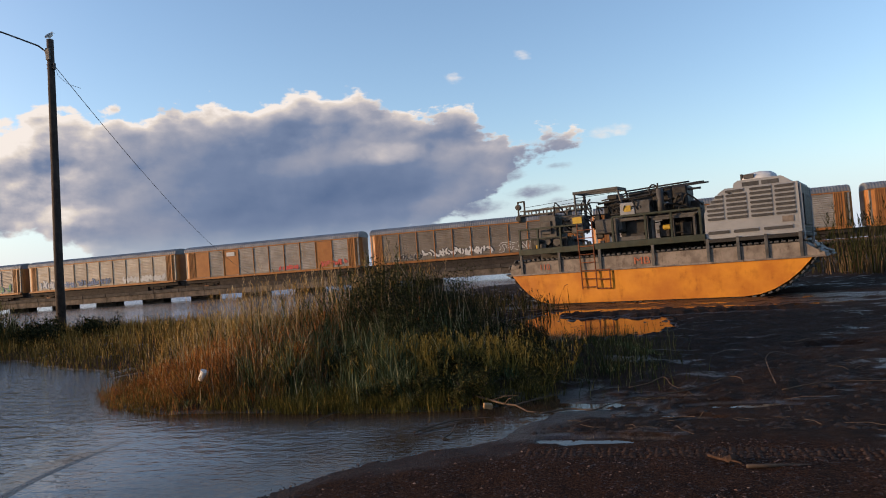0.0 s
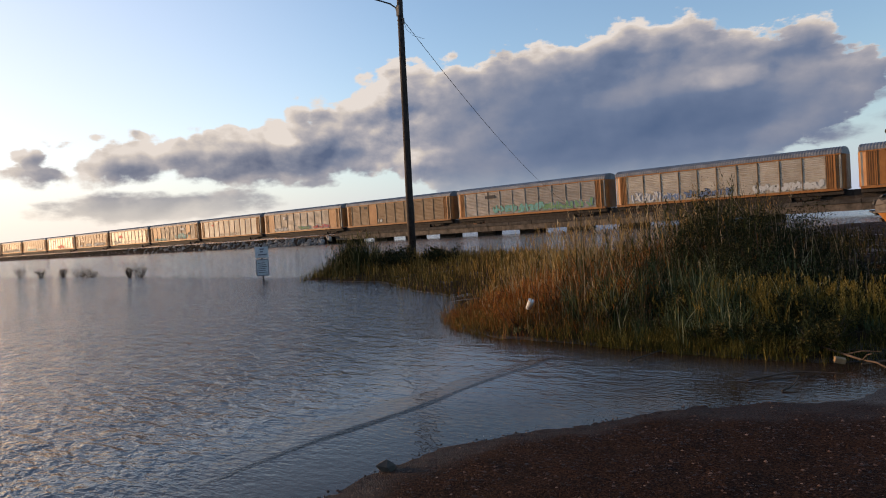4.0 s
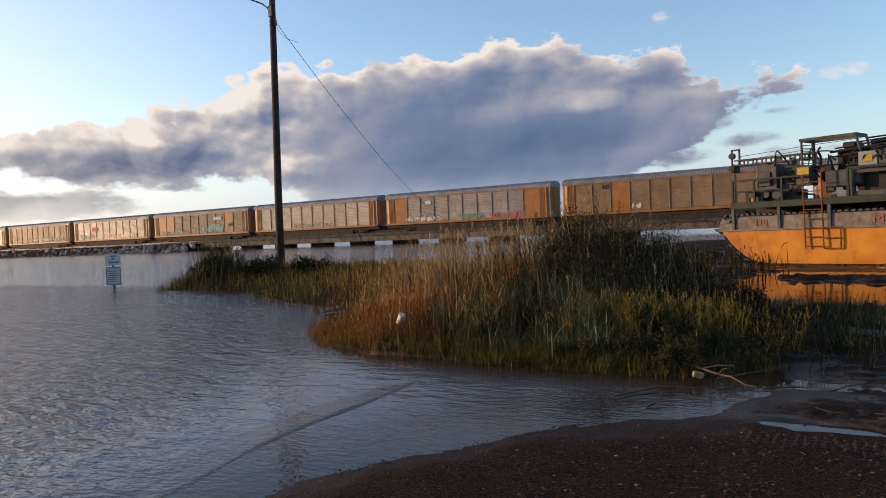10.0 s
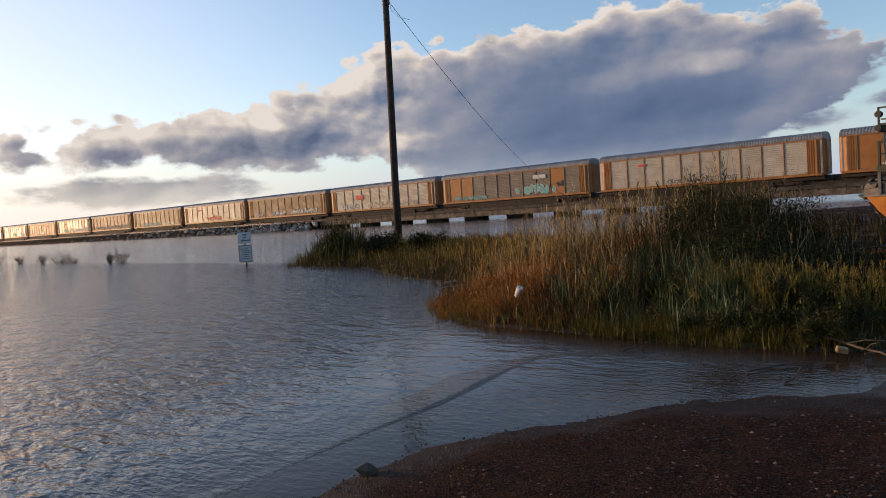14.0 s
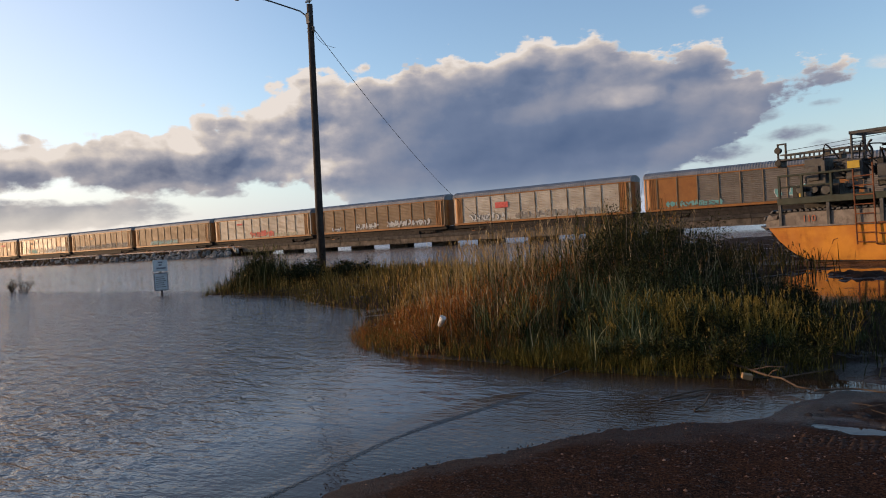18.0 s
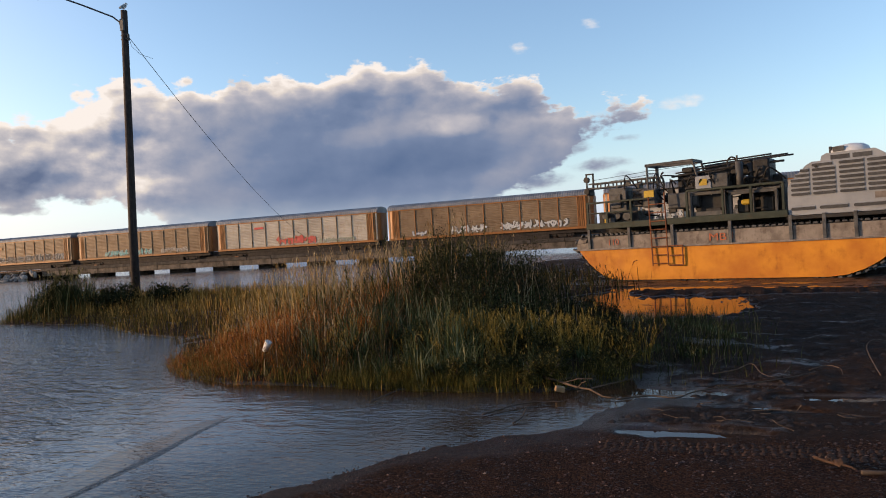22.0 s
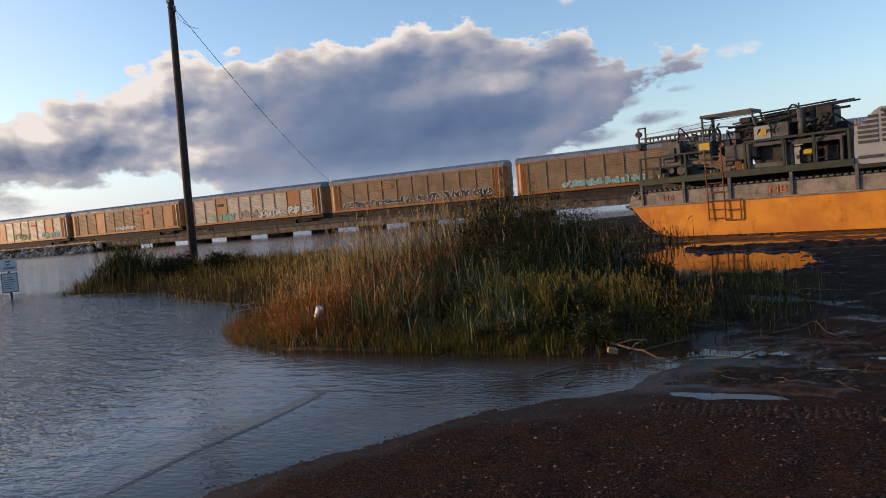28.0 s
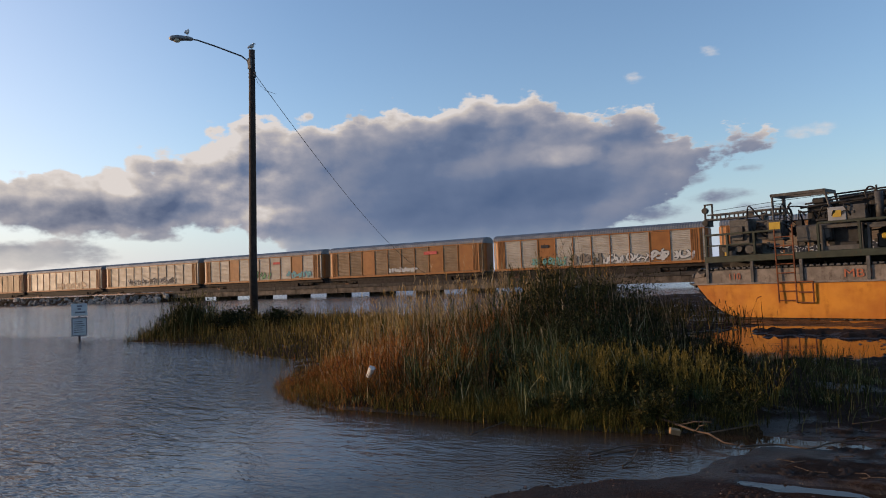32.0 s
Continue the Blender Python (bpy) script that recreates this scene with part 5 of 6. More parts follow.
for b in ((-3.95, -3.7, 0.15, 0.35, 2.15, 2.34), (-2.05, -1.9, 0.15, 0.3, 2.15, 2.28), (-1.5, -1.35, 0.12, 0.25, 2.15, 2.25), (-1.0, -0.95, 0.15, 0.3, 2.15, 2.4)):
    bits("deck_clutter", "machine_grey", b)
bits("deck_clutter", "yellow", (-4.15, -4.0, 0.2, 0.4, 2.15, 2.34), bevel=0.02)
# operator's frame
for y in (0.35, 1.25):
    part("cage_post", tube(bmesh.new(), [(-2.42, y, 2.6), (-2.45, y, 4.12)], 0.04, 8), "machine_grey", buggy)
    part("cage_post", tube(bmesh.new(), [(-0.52, y, 3.0), (-0.80, y, 4.16)], 0.04, 8), "machine_grey", buggy)
bm = slab(-2.5, -0.76, 0.30, 0.38, 4.08, 4.18, 0.01)
box(bm, -2.5, -0.76, 1.22, 1.30, 4.08, 4.18)
box(bm, -2.5, -2.42, 0.3, 1.3, 4.08, 4.18)
box(bm, -0.84, -0.76, 0.3, 1.3, 4.08, 4.18)
part("cage_roof", bm, "machine_grey", buggy)
part("cage_post", tube(bmesh.new(), [(-2.12, 0.6, 3.0), (-2.14, 0.6, 4.08)], 0.03, 8), "machine_grey", buggy)
for i in range(7):
    part("cage_rung", tube(bmesh.new(), [(-2.43, 0.36, 3.35 + 0.1 * i), (-2.14, 0.6, 3.35 + 0.1 * i)], 0.012, 5), "machine_grey", buggy)
# folded mast with its head
for y in (0.75, 1.15):
    for z in (3.52, 3.70):
        part("mast_rail", slab(-5.0, -2.2, y, y + 0.06, z, z + 0.05, 0.005), "machine_grey", buggy)
    for i in range(9):
        x = -4.85 + 0.33 * i
        part("mast_lattice", slab(x, x + 0.05, y + 0.01, y + 0.05, 3.57, 3.70, 0.004), "machine_grey", buggy)
for i in range(5):
    part("mast_cross", slab(-4.9 + 0.65 * i, -4.84 + 0.65 * i, 0.8, 1.16, 3.55, 3.60, 0.004), "machine_grey", buggy)
bm = slab(-5.12, -4.98, 0.75, 1.2, 3.30, 3.60, 0.02)
for x in (-5.12, -4.84):
    box(bm, x, x + 0.05, 0.78, 0.84, 3.55, 4.14)
box(bm, -5.12, -4.79, 0.78, 0.84, 4.09, 4.14)
part("mast_head", bm, "machine_dark", buggy)
for z in (3.45, 3.90):
    part("sheave", tube(bmesh.new(), [(-5.08, 0.72, z), (-5.08, 0.86, z)], 0.11, 14), "machine_dark", buggy)
part("cable", tube(bmesh.new(), [(-4.8, 0.8, 3.86), (-2.4, 0.8, 3.98), (-0.8, 0.8, 4.02)], 0.009, 5), "machine_dark", buggy)
part("cable", tube(bmesh.new(), [(-4.8, 0.9, 3.72), (-2.4, 0.9, 3.86)], 0.009, 5), "machine_dark", buggy)
bits("mast_support", "machine_grey", (-3.9, -3.8, 0.8, 1.2, 3.4, 3.55))
bits("mast_support", "machine_grey", (-3.05, -2.95, 0.8, 1.2, 3.2, 3.52))
# stained mud scraps on the band's front
part("torn_plate", prism(bmesh.new(), [(-5.22, 1.42), (-4.86, 1.46), (-4.80, 1.60), (-5.0, 1.56), (-5.1, 1.64), (-5.2, 1.52)], -0.01, 0.03), "white_band", buggy)

# ---- lamp pole with its wire and birds ----
PB = Vector((-23.42, 22.46, 0.0))
pole = thing("street_lamp", "tall dark timber pole with a cobra-head lamp on an arm", "street lamp", pose(*PB))
part("pole", tube(bmesh.new(), [(0, 0, -0.3), (0.03, 0.0, 3), (0.06, 0.05, 6), (0.10, 0.10, 9.5), (0.13, 0.14, 12.5)], 0.185, 14, 0.135), "wood_pole", pole, smooth=True)
top = Vector((0.13, 0.14, 12.5))
arm_dir = Vector((-1.55, -1.65, 0)).normalized()
arm = [top + Vector((0, 0, -0.8)) + arm_dir * 0.14, top + Vector((0, 0, -0.5)) + arm_dir * 0.20, top + Vector((0, 0, -0.30)) + arm_dir * 0.45, top + Vector((0, 0, 0.10)) + arm_dir * 1.6, top + Vector((0, 0, 0.33)) + arm_dir * 2.35, top + Vector((0, 0, 0.36)) + arm_dir * 2.65]
part("arm", tube(bmesh.new(), arm, 0.035, 10), "steel_dark", pole, "steel lamp arm", True)
part("arm_bracket", slab(top.x - 0.1, top.x + 0.1, top.y - 0.19, top.y - 0.1, 11.6, 12.1, 0.01), "steel_dark", pole)
bm = bmesh.new()
prev = None
side = Vector((-arm_dir.y, arm_dir.x, 0))
for s, hw, hh, dz in ((2.5, 0.05, 0.05, 0.36), (2.62, 0.10, 0.09, 0.37), (2.9, 0.15, 0.11, 0.38), (3.2, 0.19, 0.13, 0.37), (3.42, 0.17, 0.11, 0.35), (3.52, 0.06, 0.04, 0.34)):
    c = top + arm_dir * s + Vector((0, 0, dz))
    row = [bm.verts.new(c + side * math.cos(a) * hw + Vector((0, 0, math.sin(a) * hh))) for a in [2 * math.pi * i / 12 for i in range(12)]]
    if prev:
        for i in range(12):
            bm.faces.new((prev[i], prev[(i + 1) % 12], row[(i + 1) % 12], row[i]))
    else:
        bm.faces.new(row[::-1])
    prev = row
bm.faces.new(prev)
head = part("lamp_head", bm, "lamp_grey", pole, "grey cobra-head lantern", True)
bm = bmesh.new()
bmesh.ops.create_uvsphere(bm, u_segments=12, v_segments=8, radius=1.0, matrix=Matrix.Translation(top + arm_dir * 3.2 + Vector((0, 0, 0.28))) @ Matrix.Diagonal((0.16, 0.16, 0.11, 1)))
part("lens", bm, "lamp_glass", head, "amber lamp lens", True)
for z in (11.25, 11.42):
    part("bracket", slab(-0.05, 0.32, 0.05, 0.13, z, z + 0.05, 0.01), "steel_dark", pole)
part("insulator", tube(bmesh.new(), [(0.33, 0.1, 11.2), (0.33, 0.1, 11.45)], 0.05, 10), "steel_dark", pole)
wire = thing("overhead_wire", "thin sagging black service wire hung from the lamp pole", "wire")
a, b = PB + Vector((0.33, 0.1, 11.35)), Vector((-50.0, 81.6, 2.1))
pts = [a.lerp(b, k / 24) - Vector((0, 0, 1.8 * 4 * (k / 24) * (1 - k / 24))) for k in range(25)]
part("cable", tube(bmesh.new(), pts, 0.014, 5), "machine_dark", wire)
part("tail", tube(bmesh.new(), [a, a + Vector((0.05, 0.1, -0.4)), a + Vector((0.35, 0.25, -0.75)), a + Vector((0.8, 0.5, -0.95))], 0.008, 5), "machine_dark", wire)


def gull(m):
    """A perched gull in parts."""
    g = thing("gull", "grey and white gull perched on the lamp pole", "bird", m, "perched gulls")
    def egg(name, mat, c, r, ang=0.0):
        bm = bmesh.new()
        bmesh.ops.create_uvsphere(bm, u_segments=12, v_segments=8, radius=1.0, matrix=Matrix.Translation(c) @ Matrix.Rotation(ang, 4, "Y") @ Matrix.Diagonal((*r, 1)))
        return part(name, bm, mat, g, smooth=True)
    egg("body", "feather_white", (0, 0, 0.17), (0.15, 0.075, 0.085), -0.6)
    egg("head", "feather_white", (0.10, 0, 0.31), (0.05, 0.042, 0.045))
    for y in (-0.06, 0.06):
        egg("wing", "feather_grey", (-0.05, y, 0.17), (0.17, 0.025, 0.06), -0.7)
    part("beak", tube(bmesh.new(), [(0.14, 0, 0.31), (0.20, 0, 0.295)], 0.013, 6, 0.004), "yellow", g)
    for y in (-0.025, 0.025):
        part("leg", tube(bmesh.new(), [(0.0, y, -0.02), (0.01, y, 0.11)], 0.008, 5), "yellow", g)
    return g


g0 = gull(pose(*(PB + top + Vector((0, 0, 0.01))), 0, 0, 70))
copy_thing(g0, pose(*(PB + top + arm_dir * 2.75 + Vector((0, 0, 0.49))), 0, 0, 120))

# ---- far pole on the right bank ----
pole_b = thing("utility_pole", "weathered grey utility pole behind tall reeds", "utility pole", pose(24.4, 54.5, 0.0))
part("pole", tube(bmesh.new(), [(0, 0, -0.3), (0.1, 0, 10.9)], 0.13, 12, 0.10), "wood_pole", pole_b, smooth=True)
part("arm", tube(bmesh.new(), [(0.1, 0, 10.6), (0.8, -0.2, 11.0), (2.2, -0.5, 11.5)], 0.035, 8), "steel_dark", pole_b)
part("wire", tube(bmesh.new(), [(0.15, 0, 10.0), (14, 2, 9.8), (40, 6, 10.4)], 0.012, 5), "machine_dark", pole_b)

# ---- sign standing in the water ----
sign = thing("notice_sign", "two white notice boards on a post standing in the water", "sign", pose(-24.25, 14.9, 0.0, 0, 0, 55))
part("post", slab(-0.035, 0.035, 0.02, 0.08, -0.6, 1.30, 0.008), "wood_pole", sign)
upper = part("board", slab(-0.26, 0.26, -0.012, 0.018, 0.93, 1.36, 0.005), "sign_white", sign, "upper white notice board")
lower = part("board", slab(-0.25, 0.25, -0.012, 0.018, 0.20, 0.87, 0.005), "sign_white", sign, "lower framed notice board")
bm = bmesh.new()
for x0, x1, z0, z1 in ((-0.25, 0.25, 0.20, 0.235), (-0.25, 0.25, 0.835, 0.87), (-0.25, -0.215, 0.20, 0.87), (0.215, 0.25, 0.20, 0.87)):
    box(bm, x0, x1, -0.022, -0.012, z0, z1)
part("border", bm, "sign_ink", lower)
for x0, x1, z in ((-0.07, 0.09, 1.24), (-0.05, 0.06, 1.14), (-0.14, 0.20, 1.02)):
    part("text_bar", slab(x0, x1, -0.02, -0.014, z, z + 0.055, 0.001), "sign_ink", upper)
for i in range(6):
    part("text_bar", slab(-0.17, 0.17 - 0.03 * (i % 3), -0.02, -0.014, 0.33 + 0.075 * i, 0.35 + 0.075 * i, 0.001), "machine_grey", lower)

# ---- small litter and wood ----
cup = thing("foam_cup", "crumpled white foam cup caught in the reeds", "cup", Matrix.Translation((-6.10, 8.17, 0.40)) @ Euler((0.25, 0.55, 0.3)).to_matrix().to_4x4() @ Matrix.Scale(0.86, 4))
bm = bmesh.new()
prev = None
for z, r in ((-0.09, 0.040), (0.09, 0.058), (0.095, 0.060), (0.09, 0.054), (-0.085, 0.037)):
    row = [bm.verts.new((math.cos(t) * r, math.sin(t) * r * 0.9, z)) for t in [2 * math.pi * i / 18 for i in range(18)]]
    if prev:
        for i in range(18):
            bm.faces.new((prev[i], prev[(i + 1) % 18], row[(i + 1) % 18], row[i]))
    else:
        bm.faces.new(row[::-1])
    prev = row
bm.faces.new(prev)
part("cup_wall", bm, "plastic_white", cup, smooth=True)


def branch(name, label, start, end, r, seed, mat, twigs=4, sag=0.02):
    rr = random.Random(seed)
    th = thing(name, label, "driftwood")
    a, b = Vector(start), Vector(end)
    L = (b - a).length
    pts = [a.lerp(b, k / 7) + Vector((rr.uniform(-1, 1), rr.uniform(-1, 1), rr.uniform(0, 1))) * L * 0.025 for k in range(8)]
    part("stem", tube(bmesh.new(), pts, r, 7, r * 0.45), mat, th, smooth=True)
    for i in range(twigs):
        p = pts[rr.randint(1, 6)]
        q = p + Vector((rr.uniform(-1, 1), rr.uniform(-0.6, 0.6), rr.uniform(-0.1, 0.18))).normalized() * L * rr.uniform(0.1, 0.25)
        q.z = max(q.z, 0.03)
        part("twig", tube(bmesh.new(), [p, p.lerp(q, 0.5) + Vector((0, 0, 0.02)), q], r * 0.45, 5, r * 0.2), mat, th)
    return th


def stem(name, label, points, r, mat, bend=0.0):
    """A crooked stick or vine, rounded through its points, lying on the ground."""
    th = thing(name, label, "driftwood")
    p = [Vector(q) for q in points]
    line = []
    for i in range(len(p) - 1):
        a, b, c, d = p[max(i - 1, 0)], p[i], p[i + 1], p[min(i + 2, len(p) - 1)]
        line += [0.5 * ((2 * b) + (c - a) * t + (2 * a - 5 * b + 4 * c - d) * t * t + (3 * b - a - 3 * c + d) * t ** 3) for t in [k / 5 for k in range(5)]]
    part("stick", tube(bmesh.new(), line + [p[-1]], r, 6, r * 0.5), mat, th, smooth=True)
    return th


bough = branch("driftwood_branch", "pale broken driftwood branch at the water's edge", (-2.15, 7.95, 0.10), (-1.12, 7.02, 0.05), 0.016, 1, "driftwood", 5)
part("side_limb", tube(bmesh.new(), [(-1.54, 7.32, 0.06), (-1.30, 7.5, 0.09), (-1.02, 7.75, 0.12)], 0.010, 6, 0.005), "driftwood", bough)
block = thing("wood_block", "small pale sawn wood block on a driftwood branch", "wood block", pose(-1.72, 7.30, 0.085, 8, 12, 25))
part("block", slab(-0.05, 0.05, -0.03, 0.03, -0.028, 0.028, 0.006), "block_wood", block)
stem("driftwood_branch", "pale dry vine stem lying on the mud", [(-0.23, 8.33, 0.07), (0.0, 8.43, 0.10), (0.18, 8.6, 0.14), (0.27, 8.3, 0.09), (0.43, 8.22, 0.07), (0.58, 8.7, 0.10)], 0.006, "driftwood")
stem("driftwood_branch", "dark crooked stick on the wet mud", [(-1.09, 7.05, 0.05), (-0.8, 7.25, 0.05), (-0.53, 7.2, 0.05), (-0.33, 7.5, 0.06), (0.43, 8.1, 0.07), (0.81, 8.5, 0.08)], 0.010, "twig_dark")
stem("driftwood_branch", "pale dry vine stem lying on the mud", [(0.75, 8.58, 0.08), (0.94, 8.7, 0.11), (1.05, 8.6, 0.10), (1.05, 8.39, 0.07)], 0.006, "driftwood")
stem("driftwood_branch", "pale reed stem arching out of the mud", [(1.40, 8.43, 0.06), (1.44, 9.3, 0.13), (1.47, 9.6, 0.20), (1.62, 9.9, 0.22), (1.95, 10.3, 0.10)], 0.006, "driftwood")
stem("driftwood_branch", "dark stick lying in shallow water", [(-2.28, 6.39, 0.015), (-1.99, 6.85, 0.03), (-1.61, 6.97, 0.03)], 0.009, "twig_dark")
stem("driftwood_branch", "dark stick lying in shallow water", [(-1.90, 6.16, 0.01), (-1.85, 6.29, 0.035), (-1.86, 6.50, 0.08)], 0.009, "twig_dark")
stem("driftwood_branch", "dark stick lying in shallow water", [(-3.68, 6.7, 0.02), (-3.6, 6.9, 0.05), (-3.55, 7.25, 0.06)], 0.010, "twig_dark")
root = branch("driftwood_branch", "torn reddish root on the gravel", (0.48, 5.40, 0.07), (0.70, 5.14, 0.08), 0.013, 7, "root", 6)
part("stump", rock(61, 0.042), "root", root).matrix_basis = Matrix.Translation((0.62, 5.25, 0.085))
stem("driftwood_branch", "dark sodden log half sunk in the gravel", [(0.72, 5.16, 0.06), (0.85, 5.15, 0.07), (1.0, 5.2, 0.06), (1.16, 5.25, 0.05)], 0.017, "twig_dark")
stem("driftwood_branch", "thin dry branch lying on the mud", [(1.4, 8.0, 0.07), (1.9, 8.3, 0.09), (2.6, 8.4, 0.07)], 0.007, "driftwood")
stone = thing("shore_stone", "dark wet stone at the waterline", "stone", pose(-3.42, 2.85, 0.015, 0, 0, 30))
part("rock", rock(44, 0.075), "concrete_dark", stone)

# ---- gravel on the bar ----
rg = np.random.RandomState(7)
NG = 44000
gxs, gys = rg.uniform(-3.9, 7.0, NG * 2), 1.9 + 4.6 * rg.power(1.2, NG * 2)
keep = (inside_distance(LAND, gxs, gys) > rg.uniform(-0.60, 0.02, NG * 2)) & (rg.uniform(0, 1, NG * 2) < np.clip((6.3 + 0.5 * lumps(gxs, gys, 1.5, 21) - gys) / 0.9, 0.02, 1)) & (lumps(gxs, gys, 1.1, 33) > rg.uniform(-1.3, 0.7, NG * 2))
gxs, gys = gxs[keep][:NG], gys[keep][:NG]
n = len(gxs)
size = 0.0028 + 0.0105 * rg.power(0.24, n)
gz = land_height(gxs, gys) + size * 0.25
octa = np.array([[1, 0, 0], [0.3, 0.95, 0], [-0.8, 0.6, 0], [-0.8, -0.6, 0], [0.3, -0.95, 0], [0.1, 0, 0.75]])
turns = rg.uniform(0, 6.283, n)
c, s = np.cos(turns), np.sin(turns)
jit = octa[None] * (1 + rg.uniform(-0.42, 0.42, (n, 6, 1))) * np.stack([rg.uniform(0.8, 1.5, n), rg.uniform(0.7, 1.1, n), rg.uniform(0.5, 1.1, n)], -1)[:, None] * size[:, None, None]
px = jit[..., 0] * c[:, None] - jit[..., 1] * s[:, None] + gxs[:, None]
py = jit[..., 0] * s[:, None] + jit[..., 1] * c[:, None] + gys[:, None]
pz = jit[..., 2] + gz[:, None]
tri = np.array([[0, 1, 5], [1, 2, 5], [2, 3, 5], [3, 4, 5], [4, 0, 5]])
gravel = raw("gravel", np.stack([px, py, pz], -1).reshape(-1, 3), (tri[None] + 6 * np.arange(n)[:, None, None]).reshape(-1, 3), "pebble", False)
tagged(gravel, "loose reddish-brown shore gravel", "gravel", kind="stuff")

# ---- cleat marks pressed up by a tracked machine ----
n = 480
k = np.arange(n)
cx, cy = -0.95 + 0.062 * (k // 4) + rg.uniform(-0.012, 0.012, n), 5.43 + 0.075 * (k % 4) + rg.uniform(-0.012, 0.012, n)
cz = land_height(cx, cy) - 0.004
wedge = np.array([[-0.05, -0.035, 0], [0.05, -0.02, 0], [0.05, 0.035, 0], [-0.05, 0.03, 0], [-0.02, 0.0, 0.034], [0.03, 0.005, 0.026]])
jit = wedge[None] * np.array([0.48, 0.75, 0.55]) * (1 + rg.uniform(-0.25, 0.25, (n, 6, 1)))
faces = np.array([[0, 1, 5], [0, 5, 4], [1, 2, 5], [2, 3, 4], [2, 4, 5], [3, 0, 4]])
treads = raw("tread_marks", np.stack([jit[..., 0] + cx[:, None], jit[..., 1] + cy[:, None], jit[..., 2] + cz[:, None]], -1).reshape(-1, 3), (faces[None] + 6 * k[:, None, None]).reshape(-1, 3), "tread", False)
tagged(treads, "rows of cleat marks pressed into the gravel", "track marks", kind="stuff")

# ---- small waves running in along the shore ----
def shore_wave(seed, half, width, height, m):
    """A low ridge of water with a gentle back and a steep front, along its own y axis, running towards +x."""
    th = thing("shore_wave", "low ripple of brown water running in along the gravel", "wave", m, "shore ripples")
    rw = random.Random(seed)
    ph = [rw.uniform(0, 6.28) for _ in range(4)]
    n = 90
    for name, profile in (("swell", ((-3.2, 0.0), (-2.2, 0.10), (-1.3, 0.34), (-0.6, 0.70), (-0.15, 0.97), (0.0, 1.0))), ("crest", ((0.0, 1.0), (0.10, 0.93), (0.20, 0.66), (0.32, 0.30), (0.52, 0.0)))):
        bm = bmesh.new()
        prev = None
        for i in range(n + 1):
            k = i / n
            y = half * (2 * k - 1)
            x = 0.10 * math.sin(y * 0.8 + ph[0]) + 0.03 * math.sin(y * 2.6 + ph[1]) + 0.02 * y * max(y, 0)
            fade = max(0.0, math.sin(math.pi * k ** 1.3)) ** 1.1
            wob = 1 + 0.28 * math.sin(y * 1.7 + ph[2]) + 0.12 * math.sin(y * 6.3 + ph[3])
            row = [bm.verts.new((x + u * width * (0.8 + 0.2 * wob), y, -0.004 + height * fade * wob * hh)) for u, hh in profile]
            if prev:
                for j in range(len(profile) - 1):
                    bm.faces.new((prev[j], prev[j + 1], row[j + 1], row[j]))
            prev = row
        bmesh.ops.recalc_face_normals(bm, faces=bm.faces)
        if sum(f.normal.z for f in bm.faces) < 0:
            bmesh.ops.reverse_faces(bm, faces=bm.faces)
        o = part(name, bm, "wave_water" if name == "swell" else "wave_front", th, smooth=True)
        o.data.attributes.new("depth", "FLOAT", "POINT").data.foreach_set("value", [0.07 if name == "swell" else 0.0] * len(o.data.vertices))
    return th


# the second at which each wave stands 4.2 m to the left of the eye, and its height
ARRIVALS = [(1.2, 0.020), (4.4, 0.024), (7.0, 0.024), (8.4, 0.015), (10.1, 0.018), (12.0, 0.034), (14.0, 0.020), (16.0, 0.014), (17.2, 0.026), (19.6, 0.014), (22.5, 0.018), (24.4, 0.032), (26.2, 0.024), (28.0, 0.014), (30.2, 0.014)]
WAVES = [shore_wave(30 + i, 3.3, 0.20 + 2.5 * hh, 0.58 * hh, pose(-4.2, 3.7, 0)) for i, (_, hh) in enumerate(ARRIVALS)]

# ---- clods and plant litter on the mud ----
n = 24000
mx, my = rg.uniform(-1.6, 11.0, n), 6.3 + 15.0 * rg.power(0.75, n)
keep = (inside_distance(MOUND, mx, my) < -0.05) & (inside_distance(LAND, mx, my) > 0.2) & (lumps(mx, my, 1.8, 71) > rg.uniform(-0.9, 0.9, n)) & (land_height(mx, my) > 0.012)
mx, my = mx[keep], my[keep]
n = len(mx)
size = 0.008 + 0.040 * rg.power(0.35, n)
mz = land_height(mx, my) - size * 0.1
turns = rg.uniform(0, 6.283, n)
c, s = np.cos(turns), np.sin(turns)
jit = octa[None] * (1 + rg.uniform(-0.4, 0.4, (n, 6, 1))) * size[:, None, None] * np.array([1.3, 1.0, 0.8])
px, py, pz = jit[..., 0] * c[:, None] - jit[..., 1] * s[:, None] + mx[:, None], jit[..., 0] * s[:, None] + jit[..., 1] * c[:, None] + my[:, None], jit[..., 2] + mz[:, None]
clods = raw("mud_clods", np.stack([px, py, pz], -1).reshape(-1, 3), (tri[None] + 6 * np.arange(n)[:, None, None]).reshape(-1, 3), "clod", False)
tagged(clods, "broken clods of dark drying mud", "mud", kind="stuff")
n = 620
lx, ly = rg.uniform(-2.2, 9.0, n), 6.2 + 11.0 * rg.power(0.6, n)
keep = (inside_distance(MOUND, lx, ly) < 0.05) & (inside_distance(LAND, lx, ly) > 0.0) & (lumps(lx, ly, 1.4, 72) > rg.uniform(-0.6, 1.0, n))
lx, ly = lx[keep], ly[keep]
n = len(lx)
L, a = rg.uniform(0.06, 0.38, n), rg.normal(0.2, 0.7, n)
dx, dy, wd = np.cos(a) * L, np.sin(a) * L, rg.uniform(0.002, 0.0045, n)
z0 = land_height(lx, ly)
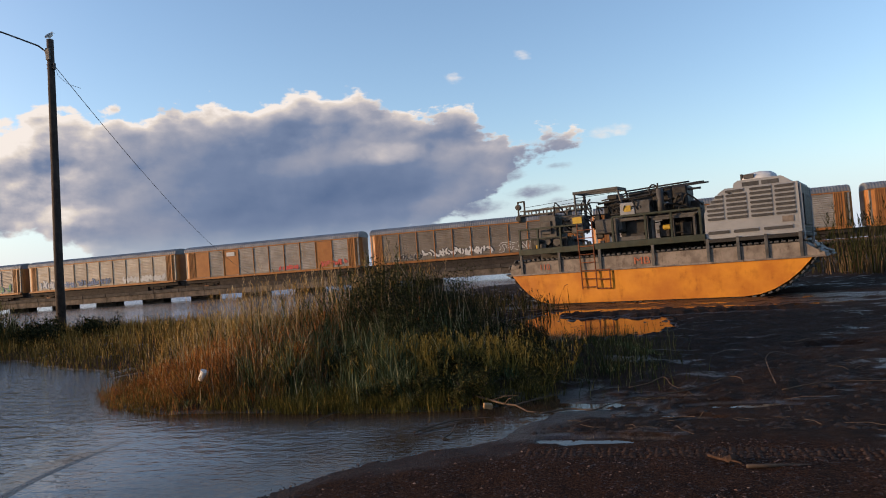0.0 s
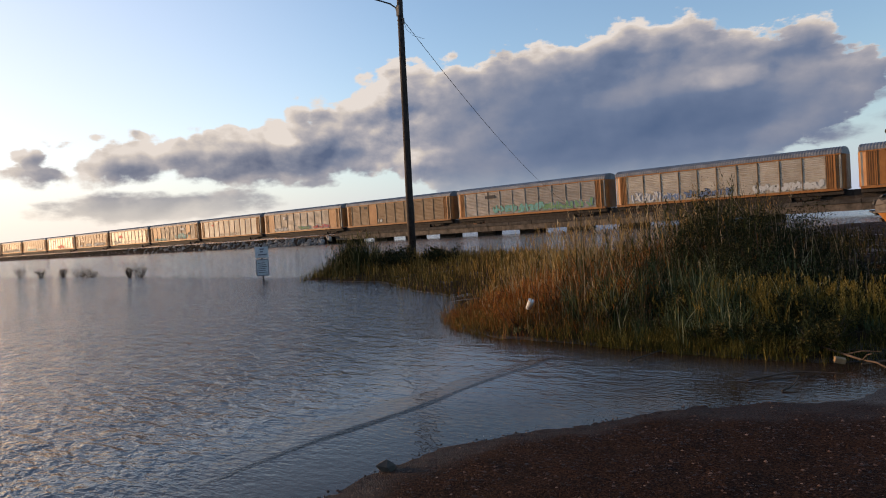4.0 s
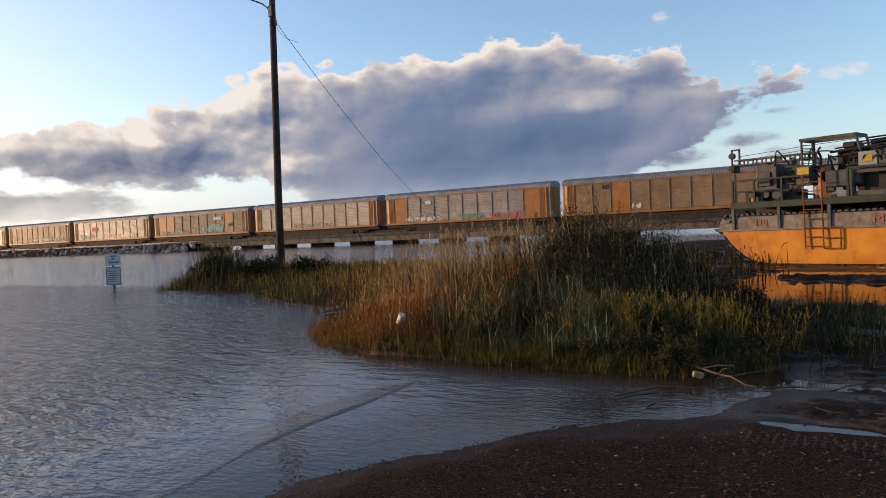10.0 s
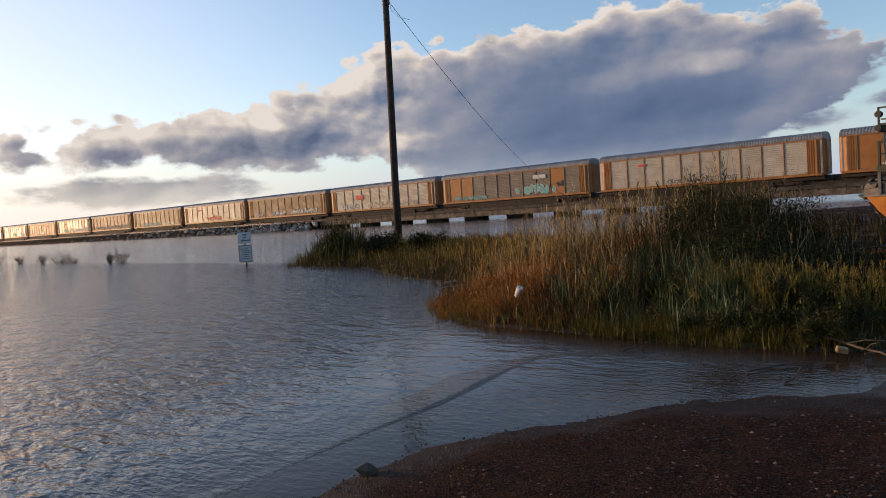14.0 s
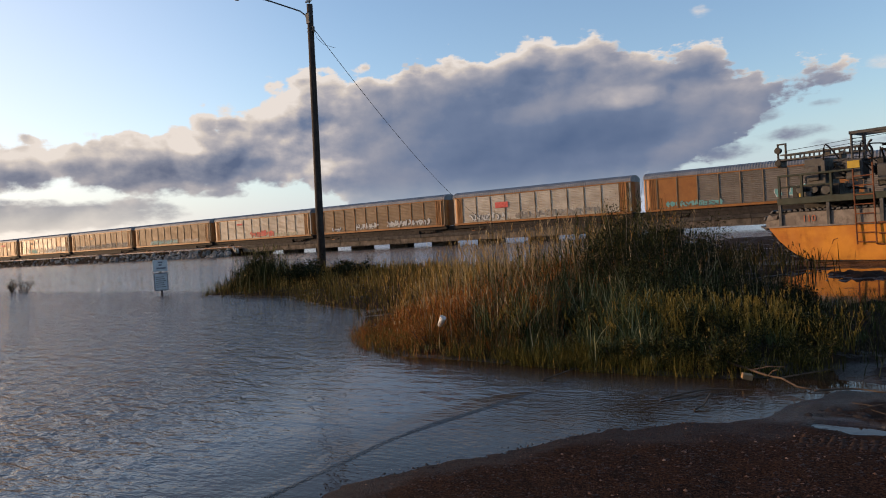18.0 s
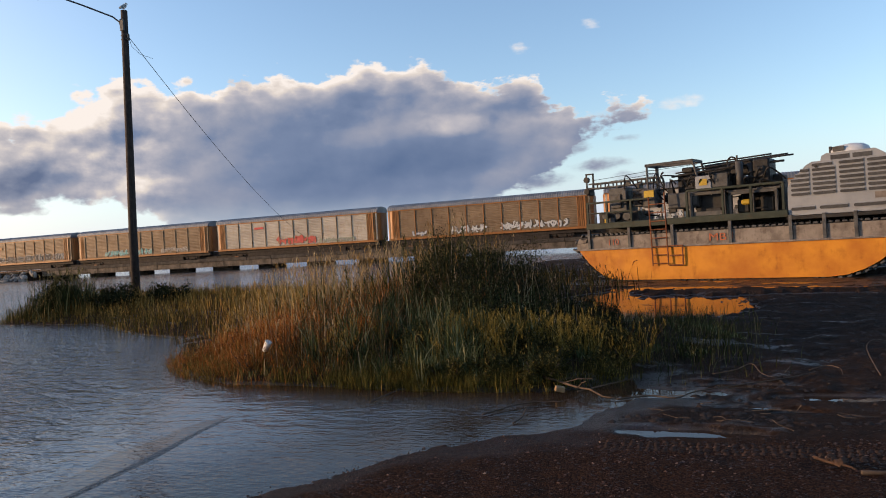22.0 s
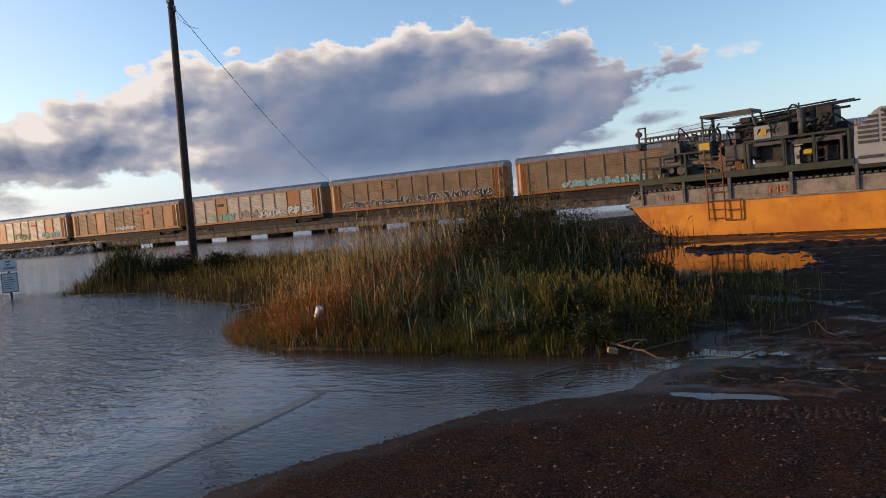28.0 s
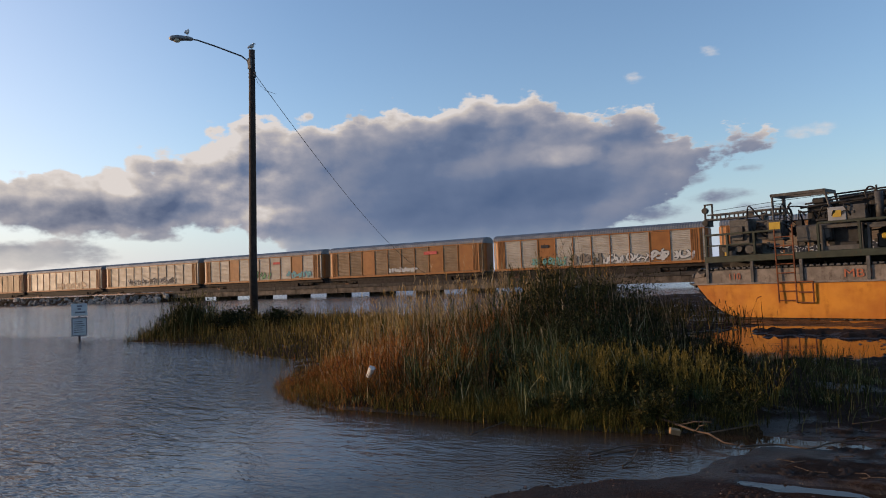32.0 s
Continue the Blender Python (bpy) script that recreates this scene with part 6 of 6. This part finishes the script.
V = np.zeros((n, 3, 3, 3))
for i, k in enumerate((-0.5, 0.0, 0.5)):
    bow = 0.12 * L * (1 - 4 * k * k) * np.sign(rg.uniform(-1, 1, n))
    cx, cy = lx + dx * k - np.sin(a) * bow, ly + dy * k + np.cos(a) * bow
    zc = np.maximum(land_height(cx, cy), 0.0) + 0.008 + 0.02 * rg.uniform(0, 1, n)
    for j, (u, v) in enumerate(((-1, 0), (0, 1.3), (1, 0))):
        V[:, i, j] = np.stack([cx - np.sin(a) * wd * u, cy + np.cos(a) * wd * u, zc + wd * v], -1)
F = np.array([[3 * i + j, 3 * i + j + 1, 3 * i + j + 4, 3 * i + j + 3] for i in range(2) for j in range(2)])
litter = raw("plant_litter", V.reshape(-1, 3), (F[None] + 9 * np.arange(n)[:, None, None]).reshape(-1, 4), "straw", False)
tagged(litter, "dry reed stems strewn over the mud", "plant litter", kind="stuff")

# ---- reeds and grasses ----
rv = np.random.RandomState(21)


def grass(name, label, x, y, height, width, mat, lean=0.22, segments=3, base=None, plume=0.0, fine=False):
    """Bent, tapered blades at the given roots, in one mesh; plume: share of blades with a feathery head."""
    if not fine:
        x, y, height, width = x[::2], y[::2], height[::2], width[::2] * 1.75
    n = len(x)
    z = (land_height(x, y) if base is None else base) - 0.03
    turn, face = rv.uniform(0, 6.283, n), rv.uniform(0, 6.283, n)
    bend = np.abs(rv.normal(0, lean, n)) + 0.03
    ts = np.linspace(0, 1, segments + 1)
    verts = np.zeros((n, 2 * (segments + 1), 3))
    for i, t in enumerate(ts):
        out = height * bend * t ** 1.8
        up = height * t * (1 - 0.25 * bend * t)
        half = width * (1 - 0.92 * t ** 1.5) / 2
        cx, cy = x + np.cos(turn) * out, y + np.sin(turn) * out
        for j, sgn in enumerate((-1, 1)):
            verts[:, 2 * i + j, 0] = cx + sgn * np.cos(face) * half
            verts[:, 2 * i + j, 1] = cy + sgn * np.sin(face) * half
            verts[:, 2 * i + j, 2] = z + up
    f = np.array([[2 * i, 2 * i + 1, 2 * i + 3, 2 * i + 2] for i in range(segments)])
    faces = (f[None] + (2 * (segments + 1)) * np.arange(n)[:, None, None]).reshape(-1, 4)
    V, F = verts.reshape(-1, 3), faces
    if plume:
        pick = np.where(rv.uniform(0, 1, n) < plume)[0]
        tip = verts[pick, -2:].mean(1)
        m = len(pick)
        per = 7
        heads = np.zeros((m, per, 4, 3))
        for k in range(per):
            a = rv.uniform(0, 6.283, m)
            L = height[pick] * rv.uniform(0.05, 0.11, m)
            o = tip - np.stack([0 * a, 0 * a, height[pick] * 0.022 * k], -1)
            dx, dy, dz = np.cos(a) * L * 0.35, np.sin(a) * L * 0.35, L * rv.uniform(0.5, 1.0, m)
            wv = width[pick] * 0.45
            heads[:, k, 0] = o
            heads[:, k, 1] = o + np.stack([dx * 0.5 + wv, dy * 0.5, dz * 0.5], -1)
            heads[:, k, 2] = o + np.stack([dx, dy, dz], -1)
            heads[:, k, 3] = o + np.stack([dx * 0.5 - wv, dy * 0.5, dz * 0.5], -1)
        F = np.concatenate([F, len(V) + np.arange(m * per * 4).reshape(-1, 4)])
        V = np.concatenate([V, heads.reshape(-1, 3)])
    ob = raw(name, V, F, mat, False)
    return tagged(ob, label, "grass", kind="stuff")


def scatter(n, x0, x1, y0, y1, chance):
    x, y = rv.uniform(x0, x1, n), rv.uniform(y0, y1, n)
    keep = rv.uniform(0, 1, n) < chance(x, y)
    return x[keep], y[keep]


def on_mound(x, y, lo=0.0, hi=99.0):
    d = inside_distance(MOUND, x, y)
    return (d > lo) & (d < hi)


def blob(x, y, cx, cy, rx, ry):
    return np.exp(-((x - cx) / rx) ** 2 - ((y - cy) / ry) ** 2)


def open_ground(x, y):
    """Bare hollows among the growth."""
    return np.clip(1 - 0.95 * blob(x, y, -3.1, 10.5, 0.95, 0.9) - 0.85 * blob(x, y, -4.9, 10.2, 0.6, 0.6), 0, 1)


def clumped(x, y, size, seed):
    return np.clip(0.5 + 0.8 * lumps(x, y, size, seed), 0, 1)


def crown(x, y):
    """How high growth may stand above the water, by the bearing from the shore."""
    u = x * 12.5 / y
    return np.interp(u, [-22, -17, -12, -10, -8.8, -7.5, -6.3, -5.2, -4.5, -3.8, -3.3, -2.6, -2.0, -1.0, 0.5, 3], [0.9, 0.95, 0.95, 1.2, 1.62, 1.85, 2.1, 2.3, 2.42, 2.25, 1.65, 1.1, 0.8, 0.5, 0.4, 0.3])


def reach(x, y, lo, hi, power=1.2, run=3.2, slope=True):
    """Blade heights: a share of the crown, lower towards the water's edge."""
    d = inside_distance(MOUND, x, y)
    top = np.clip(crown(x, y) - land_height(x, y), 0.15, 2.5)
    front = np.where(x * 12.5 / y > -6.4, np.clip((y - 7.9) / 3.6, 0.17, 1), 1.0) if slope else 1.0
    return top * front * (lo + (hi - lo) * rv.uniform(0, 1, len(x)) ** power) * np.clip(0.10 + d / run, 0.14, 1) * (0.80 + 0.28 * lumps(x, y, 0.9, 61))


# low yellow-green grass round the whole mound
x, y = scatter(90000, -26, 1.2, 7.0, 25, lambda x, y: on_mound(x, y, -0.22, 1.2) * np.where((y < 12) & (x > -6.5), 0.45, 0.65) * (0.25 + 0.75 * clumped(x, y, 0.8, 41)))
h = 0.10 + 0.22 * rv.uniform(0, 1, len(x)) * (0.5 + 0.7 * clumped(x, y, 1.3, 42)) + 0.35 * np.clip((-9 - x) / 5, 0, 1) * rv.uniform(0.4, 1, len(x))
grass("marsh_grass", "short yellow-green marsh grass along the water's edge", x, y, h, 0.008 + 0.005 * np.clip((-9 - x) / 5, 0, 1), "grass_yellow", 0.40, 2, fine=True)
# low tawny apron between the water and the golden reeds
x, y = scatter(60000, -10.5, -4.6, 7.0, 11.5, lambda x, y: on_mound(x, y, -0.18, 1.5) * np.clip(blob(x, y, -7.3, 8.4, 1.9, 1.3) * 1.2, 0, 1) * (0.3 + 0.7 * clumped(x, y, 0.45, 81)))
h = (0.12 + 0.24 * rv.uniform(0, 1, len(x))) * (0.7 + 0.5 * np.clip(inside_distance(MOUND, x, y), 0, 1)) * (0.85 + 0.3 * lumps(x, y, 0.5, 82))
rusty = rv.uniform(0, 1, len(x)) < np.clip(0.25 + 0.6 * lumps(x, y, 0.9, 83), 0.05, 0.9)
grass("marsh_grass", "fine tawny grass sloping to the water", x[~rusty], y[~rusty], h[~rusty], 0.007 + 0 * x[~rusty], "grass_tawny", 0.5, 3, fine=True)
grass("dry_undergrowth", "fine rust-coloured grass sloping to the water", x[rusty], y[rusty], h[rusty] * 1.1, 0.007 + 0 * x[rusty], "reed_rust", 0.55, 3, plume=0.2, fine=True)
# tall golden reeds on the water side
x, y = scatter(36000, -13.5, -3.8, 7.8, 19, lambda x, y: on_mound(x, y, 0.55) * np.clip(blob(x, y, -8.3, 11.2, 1.7, 2.2) * 0.50 + 0.60 * blob(x, y, -6.6, 13.0, 1.5, 2.0) + 0.30 * blob(x, y, -11, 14.5, 1.8, 3.0), 0, 1) * (0.06 + 0.94 * clumped(x, y, 0.5, 43) ** 2.2))
grass("reeds", "tall golden dry reeds with feathery heads", x, y, reach(x, y, 0.40, 1.08, 1.1, 1.3), 0.010 + 0.006 * rv.uniform(0, 1, len(x)), "reed_gold", 0.20, 4, plume=0.28, fine=True)
# rusty undergrowth
x, y = scatter(56000, -10.0, -3.2, 7.7, 13.5, lambda x, y: on_mound(x, y, 0.25) * np.clip(blob(x, y, -6.9, 9.2, 1.5, 1.0) * 1.0 + 0.35 * blob(x, y, -5.4, 12.0, 1.2, 1.4), 0, 1) * clumped(x, y, 0.45, 44) ** 1.3)
grass("dry_undergrowth", "rust-red dry undergrowth among the reeds", x, y, reach(x, y, 0.18, 0.60, 1.0, 1.2), 0.008 + 0 * x, "reed_rust", 0.65, 3, plume=0.45, fine=True)
# tall green canes on the middle
x, y = scatter(44000, -8.5, 0.8, 7.9, 17.5, lambda x, y: on_mound(x, y, 0.4) * np.clip(blob(x, y, -5.2, 12.6, 1.1, 2.4) * 1.0 + 0.16 * blob(x, y, -7.8, 11.2, 1.8, 2.2) + 0.45 * blob(x, y, -4.6, 9.9, 1.3, 1.2) + 0.25 * blob(x, y, -2.6, 10.5, 1.2, 1.5), 0, 1) * clumped(x, y, 0.5, 45) ** 2.2 * open_ground(x, y))
grass("reeds", "tall green canes and reeds on the mound", x, y, reach(x, y, 0.30, 1.12, 1.0, 2.0), 0.013 + 0.010 * rv.uniform(0, 1, len(x)), "reed_green", 0.42, 4, plume=0.08, fine=True)
# grass filling the right slope, with the slope's shade put into its dark colour
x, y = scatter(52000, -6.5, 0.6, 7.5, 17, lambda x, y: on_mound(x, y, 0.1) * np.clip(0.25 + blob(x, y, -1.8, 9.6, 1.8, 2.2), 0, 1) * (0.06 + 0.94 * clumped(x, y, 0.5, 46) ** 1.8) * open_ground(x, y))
grass("marsh_grass", "green and brown marsh grass, coloured darker for the shaded slope", x, y, np.clip(reach(x, y, 0.25, 0.85, 1.0, 1.0), 0.08, 0.75), 0.010 + 0 * x, "grass_dark", 0.5, 3, plume=0.08, fine=True)
# upright tufts of pale green blades through the front of the mound
cx, cy = scatter(420, -6.6, 0.2, 7.6, 12.2, lambda x, y: on_mound(x, y, 0.15) * (0.2 + 0.8 * blob(x, y, -4.4, 9.0, 1.9, 1.6)))
pick = rv.randint(0, len(cx), 9000)
x, y = cx[pick] + rv.normal(0, 0.07, 9000), cy[pick] + rv.normal(0, 0.07, 9000)
tuft = rv.uniform(0.45, 1.25, len(cx))[pick]
grass("marsh_grass", "tufts of arching pale green blades among the shrubs", x, y, np.clip(reach(x, y, 0.20, 0.58, 1.2, 1.3, False) * tuft, 0.10, 0.95), 0.011 + 0.008 * rv.uniform(0, 1, len(x)), "reed_pale", 0.36, 4, fine=True)
x, y = scatter(16000, -6.2, -0.2, 7.8, 12.0, lambda x, y: on_mound(x, y, 0.2) * 0.7 * clumped(x, y, 0.6, 66) ** 2 * open_ground(x, y))
grass("dry_undergrowth", "brown dry stems scattered through the green growth", x, y, np.clip(reach(x, y, 0.3, 0.8, 1.0, 1.8), 0.12, 1.0), 0.009 + 0 * x, "dry_brown", 0.6, 3, plume=0.4, fine=True)
# pale dead stalks
x, y = scatter(3400, -9.5, -1.5, 7.8, 15, lambda x, y: on_mound(x, y, 0.3) * np.where(x < -5, 0.7, 0.22) * clumped(x, y, 1.2, 47))
grass("reeds", "pale dead stalks standing out of the reeds", x, y, reach(x, y, 0.6, 1.22, 1.0, 2.0), 0.010 + 0 * x, "reed_straw", 0.30, 4, plume=0.3, fine=True)
# bright tufts at the front edge
x, y = scatter(34000, -5.6, -0.8, 7.2, 8.4, lambda x, y: on_mound(x, y, -0.08, 0.55) * (0.15 + 0.85 * clumped(x, y, 0.5, 63)) * np.clip(0.25 + blob(x, y, -3.5, 7.6, 0.9, 0.5), 0, 1))
grass("marsh_grass", "bright yellow-green tufts at the water's edge", x, y, (0.12 + 0.20 * rv.uniform(0, 1, len(x))) * (0.8 + 0.35 * lumps(x, y, 0.5, 64)), 0.007 + 0 * x, "grass_bright", 0.35, 3, fine=True)
# thin grass running out on to the mud
x, y = scatter(12000, -1.6, 0.9, 7.8, 14.5, lambda x, y: np.clip(blob(x, y, -0.45, 9.8, 0.6, 1.2) + 0.8 * blob(x, y, -0.9, 12.6, 0.8, 1.3), 0, 1) * clumped(x, y, 0.4, 84) ** 2.0 * (land_height(x, y) > 0.0))
grass("marsh_grass", "thin green marsh grass running out on to the mud", x, y, (0.16 + 0.34 * rv.uniform(0, 1, len(x))) * (0.8 + 0.3 * lumps(x, y, 0.8, 85)), 0.009 + 0 * x, "reed_green", 0.32, 3, plume=0.1, fine=True)
# flowering weeds
cx, cy = scatter(900, -6.4, -0.6, 8.0, 11.5, lambda x, y: on_mound(x, y, 0.3) * np.clip(blob(x, y, -3.0, 8.9, 0.7, 0.45) + blob(x, y, -4.9, 8.8, 0.30, 0.4) + 0.5 * blob(x, y, -1.8, 9.2, 0.7, 0.5), 0, 1))
pick = rv.randint(0, len(cx), 1800)
x, y = cx[pick] + rv.normal(0, 0.05, 1800), cy[pick] + rv.normal(0, 0.05, 1800)
h = 0.28 + 0.34 * rv.uniform(0, 1, len(x))
grass("flowering_weeds", "yellow-flowered weeds in the marsh grass", x, y, h, 0.009 + 0 * x, "flower_yellow", 0.35, 3, plume=0.6, fine=True)
# left spit: grass and low bushes; low sun on the grass is in its tawny colour
x, y = scatter(44000, -26, -9.2, 9.8, 25, lambda x, y: on_mound(x, y, -0.08) * np.where(x > -12.5, 0.7, 1.0) * (0.35 + 0.65 * clumped(x, y, 1.2, 48)))
h = (0.28 + 0.42 * rv.uniform(0, 1, len(x))) * np.clip(inside_distance(MOUND, x, y) / 0.8, 0.4, 1)
grass("marsh_grass", "yellow-green marsh grass on the low spit, coloured golden as if sunlit", x, y, h * (0.7 + 0.4 * lumps(x, y, 1.6, 62)), 0.014 + 0 * x, "grass_tawny", 0.3, 3, plume=0.1)
x, y = scatter(14000, -24, -15.5, 14.9, 20, lambda x, y: on_mound(x, y, 0.1) * np.clip(blob(x, y, -20.2, 16.2, 0.75, 0.8) * 1.2, 0, 1))
h = 1.0 + 0.55 * rv.uniform(0, 1, len(x))
grass("reeds", "bushy green reeds at the spit's end", x, y, h * np.clip(inside_distance(MOUND, x, y) / 1.0, 0.4, 1), 0.018 + 0 * x, "reed_green", 0.28, 3, plume=0.2)
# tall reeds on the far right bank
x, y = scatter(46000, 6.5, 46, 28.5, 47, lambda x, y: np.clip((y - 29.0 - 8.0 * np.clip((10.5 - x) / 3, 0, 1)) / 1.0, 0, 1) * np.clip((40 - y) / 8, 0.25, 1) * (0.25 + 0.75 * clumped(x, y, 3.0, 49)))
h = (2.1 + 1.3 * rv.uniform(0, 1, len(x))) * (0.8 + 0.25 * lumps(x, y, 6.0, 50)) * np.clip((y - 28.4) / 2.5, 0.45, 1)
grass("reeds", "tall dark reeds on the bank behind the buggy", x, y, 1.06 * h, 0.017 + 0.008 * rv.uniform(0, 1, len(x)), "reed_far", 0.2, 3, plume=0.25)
x, y = scatter(9000, 6.5, 46, 27.5, 40, lambda x, y: np.clip((y - 28.2 - 8.0 * np.clip((10.5 - x) / 3, 0, 1)) / 0.6, 0, 1) * (0.2 + 0.8 * clumped(x, y, 2.0, 51)) * 0.8)
grass("dry_undergrowth", "brown dry growth under the far reeds", x, y, 0.6 + 0.9 * rv.uniform(0, 1, len(x)), 0.03 + 0 * x, "dry_brown", 0.4, 3, plume=0.2)
# sparse growth between the mound and the buggy
x, y = scatter(16000, -9, 0.5, 16, 32, lambda x, y: (inside_distance(LAND, x, y) > 0.2) * np.clip(blob(x, y, -5.5, 22, 1.8, 4.5) + 0.8 * blob(x, y, -7.5, 30, 1.6, 3.0), 0, 1) * (0.2 + 0.8 * clumped(x, y, 1.2, 52)))
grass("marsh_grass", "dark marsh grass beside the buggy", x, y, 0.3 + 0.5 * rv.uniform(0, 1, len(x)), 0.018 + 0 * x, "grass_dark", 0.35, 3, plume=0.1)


def shrub(name, label, m, radius, height, leaves, leaf, mat, stems=9, seed=0):
    """A bush: forked stems and many small separate leaves with gaps between."""
    rs = np.random.RandomState(seed)
    th = thing(name, label, "shrub", m, "marsh shrubs")
    tips = []
    for i in range(stems):
        a, r = rs.uniform(0, 6.283), radius * rs.uniform(0.25, 0.95)
        p = Vector((math.cos(a) * r * 0.25, math.sin(a) * r * 0.25, -0.05))
        q = Vector((math.cos(a) * r, math.sin(a) * r, height * rs.uniform(0.55, 1.0) * (1.05 - 0.35 * r / radius)))
        mid = p.lerp(q, 0.5) + Vector((rs.uniform(-1, 1), rs.uniform(-1, 1), 0.3)) * radius * 0.12
        part("stem", tube(bmesh.new(), [p, mid, q], 0.012, 5, 0.004), "twig_dark", th)
        tips += [(p.lerp(q, k) + Vector((rs.uniform(-1, 1), rs.uniform(-1, 1), rs.uniform(-1, 1))) * radius * 0.12) for k in rs.uniform(0.35, 1.05, 6)]
    n = leaves
    if n:
        c = np.array([tips[i] for i in rs.randint(0, len(tips), n)]) + rs.normal(0, radius * 0.13, (n, 3))
        c[:, 2] = np.maximum(c[:, 2], 0.02)
        u = rs.normal(0, 1, (n, 3))
        u /= np.linalg.norm(u, axis=1, keepdims=True)
        v = np.cross(u, rs.normal(0, 1, (n, 3)))
        v /= np.linalg.norm(v, axis=1, keepdims=True)
        L = leaf * rs.uniform(0.6, 1.4, (n, 1))
        V = np.stack([c - u * L, c + v * L * 0.32, c + u * L, c - v * L * 0.32], 1).reshape(-1, 3)
        o = raw("foliage", V, np.arange(4 * n).reshape(-1, 4), mat, False)
        o.parent = th
        tagged(o, kind="stuff")
    return th


rs_ = random.Random(77)
placed = 0
while placed < 34:
    x, y = rs_.uniform(-7.0, -0.6), rs_.uniform(8.4, 14.2)
    d = float(inside_distance(MOUND, np.array([x]), np.array([y]))[0])
    if d < 0.5:
        continue
    z = float(land_height(np.array([x]), np.array([y]))[0])
    room = float(crown(np.array([x]), np.array([y]))[0]) - z
    front = min(1.0, max(0.25, (y - 7.9) / 3.6)) if x * 12.5 / y > -6.4 else 1.0
    rusty = x * 12.5 / y < -6.0
    hh = max(0.24, room * front * rs_.uniform(0.5, 0.9) * min(1.0, 0.25 + d / 3.0) * (0.6 if rusty else 1.0))
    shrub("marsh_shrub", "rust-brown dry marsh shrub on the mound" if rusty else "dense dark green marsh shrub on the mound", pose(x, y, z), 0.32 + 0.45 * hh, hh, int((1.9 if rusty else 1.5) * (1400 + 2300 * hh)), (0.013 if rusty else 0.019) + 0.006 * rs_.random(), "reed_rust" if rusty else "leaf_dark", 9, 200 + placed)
    placed += 1
placed = 0
while placed < 40:
    x, y = rs_.uniform(-8.4, -0.3), rs_.uniform(7.7, 9.7)
    d = float(inside_distance(MOUND, np.array([x]), np.array([y]))[0])
    if d < 0.18:
        continue
    z = float(land_height(np.array([x]), np.array([y]))[0])
    rusty = x * 12.5 / y < -7.6
    hh = rs_.uniform(0.18, 0.34) * (0.8 + 0.5 * min(d, 1.2)) * (1.25 if rusty else 1.0)
    shrub("marsh_shrub", "low rust-coloured marsh weed at the reed edge" if rusty else "low leafy olive-green marsh weed", pose(x, y, z), 0.22 + 0.3 * hh, hh, int(1.7 * (700 + 900 * hh)), (0.012 if rusty else 0.016) + 0.008 * rs_.random(), "reed_rust" if rusty else "leaf_olive", 6, 400 + placed)
    placed += 1
for i, (x, y, r, hh) in enumerate([(-20.3, 16.4, 0.75, 1.25), (-21.8, 17.2, 0.8, 0.8), (-19.2, 17.6, 0.9, 0.75), (-18.2, 16.6, 0.9, 0.55), (-22.4, 18.8, 0.9, 0.9), (-17.8, 18.5, 0.9, 0.6)]):
    z = float(land_height(np.array([x]), np.array([y]))[0])
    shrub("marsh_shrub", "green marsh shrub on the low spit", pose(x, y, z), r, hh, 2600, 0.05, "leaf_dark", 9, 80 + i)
# rough grass on the railway bank
x, y = scatter(26000, -330, -104, 77.6, 82.5, lambda x, y: (land_height(x, y) > 0.15) * (0.2 + 0.8 * clumped(x, y, 6.0, 73)) * np.clip((x + 340) / 120, 0.2, 1))
grass("bank_grass", "rough dark grass on the railway bank", x, y, (0.15 + 0.45 * rv.uniform(0, 1, len(x))) * (0.6 + 0.7 * clumped(x, y, 5.0, 74)), 0.05 + 0 * x, "grass_dark", 0.5, 2)
# bare bushes on the sunken bank
for i, (x, y, r, hh) in enumerate([(-51.8, 16.3, 0.45, 0.75), (-49.0, 16.4, 0.9, 0.75), (-46.4, 16.3, 0.8, 0.5), (-39.3, 16.3, 0.75, 0.95), (-40.4, 16.2, 0.25, 0.6), (-56.0, 16.2, 0.5, 0.6), (-60.5, 16.1, 0.7, 1.0)]):
    shrub("bare_bush", "dead leafless bush standing in shallow water", pose(x, y, 0.0), r, hh, 350, 0.04, "dry_brown", 22, 100 + i)


# ---- what moves ----
def motions():
    for k, car in TRAIN.items():
        x = FIRST - PITCH * (k + 0.5)
        walk(car, [(t, pose(x + SPEED * t, RAIL_Y, RAIL_Z)) for t in (0.0, 8.0, 16.0, 24.0, 32.0)])
    for (t0, hh), wave in zip(ARRIVALS, WAVES):
        rows = []
        for t in sorted({0.0, 32.0, *[t0 + k * 0.5 for k in range(-9, 5) if 0 < t0 + k * 0.5 < 32]}):
            u = min(max(t - t0, -4.5), 2.0)
            x = -4.2 + (0.72 * u if u < 0 else 0.62 * u - 0.08 * u * u)
            sunk = max(0.0, -u - 1.4) / 0.5 + max(0.0, u - 0.8) / 1.2
            rows.append((t, pose(x, 3.7, -1.3 * hh * min(1.0, sunk), 0, 0, min(max(5 - 8 * u, -10), 16))))
        walk(wave, rows)


motions()
